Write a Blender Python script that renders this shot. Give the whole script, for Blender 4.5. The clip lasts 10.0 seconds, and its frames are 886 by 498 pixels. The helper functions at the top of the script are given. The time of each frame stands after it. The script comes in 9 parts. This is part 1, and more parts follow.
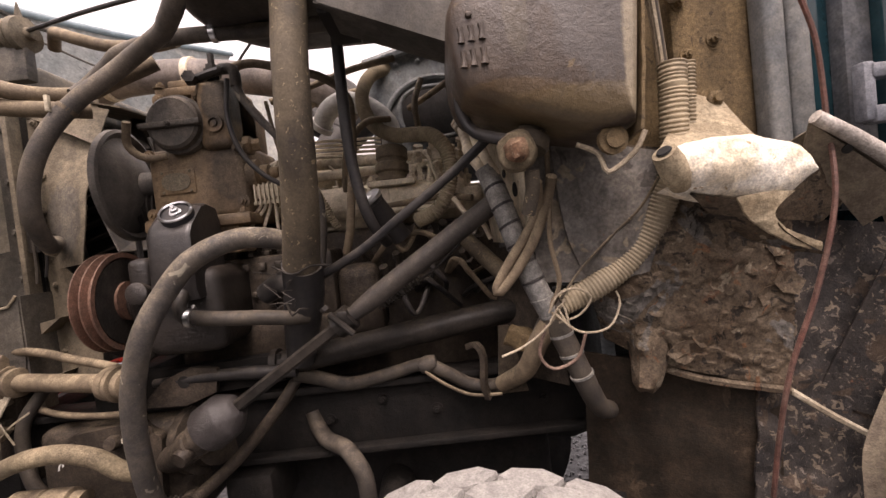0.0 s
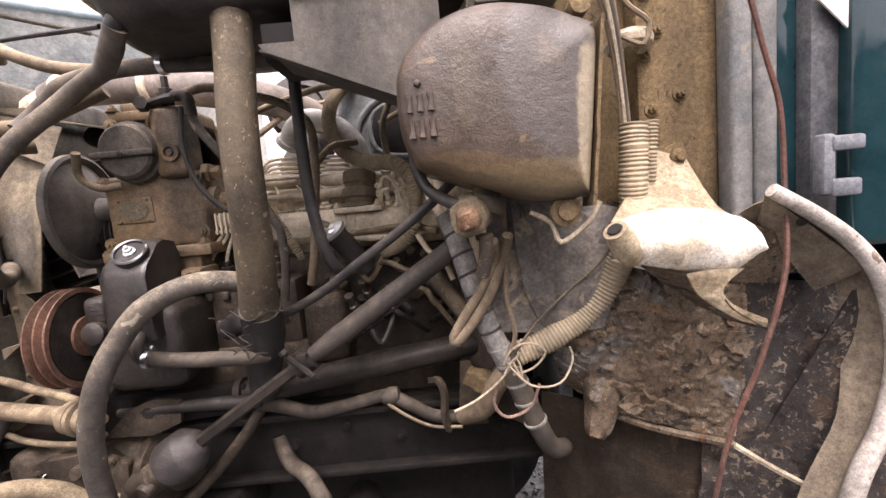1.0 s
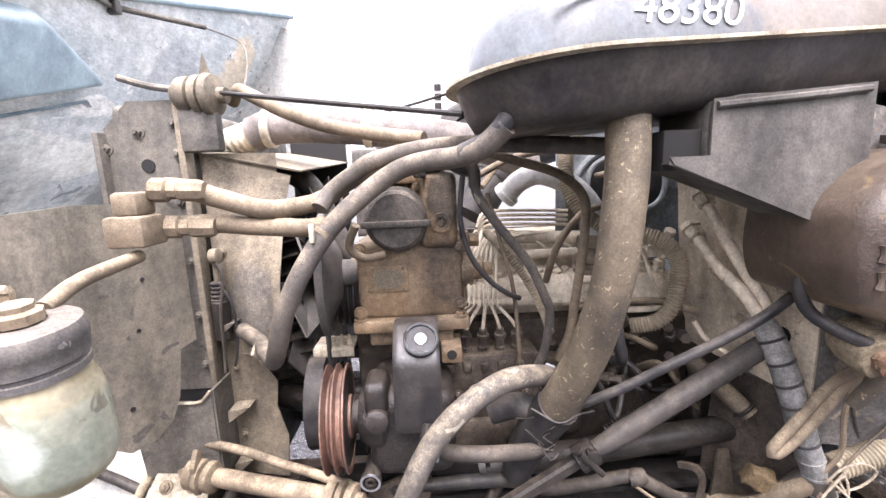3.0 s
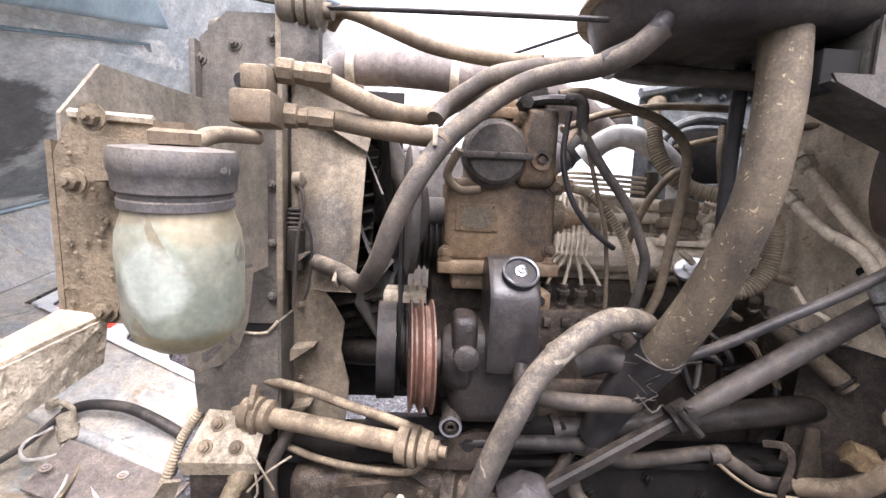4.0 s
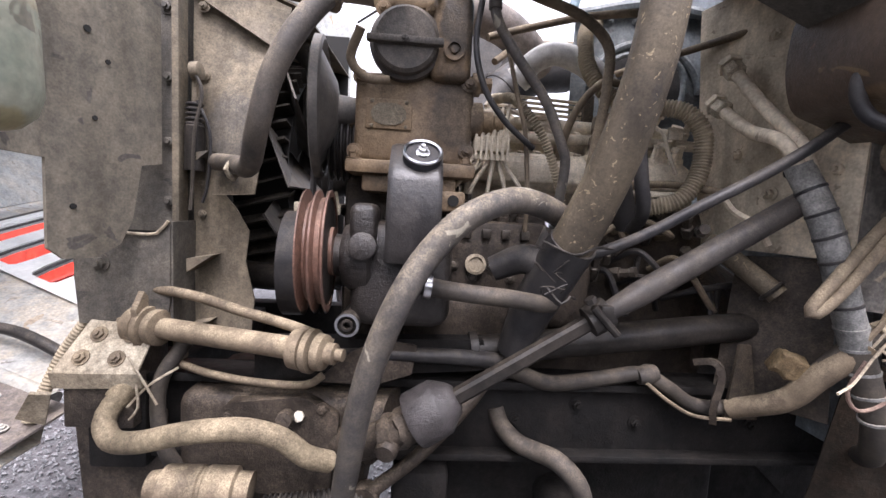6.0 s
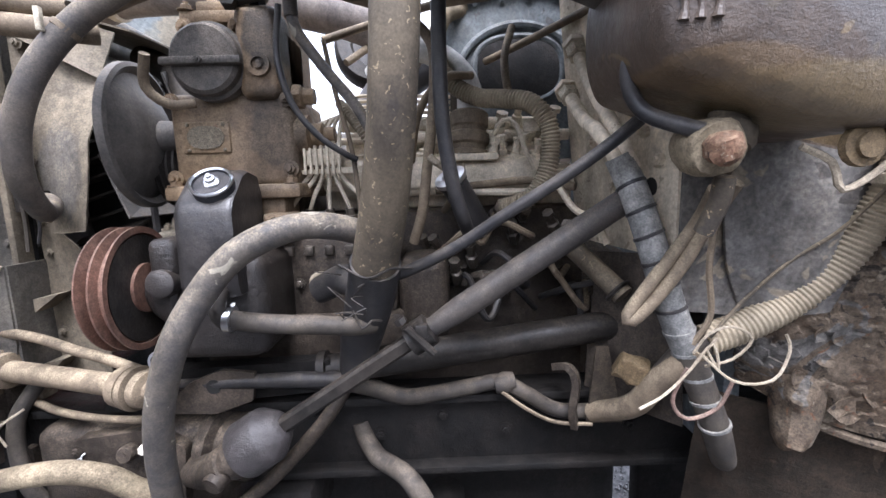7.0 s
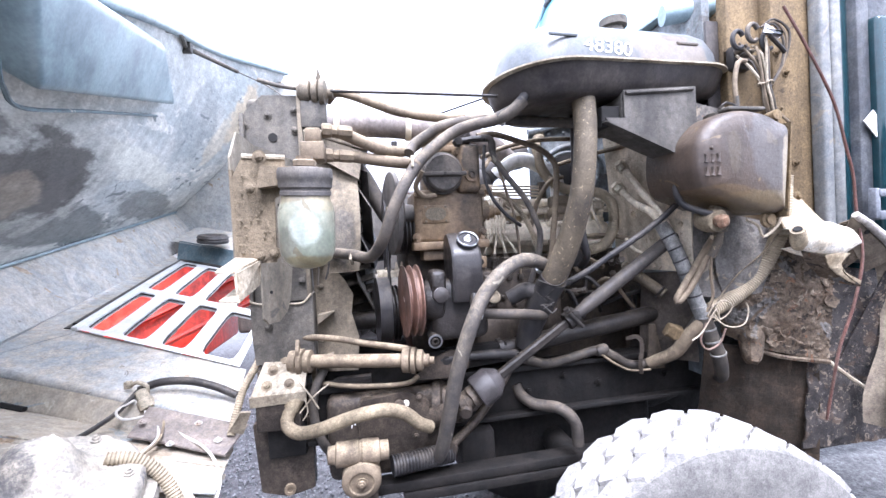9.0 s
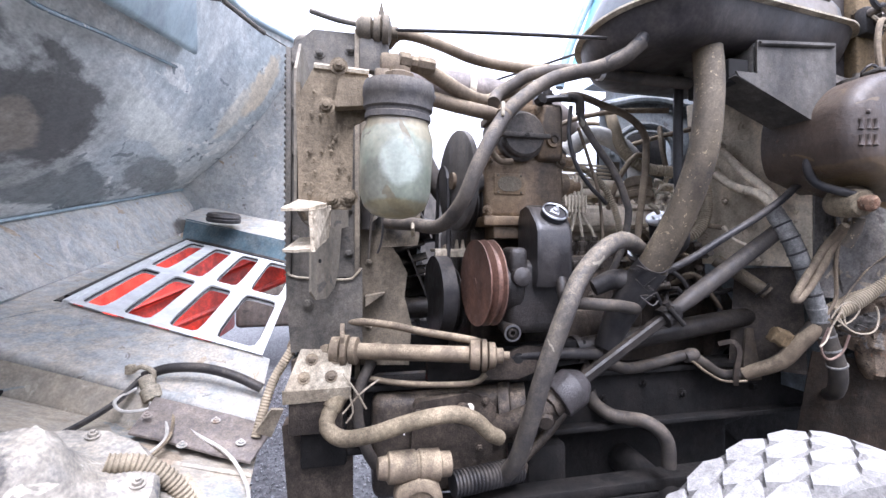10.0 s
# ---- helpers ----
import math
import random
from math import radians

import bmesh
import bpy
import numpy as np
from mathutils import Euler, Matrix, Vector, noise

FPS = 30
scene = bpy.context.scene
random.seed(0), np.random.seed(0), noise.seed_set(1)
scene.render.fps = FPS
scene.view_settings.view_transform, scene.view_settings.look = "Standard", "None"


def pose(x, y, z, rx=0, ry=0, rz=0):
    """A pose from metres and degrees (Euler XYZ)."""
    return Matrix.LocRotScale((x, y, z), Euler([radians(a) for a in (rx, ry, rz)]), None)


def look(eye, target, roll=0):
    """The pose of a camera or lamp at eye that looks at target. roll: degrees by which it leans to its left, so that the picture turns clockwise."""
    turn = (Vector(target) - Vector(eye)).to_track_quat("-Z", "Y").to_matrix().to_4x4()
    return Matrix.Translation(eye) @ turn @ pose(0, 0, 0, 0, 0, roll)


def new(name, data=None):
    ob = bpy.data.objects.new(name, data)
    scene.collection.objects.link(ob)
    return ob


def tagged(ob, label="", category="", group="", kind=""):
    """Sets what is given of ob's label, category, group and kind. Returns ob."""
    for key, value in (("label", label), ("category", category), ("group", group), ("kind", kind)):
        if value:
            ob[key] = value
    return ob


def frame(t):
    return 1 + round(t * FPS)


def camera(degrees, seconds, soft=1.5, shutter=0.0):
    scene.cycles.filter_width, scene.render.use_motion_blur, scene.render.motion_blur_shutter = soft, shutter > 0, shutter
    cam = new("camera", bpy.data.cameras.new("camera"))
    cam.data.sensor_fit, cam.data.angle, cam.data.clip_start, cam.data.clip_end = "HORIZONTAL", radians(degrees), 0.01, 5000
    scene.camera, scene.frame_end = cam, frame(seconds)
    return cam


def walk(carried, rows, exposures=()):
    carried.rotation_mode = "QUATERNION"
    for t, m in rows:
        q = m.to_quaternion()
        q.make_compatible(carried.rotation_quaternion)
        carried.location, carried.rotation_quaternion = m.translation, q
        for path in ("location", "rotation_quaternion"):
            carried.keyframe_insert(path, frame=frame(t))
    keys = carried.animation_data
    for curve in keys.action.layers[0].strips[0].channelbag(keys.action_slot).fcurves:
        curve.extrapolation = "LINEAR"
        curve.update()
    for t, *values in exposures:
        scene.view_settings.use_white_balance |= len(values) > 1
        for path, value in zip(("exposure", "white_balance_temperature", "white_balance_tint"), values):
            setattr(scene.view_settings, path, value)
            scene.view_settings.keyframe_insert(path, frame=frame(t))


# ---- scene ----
cam = camera(93.3, 10.0)
PATH = [
    (0, (0.1925, -0.1498, 1.4443), (0.1934, 1.8491, 1.3774), -6.26),
    (0.5, (0.3344, -0.1323, 1.6291), (0.3541, 1.8556, 1.4106), -8.12),
    (1, (0.3007, -0.1271, 1.6390), (0.3170, 1.8598, 1.4115), -5.34),
    (1.5, (0.0545, -0.1050, 1.6381), (0.1255, 1.8804, 1.4075), -1.75),
    (2, (-0.1471, -0.1015, 1.6677), (0.0105, 1.8740, 1.3980), -1.10),
    (2.5, (-0.3284, -0.0042, 1.9245), (-0.2444, 1.9563, 1.5377), -2.44),
    (2.7, (-0.3804, 0.0062, 2.0004), (-0.3374, 1.9687, 1.6171), -3.28),
    (3.8, (-0.7014, 0.0110, 1.7828), (-0.6075, 1.9970, 1.5655), 2.08),
    (4, (-0.7268, 0.0339, 1.7441), (-0.6528, 2.0176, 1.5007), 2.44),
    (4.5, (-0.8234, 0.0335, 1.6306), (-0.7374, 2.0168, 1.3873), 4.17),
    (5, (-0.8770, 0.0399, 1.5036), (-0.7617, 2.0241, 1.2811), 5.13),
    (5.5, (-0.8717, 0.0485, 1.4829), (-0.7102, 2.0287, 1.2532), 6.25),
    (6, (-0.5134, 0.0680, 1.4611), (-0.3863, 2.0558, 1.2812), 3.10),
    (6.2, (-0.3759, 0.0818, 1.4505), (-0.2749, 2.0720, 1.2805), 1.43),
    (7.3, (0.0029, 0.0992, 1.6191), (0.0182, 2.0749, 1.3088), -2.29),
    (7.5, (0.0176, 0.0845, 1.6571), (0.0272, 2.0619, 1.3569), -2.59),
    (8, (-0.0998, -0.0740, 1.6931), (-0.0884, 1.9129, 1.4648), -3.88),
    (8.5, (-0.5149, -0.3936, 1.7001), (-0.2853, 1.5905, 1.5972), -2.24),
    (9, (-0.9115, -0.5822, 1.5778), (-0.5289, 1.3806, 1.5426), -2.98),
    (9.5, (-1.1006, -0.4890, 1.5348), (-0.7082, 1.4716, 1.4887), 1.41),
    (10, (-1.1340, -0.2546, 1.4610), (-0.7217, 1.7025, 1.4659), -0.06),
]
EXPOSURE = [(0.0, 1.0, 7200, 26), (0.5, 1.42, 7000, 25), (1.0, 1.68, 6800, 24), (1.5, 1.95, 6600, 24), (2.0, 2.2, 6400, 23), (2.5, 2.38, 6100, 21), (4.0, 2.0, 6100, 22), (5.5, 1.65, 6100, 23), (6.0, 1.7, 6000, 20), (7.5, 2.2, 5500, 16), (8.0, 2.48, 5500, 16), (8.5, 2.55, 5450, 18), (9.0, 2.35, 5450, 19), (10.0, 1.88, 5500, 20)]
walk(cam, [(t, look(eye, target, roll)) for t, eye, target, roll in PATH], EXPOSURE)

# ---- light ----
world = bpy.data.worlds.new("overcast_sky")
scene.world = world
world.use_nodes = True
wn = world.node_tree
sky = wn.nodes.new("ShaderNodeTexSky")
sky.sky_type, sky.sun_disc = "NISHITA", False
sky.sun_elevation, sky.sun_rotation = radians(59), radians(177)
sky.air_density, sky.dust_density, sky.ozone_density = 1.0, 6.0, 1.0
place_ = wn.nodes.new("ShaderNodeTexCoord")
height = wn.nodes.new("ShaderNodeSeparateXYZ")
veil = wn.nodes.new("ShaderNodeMapRange")
veil.inputs["From Min"].default_value, veil.inputs["From Max"].default_value = 0.0, 1.0
veil.inputs["To Min"].default_value, veil.inputs["To Max"].default_value = 6.0, 12.5
cloud = wn.nodes.new("ShaderNodeMix")
cloud.data_type = "RGBA"
cloud.inputs[0].default_value = 0.78
grey = wn.nodes.new("ShaderNodeCombineColor")
wn.links.new(place_.outputs["Generated"], height.inputs[0])
wn.links.new(height.outputs["Z"], veil.inputs["Value"])
for k in range(3):
    wn.links.new(veil.outputs[0], grey.inputs[k])
wn.links.new(grey.outputs[0], cloud.inputs[7])
wn.links.new(sky.outputs[0], cloud.inputs[6])
wn.links.new(cloud.outputs[2], wn.nodes["Background"].inputs["Color"])
wn.nodes["Background"].inputs["Strength"].default_value = 0.12
sun = new("sun", bpy.data.lights.new("sun", "SUN"))
sun.data.energy, sun.data.angle, sun.data.color = 1.7, radians(28), (1.0, 0.97, 0.93)
sun.matrix_world = look((0.2, -2.4, 6.8), (0, 1, 1))


# ---- materials ----
def material(name, base, second, dust=(0.34, 0.28, 0.21), amount=0.45, rough=0.65, metal=0.0, grain=30.0, bump=0.25, rust=0.0, scale=9.0, streak=1.0, stains=(), chips=(), fine=0.65, along=1.0):
    """Painted or bare surface with dust that settles on top, wear at two scales, stains (place, radii, colour, strength) and chips (colour, share, scale)."""
    m = bpy.data.materials.new(name)
    m.use_nodes = True
    nt = m.node_tree
    n, l = nt.nodes, nt.links
    shader = n["Principled BSDF"]
    geo = n.new("ShaderNodeNewGeometry")

    place = n.new("ShaderNodeMapping")
    place.inputs["Scale"].default_value = (1.0, along, 1.0)
    l.new(geo.outputs["Position"], place.inputs["Vector"])

    def noise_at(s, detail=6.0, rough_=0.6, distortion=0.0):
        q = n.new("ShaderNodeTexNoise")
        q.inputs["Scale"].default_value, q.inputs["Detail"].default_value = s, detail
        q.inputs["Roughness"].default_value, q.inputs["Distortion"].default_value = rough_, distortion
        l.new(place.outputs[0], q.inputs["Vector"])
        return q.outputs["Fac"]

    def ramp(fac, a, b):
        q = n.new("ShaderNodeMapRange")
        q.inputs["From Min"].default_value, q.inputs["From Max"].default_value = a, b
        l.new(fac, q.inputs["Value"])
        return q.outputs["Result"]

    def mix(fac, a, b):
        q = n.new("ShaderNodeMix")
        q.data_type = "RGBA"
        for socket, v in ((q.inputs[6], a), (q.inputs[7], b)):
            if isinstance(v, tuple):
                socket.default_value = (*v, 1)
            else:
                l.new(v, socket)
        if isinstance(fac, float):
            q.inputs[0].default_value = fac
        else:
            l.new(fac, q.inputs[0])
        return q.outputs[2]

    def maths(op, a, b):
        q = n.new("ShaderNodeMath")
        q.operation, q.use_clamp = op, True
        for socket, v in zip(q.inputs, (a, b)):
            if isinstance(v, float):
                socket.default_value = v
            else:
                l.new(v, socket)
        return q.outputs[0]

    def shade(col, fac, low, high):
        q = n.new("ShaderNodeMapRange")
        q.inputs["From Min"].default_value, q.inputs["From Max"].default_value = 0.32, 0.68
        q.inputs["To Min"].default_value, q.inputs["To Max"].default_value = low, high
        l.new(fac, q.inputs["Value"])
        v = n.new("ShaderNodeVectorMath")
        v.operation = "SCALE"
        l.new(col, v.inputs[0])
        l.new(q.outputs[0], v.inputs["Scale"])
        return v.outputs[0]

    colour = mix(ramp(noise_at(scale, 8.0, 0.65), 0.42, 0.58), base, second)
    if rust:
        spots = ramp(noise_at(scale * 1.7, 10.0, 0.75, 0.4), 0.66 - 0.26 * rust, 0.70 - 0.22 * rust)
        colour = mix(maths("MULTIPLY", spots, 0.8), colour, (0.13, 0.062, 0.034))
    for tone, share, size in chips:
        edge = ramp(noise_at(size, 3.0, 0.6, 0.8), 1.0 - share, 1.02 - share)
        colour = mix(maths("MULTIPLY", edge, 0.9), colour, tone)
    for centre, radii, tone, strength in stains:
        near_ = n.new("ShaderNodeVectorMath")
        near_.operation = "SUBTRACT"
        near_.inputs[1].default_value = centre
        l.new(geo.outputs["Position"], near_.inputs[0])
        sized = n.new("ShaderNodeVectorMath")
        sized.operation = "DIVIDE"
        sized.inputs[1].default_value = radii
        l.new(near_.outputs[0], sized.inputs[0])
        far_ = n.new("ShaderNodeVectorMath")
        far_.operation = "LENGTH"
        l.new(sized.outputs[0], far_.inputs[0])
        edge = n.new("ShaderNodeMath")
        edge.operation = "MULTIPLY_ADD"
        edge.inputs[1].default_value = 1.5
        l.new(noise_at(7.0, 8.0, 0.65), edge.inputs[0])
        l.new(far_.outputs["Value"], edge.inputs[2])
        colour = mix(maths("MULTIPLY", ramp(edge.outputs[0], 1.78, 1.58), strength), colour, tone)
    up = n.new("ShaderNodeSeparateXYZ")
    l.new(geo.outputs["Normal"], up.inputs[0])
    settle = ramp(up.outputs["Z"], -0.12, 0.92)
    patch = ramp(noise_at(scale * 2.3, 10.0, 0.7), 0.42, 0.6)
    grit = ramp(noise_at(grain * 5, 4.0, 0.7), 0.38, 0.62)
    film = maths("MULTIPLY", maths("ADD", maths("MULTIPLY", settle, 0.9), 0.12), maths("ADD", maths("MULTIPLY", patch, 0.9), 0.2))
    film = maths("MULTIPLY", maths("MULTIPLY", film, maths("ADD", maths("MULTIPLY", grit, 0.7), 0.4)), amount * 1.15)
    colour = mix(film, colour, dust)
    colour = shade(colour, noise_at(grain * 1.3, 7.0, 0.6), 1.0 - 0.5 * fine, 1.0 + 0.42 * fine)
    colour = shade(colour, noise_at(grain * 5, 2.0, 0.5), 1.0 - 0.34 * fine, 1.0 + 0.3 * fine)
    run = n.new("ShaderNodeMapping")
    run.inputs["Scale"].default_value = (14, 14, 2.2)
    l.new(geo.outputs["Position"], run.inputs["Vector"])
    drip = n.new("ShaderNodeTexNoise")
    drip.inputs["Scale"].default_value, drip.inputs["Detail"].default_value = 1.0, 6.0
    l.new(run.outputs[0], drip.inputs["Vector"])
    colour = shade(colour, drip.outputs["Fac"], 1.0 - 0.32 * streak, 1.0 + 0.2 * streak)
    l.new(colour, shader.inputs["Base Color"])
    shader.inputs["Metallic"].default_value = metal
    shader.inputs["Specular IOR Level"].default_value = 0.5 if rough < 0.5 else 0.28
    worn = n.new("ShaderNodeMapRange")
    worn.inputs["To Min"].default_value, worn.inputs["To Max"].default_value = rough - 0.12, min(1.0, rough + 0.25)
    l.new(maths("ADD", film, maths("MULTIPLY", patch, 0.4)), worn.inputs["Value"])
    l.new(worn.outputs[0], shader.inputs["Roughness"])
    if bump:
        bm_ = n.new("ShaderNodeBump")
        bm_.inputs["Strength"].default_value, bm_.inputs["Distance"].default_value = min(1.0, bump * 1.8), 0.005
        l.new(maths("ADD", maths("MULTIPLY", noise_at(grain, 8.0, 0.65), 0.7), maths("MULTIPLY", noise_at(grain * 5, 3.0), 0.3)), bm_.inputs["Height"])
        l.new(bm_.outputs[0], shader.inputs["Normal"])
    return m


def plain(name, base, rough=0.5, metal=0.0):
    m = bpy.data.materials.new(name)
    m.use_nodes = True
    s = m.node_tree.nodes["Principled BSDF"]
    s.inputs["Base Color"].default_value, s.inputs["Roughness"].default_value, s.inputs["Metallic"].default_value = (*base, 1), rough, metal
    return m


M_BLOCK = material("oily_cast_iron", (0.05, 0.039, 0.03), (0.027, 0.0215, 0.0175), dust=(0.26, 0.205, 0.145), amount=0.5, rough=0.55, grain=45, bump=0.6)
M_DARK = material("dark_dirty_steel", (0.015, 0.0135, 0.0125), (0.026, 0.022, 0.019), dust=(0.15, 0.12, 0.085), amount=0.24, rough=0.5, metal=0.0)
M_COMP = material("brown_compressor_iron", (0.19, 0.13, 0.075), (0.115, 0.082, 0.053), dust=(0.42, 0.33, 0.22), amount=0.6, rough=0.6, grain=45, bump=0.4, rust=0.05, scale=5, fine=0.5, stains=(((-0.42, 1.13, 1.71), (0.08, 0.1, 0.11), (0.04, 0.033, 0.028), 0.7), ((-0.42, 1.13, 1.93), (0.06, 0.1, 0.10), (0.026, 0.023, 0.021), 0.9), ((-0.6, 1.13, 1.66), (0.06, 0.1, 0.05), (0.2, 0.14, 0.08), 0.5)))
M_HEAD = material("dusty_aluminium", (0.66, 0.58, 0.45), (0.5, 0.435, 0.33), dust=(0.72, 0.63, 0.48), amount=0.6, rough=0.65, grain=50, fine=0.4)
M_NECK = material("brown_dusty_neck_rubber", (0.16, 0.125, 0.085), (0.115, 0.09, 0.062), dust=(0.36, 0.29, 0.2), amount=0.5, rough=0.75, grain=50, bump=0.2, fine=0.35)
M_RUBBER = material("dusty_rubber", (0.036, 0.032, 0.029), (0.06, 0.051, 0.041), dust=(0.28, 0.225, 0.165), amount=0.42, rough=0.65, grain=80, bump=0.12, fine=0.25)
M_TANHOSE = material("tan_dusted_hose", (0.10, 0.076, 0.053), (0.16, 0.122, 0.083), dust=(0.46, 0.375, 0.25), amount=0.75, rough=0.75, grain=60, bump=0.15, fine=0.3)
M_BLACK = material("black_rubber", (0.018, 0.018, 0.02), (0.035, 0.033, 0.033), amount=0.25, rough=0.5, grain=80, bump=0.1, fine=0.25)
M_TUBE = material("olive_dusty_pipe", (0.10, 0.08, 0.055), (0.06, 0.049, 0.037), dust=(0.36, 0.285, 0.18), amount=0.5, rough=0.65, grain=40, bump=0.2, scale=5, fine=0.35, chips=(((0.048, 0.041, 0.035), 0.37, 6.0), ((0.3, 0.235, 0.145), 0.36, 75.0)))
M_SHROUD = material("dusty_shroud_paint", (0.17, 0.14, 0.1), (0.115, 0.097, 0.072), dust=(0.4, 0.33, 0.23), amount=0.6, rough=0.75, grain=40, bump=0.2, fine=0.45, stains=(((-1.0, 1.2, 1.62), (0.07, 0.2, 0.13), (0.06, 0.062, 0.066), 0.6),))
M_DISC = material("grey_dusty_disc", (0.07, 0.065, 0.06), (0.095, 0.086, 0.077), dust=(0.3, 0.25, 0.19), amount=0.45, rough=0.6, grain=40, bump=0.05, fine=0.3)
M_LAMP = material("cream_dusted_bucket", (0.33, 0.30, 0.25), (0.22, 0.21, 0.19), dust=(0.4, 0.35, 0.27), amount=0.7, rough=0.85, grain=26, bump=0.5, scale=8.0, streak=0.2, fine=0.5, chips=(((0.13, 0.135, 0.15), 0.36, 8.0), ((0.56, 0.51, 0.43), 0.37, 18.0)), stains=(((-1.72, 0.47, 1.14), (0.085, 0.10, 0.09), (0.055, 0.055, 0.06), 0.9),))
M_SLAT = material("dark_dusty_slat", (0.035, 0.031, 0.027), (0.05, 0.044, 0.037), dust=(0.2, 0.165, 0.12), amount=0.35, rough=0.85, grain=50)
M_RADI = material("dusty_radiator_frame", (0.105, 0.095, 0.08), (0.075, 0.07, 0.062), dust=(0.36, 0.3, 0.22), amount=0.55, rough=0.7, grain=50, fine=0.45, chips=(((0.05, 0.047, 0.045), 0.37, 9.0),))
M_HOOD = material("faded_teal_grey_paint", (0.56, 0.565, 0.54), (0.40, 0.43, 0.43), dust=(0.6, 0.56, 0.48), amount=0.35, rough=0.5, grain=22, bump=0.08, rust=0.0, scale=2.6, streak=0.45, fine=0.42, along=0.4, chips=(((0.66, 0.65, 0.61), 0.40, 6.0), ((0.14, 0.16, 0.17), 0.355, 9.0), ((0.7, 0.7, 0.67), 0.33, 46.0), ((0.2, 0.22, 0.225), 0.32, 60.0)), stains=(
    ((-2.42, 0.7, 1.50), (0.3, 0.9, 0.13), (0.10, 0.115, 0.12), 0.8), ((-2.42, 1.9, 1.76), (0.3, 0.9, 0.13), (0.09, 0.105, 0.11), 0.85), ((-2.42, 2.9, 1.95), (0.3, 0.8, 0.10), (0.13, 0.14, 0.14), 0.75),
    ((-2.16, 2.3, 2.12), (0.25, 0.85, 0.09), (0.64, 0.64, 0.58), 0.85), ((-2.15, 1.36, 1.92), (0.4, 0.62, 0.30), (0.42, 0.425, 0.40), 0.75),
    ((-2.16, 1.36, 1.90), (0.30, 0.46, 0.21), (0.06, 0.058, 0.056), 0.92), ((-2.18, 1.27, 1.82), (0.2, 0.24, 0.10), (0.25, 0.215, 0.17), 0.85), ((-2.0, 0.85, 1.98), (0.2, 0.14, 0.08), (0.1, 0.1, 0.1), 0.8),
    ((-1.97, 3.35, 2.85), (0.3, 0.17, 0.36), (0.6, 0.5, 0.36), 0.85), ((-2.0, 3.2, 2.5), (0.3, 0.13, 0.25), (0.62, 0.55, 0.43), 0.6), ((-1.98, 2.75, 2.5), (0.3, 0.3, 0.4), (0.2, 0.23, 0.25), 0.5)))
M_LEDGE = material("worn_pale_hood_paint", (0.42, 0.42, 0.395), (0.31, 0.325, 0.32), dust=(0.5, 0.43, 0.33), amount=0.75, rough=0.6, grain=24, bump=0.15, rust=0.05, scale=5.0, streak=0.1, fine=0.4, chips=(((0.46, 0.45, 0.42), 0.39, 8.0), ((0.16, 0.15, 0.14), 0.33, 12.0), ((0.3, 0.22, 0.14), 0.335, 9.0)), stains=(
    ((-1.62, 1.08, 0.94), (0.16, 0.06, 0.2), (0.25, 0.17, 0.13), 0.6), ((-1.95, 1.20, 1.05), (0.1, 0.06, 0.2), (0.42, 0.3, 0.17), 0.6), ((-2.2, 1.5, 1.2), (0.3, 0.1, 0.2), (0.27, 0.31, 0.33), 0.6),
    ((-1.74, 0.50, 1.12), (0.13, 0.16, 0.14), (0.07, 0.068, 0.066), 0.9), ((-1.6, 0.85, 0.9), (0.16, 0.06, 0.2), (0.36, 0.28, 0.18), 0.5), ((-2.1, 0.8, 1.06), (0.2, 0.1, 0.2), (0.3, 0.34, 0.35), 0.5)))
# Lighter and creamier than the near ledge, for the step and lower shelf.
M_SHELF = material("cream_dusty_hood_sheet", (0.40, 0.355, 0.285), (0.31, 0.285, 0.24), dust=(0.44, 0.37, 0.27), amount=0.7, rough=0.7, grain=24, bump=0.2, scale=5.0, streak=0.1, fine=0.4, chips=(((0.27, 0.19, 0.11), 0.36, 6.0), ((0.22, 0.26, 0.28), 0.37, 5.0), ((0.5, 0.46, 0.38), 0.37, 11.0)), stains=(((-1.75, 1.0, 0.94), (0.2, 0.06, 0.1), (0.24, 0.16, 0.09), 0.6), ((-1.45, 0.85, 0.85), (0.1, 0.1, 0.1), (0.24, 0.28, 0.3), 0.7)))
M_TEAL = material("dark_teal_paint", (0.006, 0.026, 0.034), (0.009, 0.034, 0.042), amount=0.04, rough=0.16, grain=20, bump=0.0, fine=0.2, streak=0.3)
M_TANK = material("brown_expansion_tank_steel", (0.044, 0.031, 0.023), (0.066, 0.047, 0.034), dust=(0.17, 0.125, 0.078), amount=0.3, rough=0.44, grain=60, bump=0.35, rust=0.12, scale=7.0, fine=0.35, streak=0.3, chips=(((0.12, 0.085, 0.045), 0.345, 9.0),), stains=(((0.47, 0.66, 1.66), (0.2, 0.2, 0.045), (0.15, 0.11, 0.055), 0.6), ((0.33, 0.65, 1.70), (0.12, 0.2, 0.03), (0.13, 0.085, 0.04), 0.5), ((0.545, 0.65, 1.86), (0.10, 0.2, 0.17), (0.085, 0.08, 0.077), 0.55), ((0.605, 0.66, 1.73), (0.035, 0.2, 0.16), (0.3, 0.25, 0.17), 0.75), ((0.375, 0.65, 1.84), (0.022, 0.2, 0.075), (0.12, 0.1, 0.058), 0.25)))
M_WALL = material("pale_dusty_sheet", (0.62, 0.53, 0.395), (0.47, 0.405, 0.305), dust=(0.6, 0.51, 0.375), amount=0.45, rough=0.75, grain=30, rust=0.06, fine=0.4, bump=0.3, chips=(((0.28, 0.23, 0.17), 0.34, 13.0),))
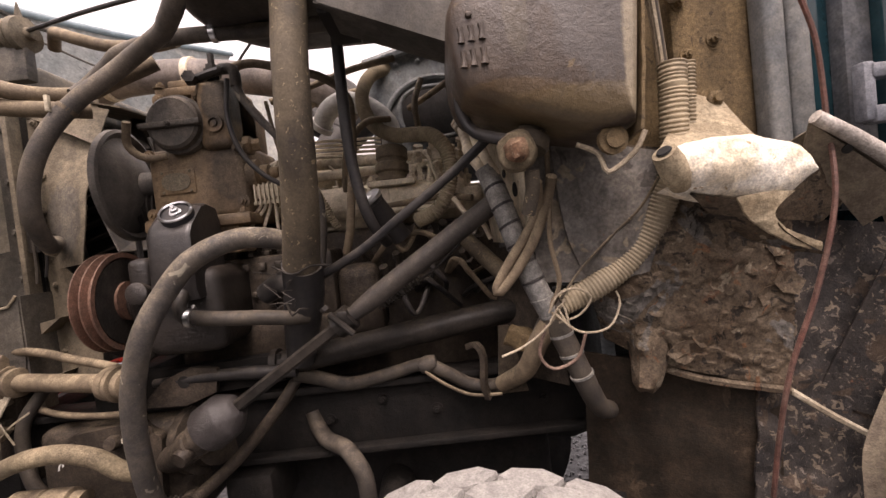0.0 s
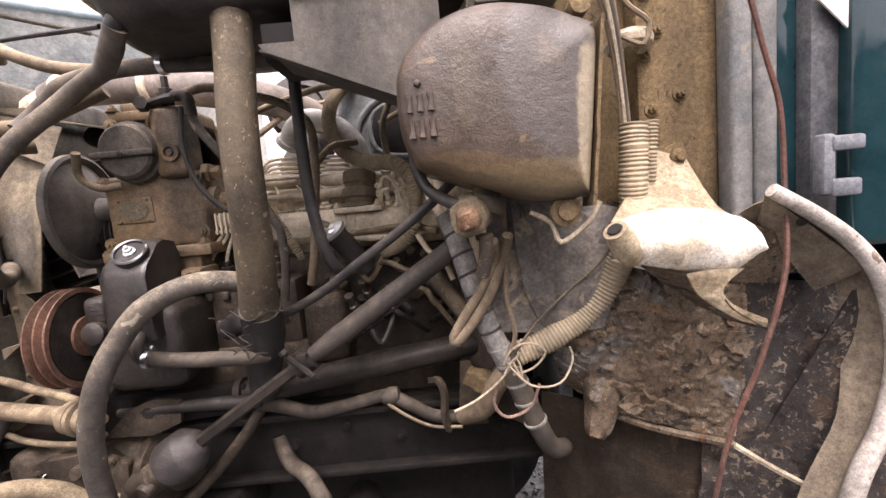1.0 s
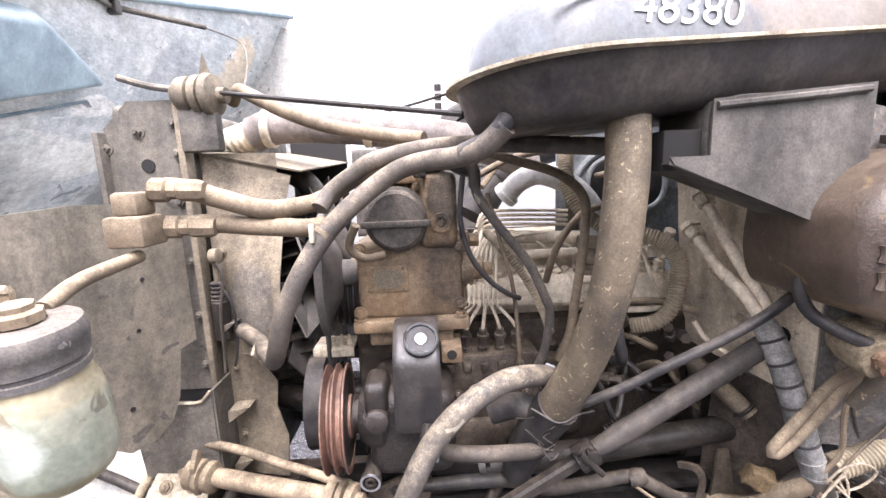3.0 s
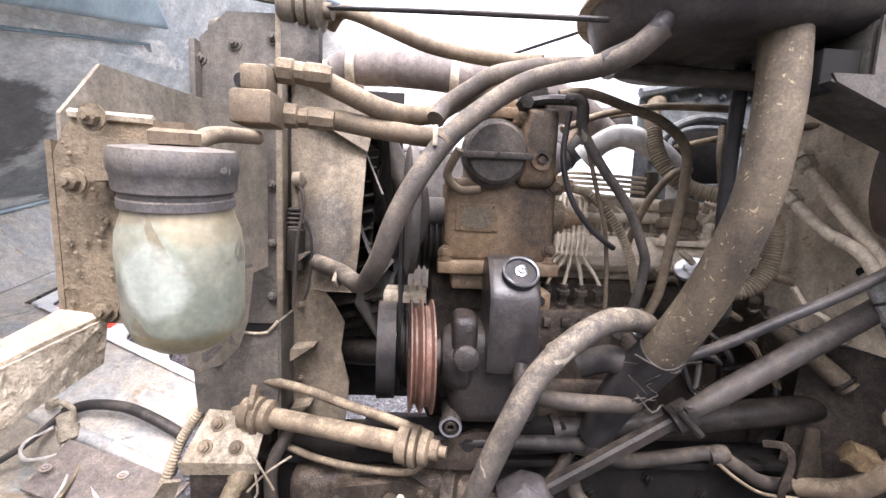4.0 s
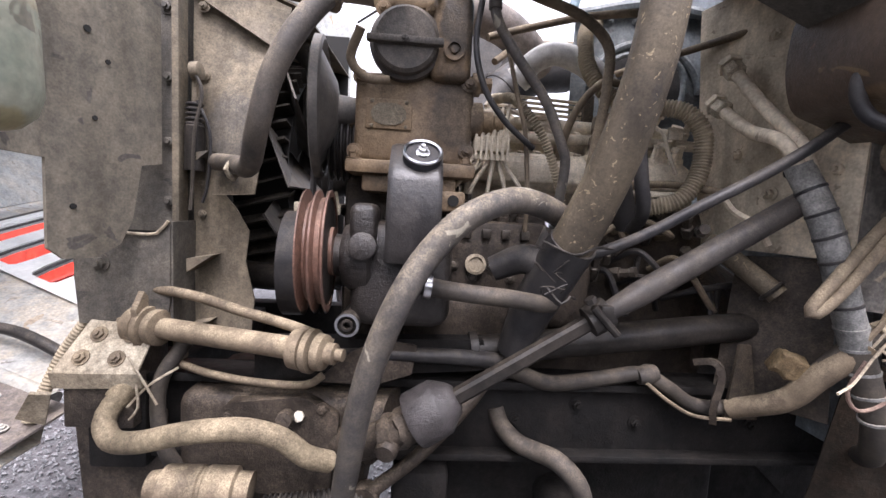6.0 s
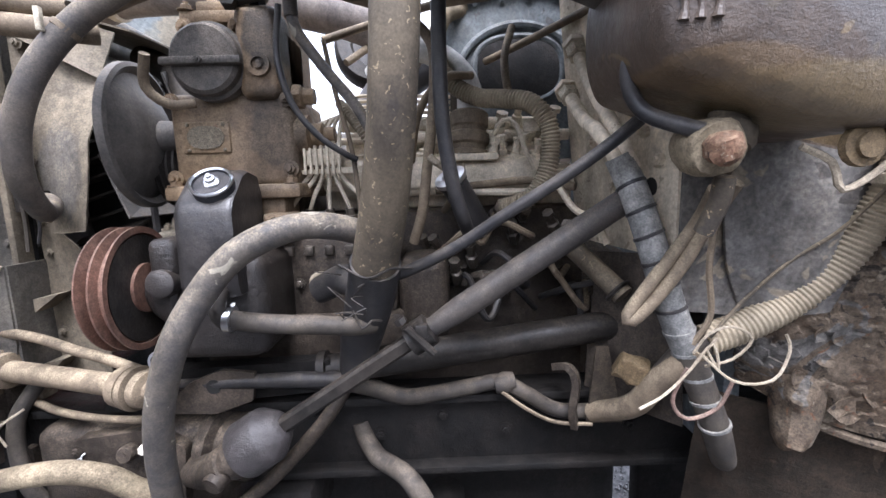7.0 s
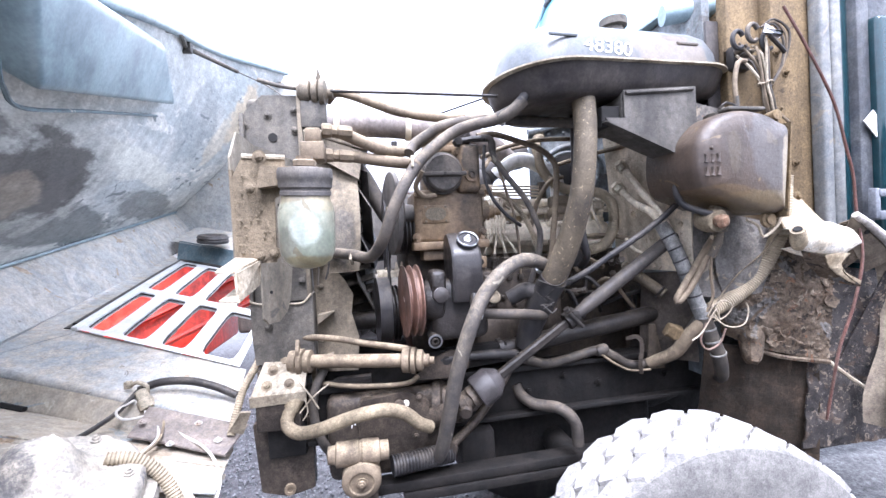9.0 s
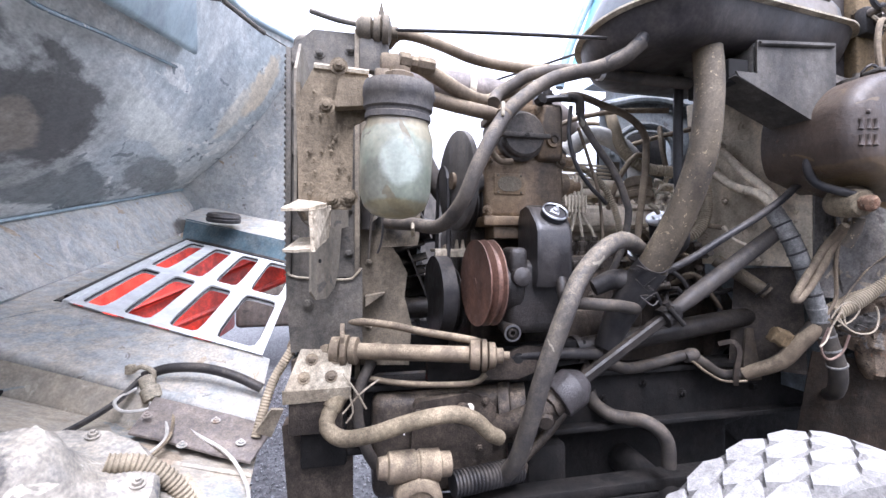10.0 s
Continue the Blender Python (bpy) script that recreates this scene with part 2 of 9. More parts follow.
M_RUST = material("flaking_rusty_sheet", (0.07, 0.049, 0.032), (0.1, 0.076, 0.053), dust=(0.19, 0.152, 0.105), amount=0.45, rough=0.92, grain=40, bump=1.0, rust=0.25, scale=10, streak=0.3, fine=0.8, chips=(((0.1, 0.095, 0.088), 0.41, 7.0), ((0.2, 0.165, 0.12), 0.36, 16.0), ((0.018, 0.0145, 0.012), 0.39, 24.0), ((0.016, 0.013, 0.011), 0.37, 9.0), ((0.13, 0.062, 0.03), 0.335, 20.0)))
M_OCHRE = material("ochre_undercoat", (0.165, 0.115, 0.058), (0.125, 0.088, 0.047), dust=(0.28, 0.215, 0.125), amount=0.4, rough=0.85, grain=70, bump=0.9, chips=(((0.06, 0.042, 0.025), 0.35, 42.0),))
M_WHITE = material("whitewashed_rough_steel", (0.85, 0.80, 0.70), (0.66, 0.57, 0.43), dust=(0.75, 0.66, 0.52), amount=0.25, rough=0.85, grain=50, bump=0.5, scale=14, streak=0.1, chips=(((0.4, 0.27, 0.14), 0.34, 20.0),))
M_PULLEY = material("red_brown_pulley", (0.155, 0.082, 0.058), (0.105, 0.06, 0.045), dust=(0.32, 0.23, 0.165), amount=0.35, rough=0.5, grain=60, bump=0.1)
M_TYRE = material("dusty_tyre_tread", (0.34, 0.327, 0.305), (0.27, 0.26, 0.245), dust=(0.4, 0.38, 0.35), amount=0.4, rough=0.95, grain=40, bump=0.5, streak=0.0, fine=0.45, chips=(((0.2, 0.19, 0.175), 0.33, 26.0),))
M_TYREBASE = material("grey_tyre_rubber", (0.17, 0.162, 0.15), (0.12, 0.115, 0.108), dust=(0.28, 0.265, 0.24), amount=0.35, rough=0.95, grain=40, bump=0.4, streak=0.0, fine=0.5)

M_GRAVEL = material("grey_gravel", (0.12, 0.12, 0.122), (0.06, 0.06, 0.063), dust=(0.2, 0.197, 0.19), amount=0.3, rough=0.9, grain=30, bump=1.0, scale=40)
M_RED = material("red_truck_paint", (0.6, 0.045, 0.02), (0.5, 0.035, 0.018), amount=0.08, rough=0.4, grain=20, bump=0.0)
M_AIR = material("grey_air_cleaner_paint", (0.11, 0.125, 0.135), (0.08, 0.09, 0.098), dust=(0.25, 0.21, 0.16), amount=0.3, rough=0.45, grain=30, bump=0.05, rust=0.0, scale=5, fine=0.3, streak=0.4, stains=(((0.3, 0.7, 2.25), (0.25, 0.3, 0.12), (0.2, 0.15, 0.1), 0.5),))
M_PALE = material("whitish_dusty_steel", (0.42, 0.37, 0.28), (0.30, 0.25, 0.18), dust=(0.5, 0.43, 0.31), amount=0.5, rough=0.8, grain=50, bump=0.3)
# Near-black discs, boxes and sheets stand for shade in holes and gaps.
M_HOLE_SHADE = plain("hole_shade", (0.01, 0.009, 0.008), 0.9)
M_ARCHTAN = material("tan_undersealed_fender", (0.27, 0.23, 0.175), (0.2, 0.17, 0.135), dust=(0.42, 0.36, 0.27), amount=0.4, rough=0.85, grain=50, bump=0.5, streak=0.1, stains=(((-1.7, 0.3, 2.0), (0.4, 0.4, 0.38), (0.1, 0.085, 0.075), 0.85),))
M_HOODTEAL = material("dark_teal_worn_paint", (0.09, 0.15, 0.18), (0.05, 0.085, 0.105), dust=(0.42, 0.39, 0.33), amount=0.4, rough=0.45, grain=18, bump=0.08, scale=4.0, fine=0.4, streak=0.3, chips=(((0.4, 0.4, 0.37), 0.33, 9.0),))
M_HOODBLUE = material("pale_blue_grey_paint", (0.25, 0.33, 0.36), (0.16, 0.22, 0.25), dust=(0.5, 0.48, 0.43), amount=0.35, rough=0.4, grain=16, bump=0.05, scale=4.0, fine=0.25, streak=0.2)
M_GRILLE = material("white_grille_paint", (0.78, 0.78, 0.76), (0.66, 0.66, 0.64), dust=(0.5, 0.46, 0.4), amount=0.2, rough=0.45, grain=30, bump=0.03, streak=0.1, fine=0.15)
M_FENDERIN = material("brown_underseal", (0.085, 0.062, 0.042), (0.05, 0.04, 0.03), dust=(0.25, 0.2, 0.13), amount=0.4, rough=0.88, grain=60, bump=0.6)
M_COVER = material("dark_cover_paint", (0.055, 0.05, 0.045), (0.08, 0.07, 0.06), amount=0.45, rough=0.6, grain=60, bump=0.2)
M_PLATE = material("dull_brass_plate", (0.2, 0.17, 0.12), (0.12, 0.1, 0.07), amount=0.4, rough=0.5, metal=0.3, grain=120, bump=0.8)
M_RES = material("black_reservoir_paint", (0.017, 0.016, 0.0165), (0.028, 0.025, 0.024), dust=(0.24, 0.19, 0.14), amount=0.2, rough=0.4, grain=50, bump=0.2, fine=0.45)
M_CAP = material("black_cap_steel", (0.02, 0.021, 0.025), (0.035, 0.035, 0.04), amount=0.12, rough=0.55, metal=0.0, grain=60, bump=0.1)
M_PUMP = material("oily_pump_casting", (0.024, 0.02, 0.018), (0.014, 0.012, 0.011), dust=(0.2, 0.155, 0.11), amount=0.22, rough=0.42, grain=70, bump=0.6)
M_VALVE = material("oily_steel_fittings", (0.12, 0.1, 0.08), (0.05, 0.043, 0.036), amount=0.4, rough=0.4, metal=0.4, grain=70, bump=0.2)
M_CROSS = material("grey_brown_pipe_paint", (0.2, 0.17, 0.15), (0.15, 0.13, 0.12), amount=0.4, rough=0.6, grain=40, bump=0.08, fine=0.45)
M_BOWL = material("cloudy_green_plastic", (0.215, 0.24, 0.185), (0.3, 0.305, 0.235), dust=(0.28, 0.23, 0.14), amount=0.75, rough=0.4, grain=22, bump=0.04, scale=11, fine=0.35, streak=0.8, chips=(((0.17, 0.145, 0.095), 0.375, 10.0), ((0.13, 0.12, 0.095), 0.35, 17.0)), stains=(((-1.07, 0.6, 1.725), (0.2, 0.2, 0.03), (0.2, 0.16, 0.1), 0.75), ((-1.10, 0.54, 1.60), (0.035, 0.1, 0.045), (0.12, 0.115, 0.095), 0.55), ((-1.045, 0.54, 1.535), (0.12, 0.1, 0.028), (0.22, 0.18, 0.085), 0.75), ((-1.05, 0.53, 1.63), (0.045, 0.1, 0.05), (0.46, 0.5, 0.44), 0.6), ((-1.0, 0.56, 1.70), (0.05, 0.1, 0.03), (0.28, 0.24, 0.15), 0.6)))
M_LID = material("grey_lid_plastic", (0.085, 0.08, 0.078), (0.12, 0.108, 0.095), amount=0.4, rough=0.7, grain=60, bump=0.12, fine=0.45)
M_MUD = material("caked_mud_steel", (0.19, 0.15, 0.1), (0.16, 0.127, 0.085), dust=(0.3, 0.24, 0.16), amount=0.45, rough=0.95, grain=60, bump=0.8, scale=5, fine=0.5)
M_CRUST = material("cream_mud_crust", (0.5, 0.43, 0.32), (0.36, 0.3, 0.215), dust=(0.58, 0.5, 0.38), amount=0.5, rough=0.95, grain=60, bump=1.0, scale=14, fine=0.6, chips=(((0.2, 0.155, 0.1), 0.36, 30.0),))
# Pan paint; also colours the sheet standing for the cowl recess shade.
M_PAN_RECESS = material("dark_brown_pan_and_recess_shade", (0.032, 0.028, 0.028), (0.05, 0.043, 0.038), amount=0.2, rough=0.5, grain=22, bump=0.12, fine=0.45)
M_BRACKET = material("grey_beige_bracket_paint", (0.085, 0.078, 0.068), (0.055, 0.051, 0.046), dust=(0.2, 0.17, 0.13), amount=0.4, rough=0.7, grain=40, bump=0.2, fine=0.45)
M_RUSTY = material("thick_rust", (0.11, 0.058, 0.034), (0.16, 0.1, 0.06), dust=(0.28, 0.22, 0.15), amount=0.4, rough=0.9, grain=40, bump=1.0, scale=30, streak=0.0, chips=(((0.2, 0.16, 0.115), 0.38, 50.0), ((0.05, 0.03, 0.025), 0.36, 60.0)))
M_FARPANEL = material("grey_blue_inner_paint", (0.2, 0.225, 0.24), (0.14, 0.155, 0.16), dust=(0.36, 0.31, 0.24), amount=0.5, rough=0.65, grain=25, bump=0.1, fine=0.5, rust=0.1, chips=(((0.1, 0.1, 0.1), 0.35, 14.0),))
M_STRIP = material("grey_worn_seal", (0.2, 0.205, 0.2), (0.13, 0.14, 0.145), dust=(0.4, 0.33, 0.22), amount=0.6, rough=0.65, grain=40, bump=0.3, fine=0.4, streak=0.6, chips=(((0.22, 0.2, 0.165), 0.37, 12.0),))
M_STRIPDARK = material("dark_grey_door_edge", (0.06, 0.065, 0.075), (0.09, 0.095, 0.1), amount=0.25, rough=0.5, grain=30, bump=0.1)
M_CHECK = material("grey_plastic", (0.12, 0.13, 0.15), (0.15, 0.16, 0.18), amount=0.15, rough=0.45, grain=60, bump=0.05)
M_ORANGE = plain("orange_print", (0.6, 0.12, 0.04), 0.5)
M_WHITEOCHRE = material("ochre_white_rough_steel", (0.36, 0.295, 0.2), (0.25, 0.195, 0.125), dust=(0.45, 0.38, 0.27), amount=0.5, rough=0.85, grain=60, bump=0.5, scale=12)
M_WELL = material("peeling_black_lining", (0.022, 0.02, 0.02), (0.035, 0.03, 0.027), dust=(0.2, 0.16, 0.12), amount=0.18, rough=0.75, grain=40, bump=0.9, rust=0.12, scale=14, streak=0.3, fine=0.6, chips=(((0.06, 0.042, 0.03), 0.43, 9.0), ((0.15, 0.12, 0.09), 0.405, 36.0), ((0.12, 0.1, 0.085), 0.38, 62.0), ((0.012, 0.011, 0.011), 0.36, 12.0)))
M_LIP = material("tan_dusty_lip", (0.2, 0.165, 0.12), (0.13, 0.105, 0.08), dust=(0.32, 0.265, 0.19), amount=0.5, rough=0.85, grain=50, bump=0.5, scale=12, fine=0.5)
M_FLANGE = material("worn_whitish_edge", (0.5, 0.46, 0.42), (0.36, 0.33, 0.3), dust=(0.5, 0.43, 0.34), amount=0.4, rough=0.7, grain=50, bump=0.4, scale=12, chips=(((0.12, 0.08, 0.055), 0.36, 16.0),))
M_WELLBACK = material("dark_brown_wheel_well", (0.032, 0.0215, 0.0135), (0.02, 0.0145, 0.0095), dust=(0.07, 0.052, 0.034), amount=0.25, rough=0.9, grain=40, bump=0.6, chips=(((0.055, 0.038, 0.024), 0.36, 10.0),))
M_UNSEEN_WALL = material("dark_grey_wall", (0.09, 0.085, 0.08), (0.06, 0.058, 0.055), amount=0.2, rough=0.9, scale=2.0)
M_WORN = material("worn_grey_hose", (0.05, 0.046, 0.045), (0.08, 0.07, 0.06), dust=(0.42, 0.345, 0.24), amount=0.55, rough=0.6, grain=50, bump=0.1, scale=16, fine=0.3, chips=(((0.26, 0.235, 0.185), 0.34, 18.0),))
M_GREYHOSE = material("grey_dusty_hose", (0.05, 0.045, 0.042), (0.085, 0.072, 0.06), dust=(0.44, 0.36, 0.255), amount=0.62, rough=0.65, grain=60, bump=0.1, fine=0.3)
M_ELBOW = material("pale_cast_aluminium", (0.6, 0.585, 0.55), (0.46, 0.45, 0.42), dust=(0.62, 0.56, 0.46), amount=0.4, rough=0.55, grain=40, bump=0.1, fine=0.3)
M_CONDUIT = material("tan_ribbed_plastic", (0.33, 0.275, 0.19), (0.24, 0.2, 0.14), dust=(0.48, 0.4, 0.285), amount=0.55, rough=0.75, grain=60, bump=0.05, fine=0.3)
M_BANDHOSE = material("pale_grey_wrapped_hose", (0.24, 0.235, 0.22), (0.13, 0.13, 0.125), dust=(0.38, 0.33, 0.25), amount=0.5, rough=0.7, grain=50, bump=0.3)
M_PALEHOSE = material("pale_tan_hose", (0.22, 0.178, 0.115), (0.16, 0.127, 0.083), dust=(0.36, 0.29, 0.195), amount=0.55, rough=0.8, grain=60, bump=0.3)
M_SHAFT = material("grey_painted_shaft", (0.032, 0.029, 0.028), (0.05, 0.043, 0.038), dust=(0.2, 0.165, 0.12), amount=0.35, rough=0.62, grain=60, bump=0.08, fine=0.4)
M_JOINT = material("dull_grey_joint", (0.05, 0.044, 0.043), (0.03, 0.027, 0.026), dust=(0.11, 0.095, 0.085), amount=0.3, rough=0.42, grain=60, bump=0.6, fine=0.4)
# Greasy black, set darker still to hold the shade low in the bay.
M_CHASSIS_SHADE = material("black_greasy_chassis_and_shade", (0.0065, 0.006, 0.0055), (0.012, 0.010, 0.0085), dust=(0.05, 0.04, 0.03), amount=0.15, rough=0.8, grain=35, bump=1.0)
M_BLUEGREY = material("blue_grey_peeling_paint", (0.135, 0.127, 0.118), (0.09, 0.083, 0.075), dust=(0.28, 0.235, 0.175), amount=0.6, rough=0.75, grain=24, bump=0.45, rust=0.12, scale=10, chips=(((0.06, 0.055, 0.052), 0.38, 12.0), ((0.23, 0.19, 0.14), 0.4, 7.0)))
M_SCREEN = plain("opaque_pale_blue_glass", (0.25, 0.5, 0.6), 0.1)
M_CHROME = plain("bright_steel", (0.7, 0.7, 0.71), 0.3, 1.0)
M_CHALK = plain("white_chalk", (0.85, 0.85, 0.82), 0.9)


# ---- building blocks ----
def V(*a):
    return Vector(a)


def thing(name, base, label, category, group="", kind=""):
    ob = new(name)
    ob.location = base
    ob.empty_display_size = 0.05
    return tagged(ob, label, category, group, kind)


def part(name, bm, material_, parent=None, label="", smooth=True):
    """One mesh from a bmesh in world places, under its thing or part."""
    base, up = Vector((0, 0, 0)), parent
    while up:
        base += up.location
        up = up.parent
    me = bpy.data.meshes.new(name)
    bmesh.ops.translate(bm, verts=bm.verts, vec=-base)
    bmesh.ops.recalc_face_normals(bm, faces=bm.faces)
    bm.to_mesh(me)
    bm.free()
    if smooth:
        me.shade_smooth()
        me.set_sharp_from_angle(angle=radians(38))
    me.materials.append(material_)
    ob = new(name, me)
    ob.parent = parent
    if label:
        ob["label"] = label
    return ob


def solo(name, bm, material_, label, category, group="", kind="", smooth=True):
    return tagged(part(name, bm, material_, None, "", smooth), label, category, group, kind)


def axis_matrix(at_, way):
    return Matrix.Translation(at_) @ Vector(way).to_track_quat("Z", "Y").to_matrix().to_4x4()


def box(bm, x0, x1, y0, y1, z0, z1, bevel=0.006, seg=2, m=None):
    made = bmesh.ops.create_cube(bm, size=1.0)["verts"]
    bmesh.ops.scale(bm, vec=(x1 - x0, y1 - y0, z1 - z0), verts=made)
    bmesh.ops.translate(bm, vec=((x0 + x1) / 2, (y0 + y1) / 2, (z0 + z1) / 2), verts=made)
    if bevel:
        edges = list({e for v in made for e in v.link_edges})
        made = [v for v in bmesh.ops.bevel(bm, geom=edges, offset=bevel, segments=seg, profile=0.5, affect="EDGES")["verts"]]
    if m:
        seen_ = {w for v in made for f in v.link_faces for w in f.verts}
        bmesh.ops.transform(bm, matrix=m, verts=list(seen_))
    return bm


def boxed(*a, **k):
    return box(bmesh.new(), *a, **k)


def lathe(profile, at_, way, seg=24, bm=None, cap=True):
    """Turns (radius, height) pairs round an axis."""
    bm = bm or bmesh.new()
    m = axis_matrix(at_, way)
    rings = []
    for r, h in profile:
        if r < 1e-5:
            rings.append([bm.verts.new(m @ V(0, 0, h))])
        else:
            rings.append([bm.verts.new(m @ V(r * math.cos(a), r * math.sin(a), h)) for a in (2 * math.pi * k / seg for k in range(seg))])
    for a, b in zip(rings, rings[1:]):
        for k in range(seg):
            q = (k + 1) % seg
            if len(a) == 1 and len(b) > 1:
                bm.faces.new((a[0], b[k], b[q]))
            elif len(b) == 1 and len(a) > 1:
                bm.faces.new((a[k], a[q], b[0]))
            elif len(a) > 1:
                bm.faces.new((a[k], a[q], b[q], b[k]))
    for ring in (rings[0], rings[-1]):
        if cap and len(ring) > 2:
            bm.faces.new(ring)
    return bm


def smooth_path(points, step=0.012):
    """Catmull-Rom through the points, in even steps."""
    p = [Vector(q) for q in points]
    p = [2 * p[0] - p[1]] + p + [2 * p[-1] - p[-2]]
    out = []
    for a, b, c, d in zip(p, p[1:], p[2:], p[3:]):
        count = max(2, int((c - b).length / step))
        for k in range(count):
            t = k / count
            out.append(0.5 * (2 * b + (c - a) * t + (2 * a - 5 * b + 4 * c - d) * t * t + (3 * b - a - 3 * c + d) * t ** 3))
    return out + [p[-2]]


def tube(points, radius, seg=10, bm=None, ribs=0.0, depth=0.0, smooth=True, end=True, step=0.014):
    """A hose along the points; ribs: the pitch of its corrugation."""
    bm = bm or bmesh.new()
    path = smooth_path(points, step if not ribs else ribs / 4) if smooth else [Vector(q) for q in points]
    total = len(path)
    way = (path[1] - path[0]).normalized()
    side = way.orthogonal().normalized()
    rings = []
    for i, q in enumerate(path):
        nxt = (path[min(i + 1, total - 1)] - path[max(i - 1, 0)]).normalized()
        side = (way.rotation_difference(nxt) @ side)
        side = (side - nxt * side.dot(nxt)).normalized()
        way = nxt
        across = way.cross(side)
        r = radius if not isinstance(radius, (tuple, list)) else float(np.interp(i / (total - 1), np.linspace(0, 1, len(radius)), radius))
        if ribs:
            r = r - depth * (0.0 if i % 4 in (0, 1) else 1.0)
        rings.append([bm.verts.new(q + r * (math.cos(a) * side + math.sin(a) * across)) for a in (2 * math.pi * k / seg for k in range(seg))])
    for a, b in zip(rings, rings[1:]):
        for k in range(seg):
            bm.faces.new((a[k], a[(k + 1) % seg], b[(k + 1) % seg], b[k]))
    if end:
        bm.faces.new(rings[0])
        bm.faces.new(rings[-1])
    return bm


def sheet(corners, thick=0.003, bm=None, cuts=0, rough=0.0):
    """A plate through the corners (3 or 4), with thickness."""
    bm = bm or bmesh.new()
    c = [Vector(q) for q in corners]
    normal = (c[1] - c[0]).cross(c[-1] - c[0]).normalized() * thick
    if cuts and len(c) == 4:
        n = cuts + 1
        grid = [[(c[0] * (1 - u) + c[1] * u) * (1 - v) + (c[3] * (1 - u) + c[2] * u) * v for u in (k / n for k in range(n + 1))] for v in (k / n for k in range(n + 1))]
        grid = [[bm.verts.new(q + normal * (noise.fractal(q * 9, 0.7, 2.0, 4) * rough / max(thick, 1e-4))) for q in row] for row in grid]
        faces = [bm.faces.new((grid[j][i], grid[j][i + 1], grid[j + 1][i + 1], grid[j + 1][i])) for j in range(n) for i in range(n)]
    else:
        faces = [bm.faces.new([bm.verts.new(q) for q in c])]
    out = bmesh.ops.extrude_face_region(bm, geom=faces)
    bmesh.ops.translate(bm, vec=normal, verts=[g for g in out["geom"] if isinstance(g, bmesh.types.BMVert)])
    return bm


def prism(outline, at_, way, up_, depth, bevel=0.0, holes=(), bm=None):
    """A flat outline (u, v) pushed depth along way; v runs along up_."""
    bm = bm or bmesh.new()
    w, v_ = Vector(way).normalized(), Vector(up_).normalized()
    u_ = w.cross(v_)
    o = Vector(at_)
    face = bm.faces.new([bm.verts.new(o + u_ * a + v_ * b) for a, b in outline])
    out = bmesh.ops.extrude_face_region(bm, geom=[face])
    moved = [g for g in out["geom"] if isinstance(g, bmesh.types.BMVert)]
    bmesh.ops.translate(bm, vec=w * depth, verts=moved)
    if bevel:
        bmesh.ops.bevel(bm, geom=list({e for q in moved for e in q.link_edges}), offset=bevel, segments=2, profile=0.5, affect="EDGES")
    return bm


def bolt(bm, at_, way, r=0.011, h=0.008, washer=True):
    w = Vector(way).normalized()
    if washer:
        lathe([(r * 1.5, 0), (r * 1.5, h * 0.25)], at_, w, 12, bm)
    lathe([(r, h * 0.2), (r, h * 0.9), (r * 0.85, h)], at_, w, 6, bm)
    return lathe([(r * 0.5, h), (r * 0.5, h * 1.5)], at_, w, 8, bm)

# ---- ground and chassis ----
GROUND = -0.34
bm = bmesh.new()
bmesh.ops.create_grid(bm, x_segments=1, y_segments=1, size=400, matrix=Matrix.Translation((0, 0, GROUND)))
solo("ground", bm, M_GRAVEL, "grey crushed gravel yard", "ground", kind="structure")


def pebbles(seed, count, x0, x1, y0, y1):
    rng = random.Random(seed)
    verts, faces = [], []
    shape = [(1, 0, 0), (-1, 0, 0), (0, 1, 0), (0, -1, 0), (0, 0, 1), (0, 0, -1)]
    tris = [(0, 2, 4), (2, 1, 4), (1, 3, 4), (3, 0, 4), (2, 0, 5), (1, 2, 5), (3, 1, 5), (0, 3, 5)]
    for _ in range(count):
        r = rng.uniform(0.008, 0.02)
        e = Euler((rng.uniform(0, 6), rng.uniform(0, 6), rng.uniform(0, 6))).to_matrix()
        c = V(rng.uniform(x0, x1), rng.uniform(y0, y1), GROUND + r * 0.5)
        n0 = len(verts)
        verts += [c + e @ (Vector(s) * r * rng.uniform(0.6, 1.2)) for s in shape]
        faces += [tuple(n0 + k for k in t) for t in tris]
    me = bpy.data.meshes.new("gravel")
    me.from_pydata([tuple(v) for v in verts], [], faces)
    me.materials.append(M_STONE)
    return tagged(new("gravel", me), "loose grey crushed stones on the ground", "gravel", kind="stuff")


M_STONE = material("crushed_stone", (0.26, 0.26, 0.262), (0.12, 0.12, 0.125), dust=(0.4, 0.39, 0.38), amount=0.4, rough=0.9, grain=60, bump=0.2, scale=60)
pebbles(3, 16000, -4.5, 1.2, 1.2, 6.0)

def ruled_plain(lower, top):
    """An upright sheet from a lower edge line up to one height."""
    return prism([(x, z) for x, _, z in lower] + [(lower[-1][0], top), (lower[0][0], top)], (0, lower[0][1], 0), (0, 1, 0), (0, 0, 1), 0.008)


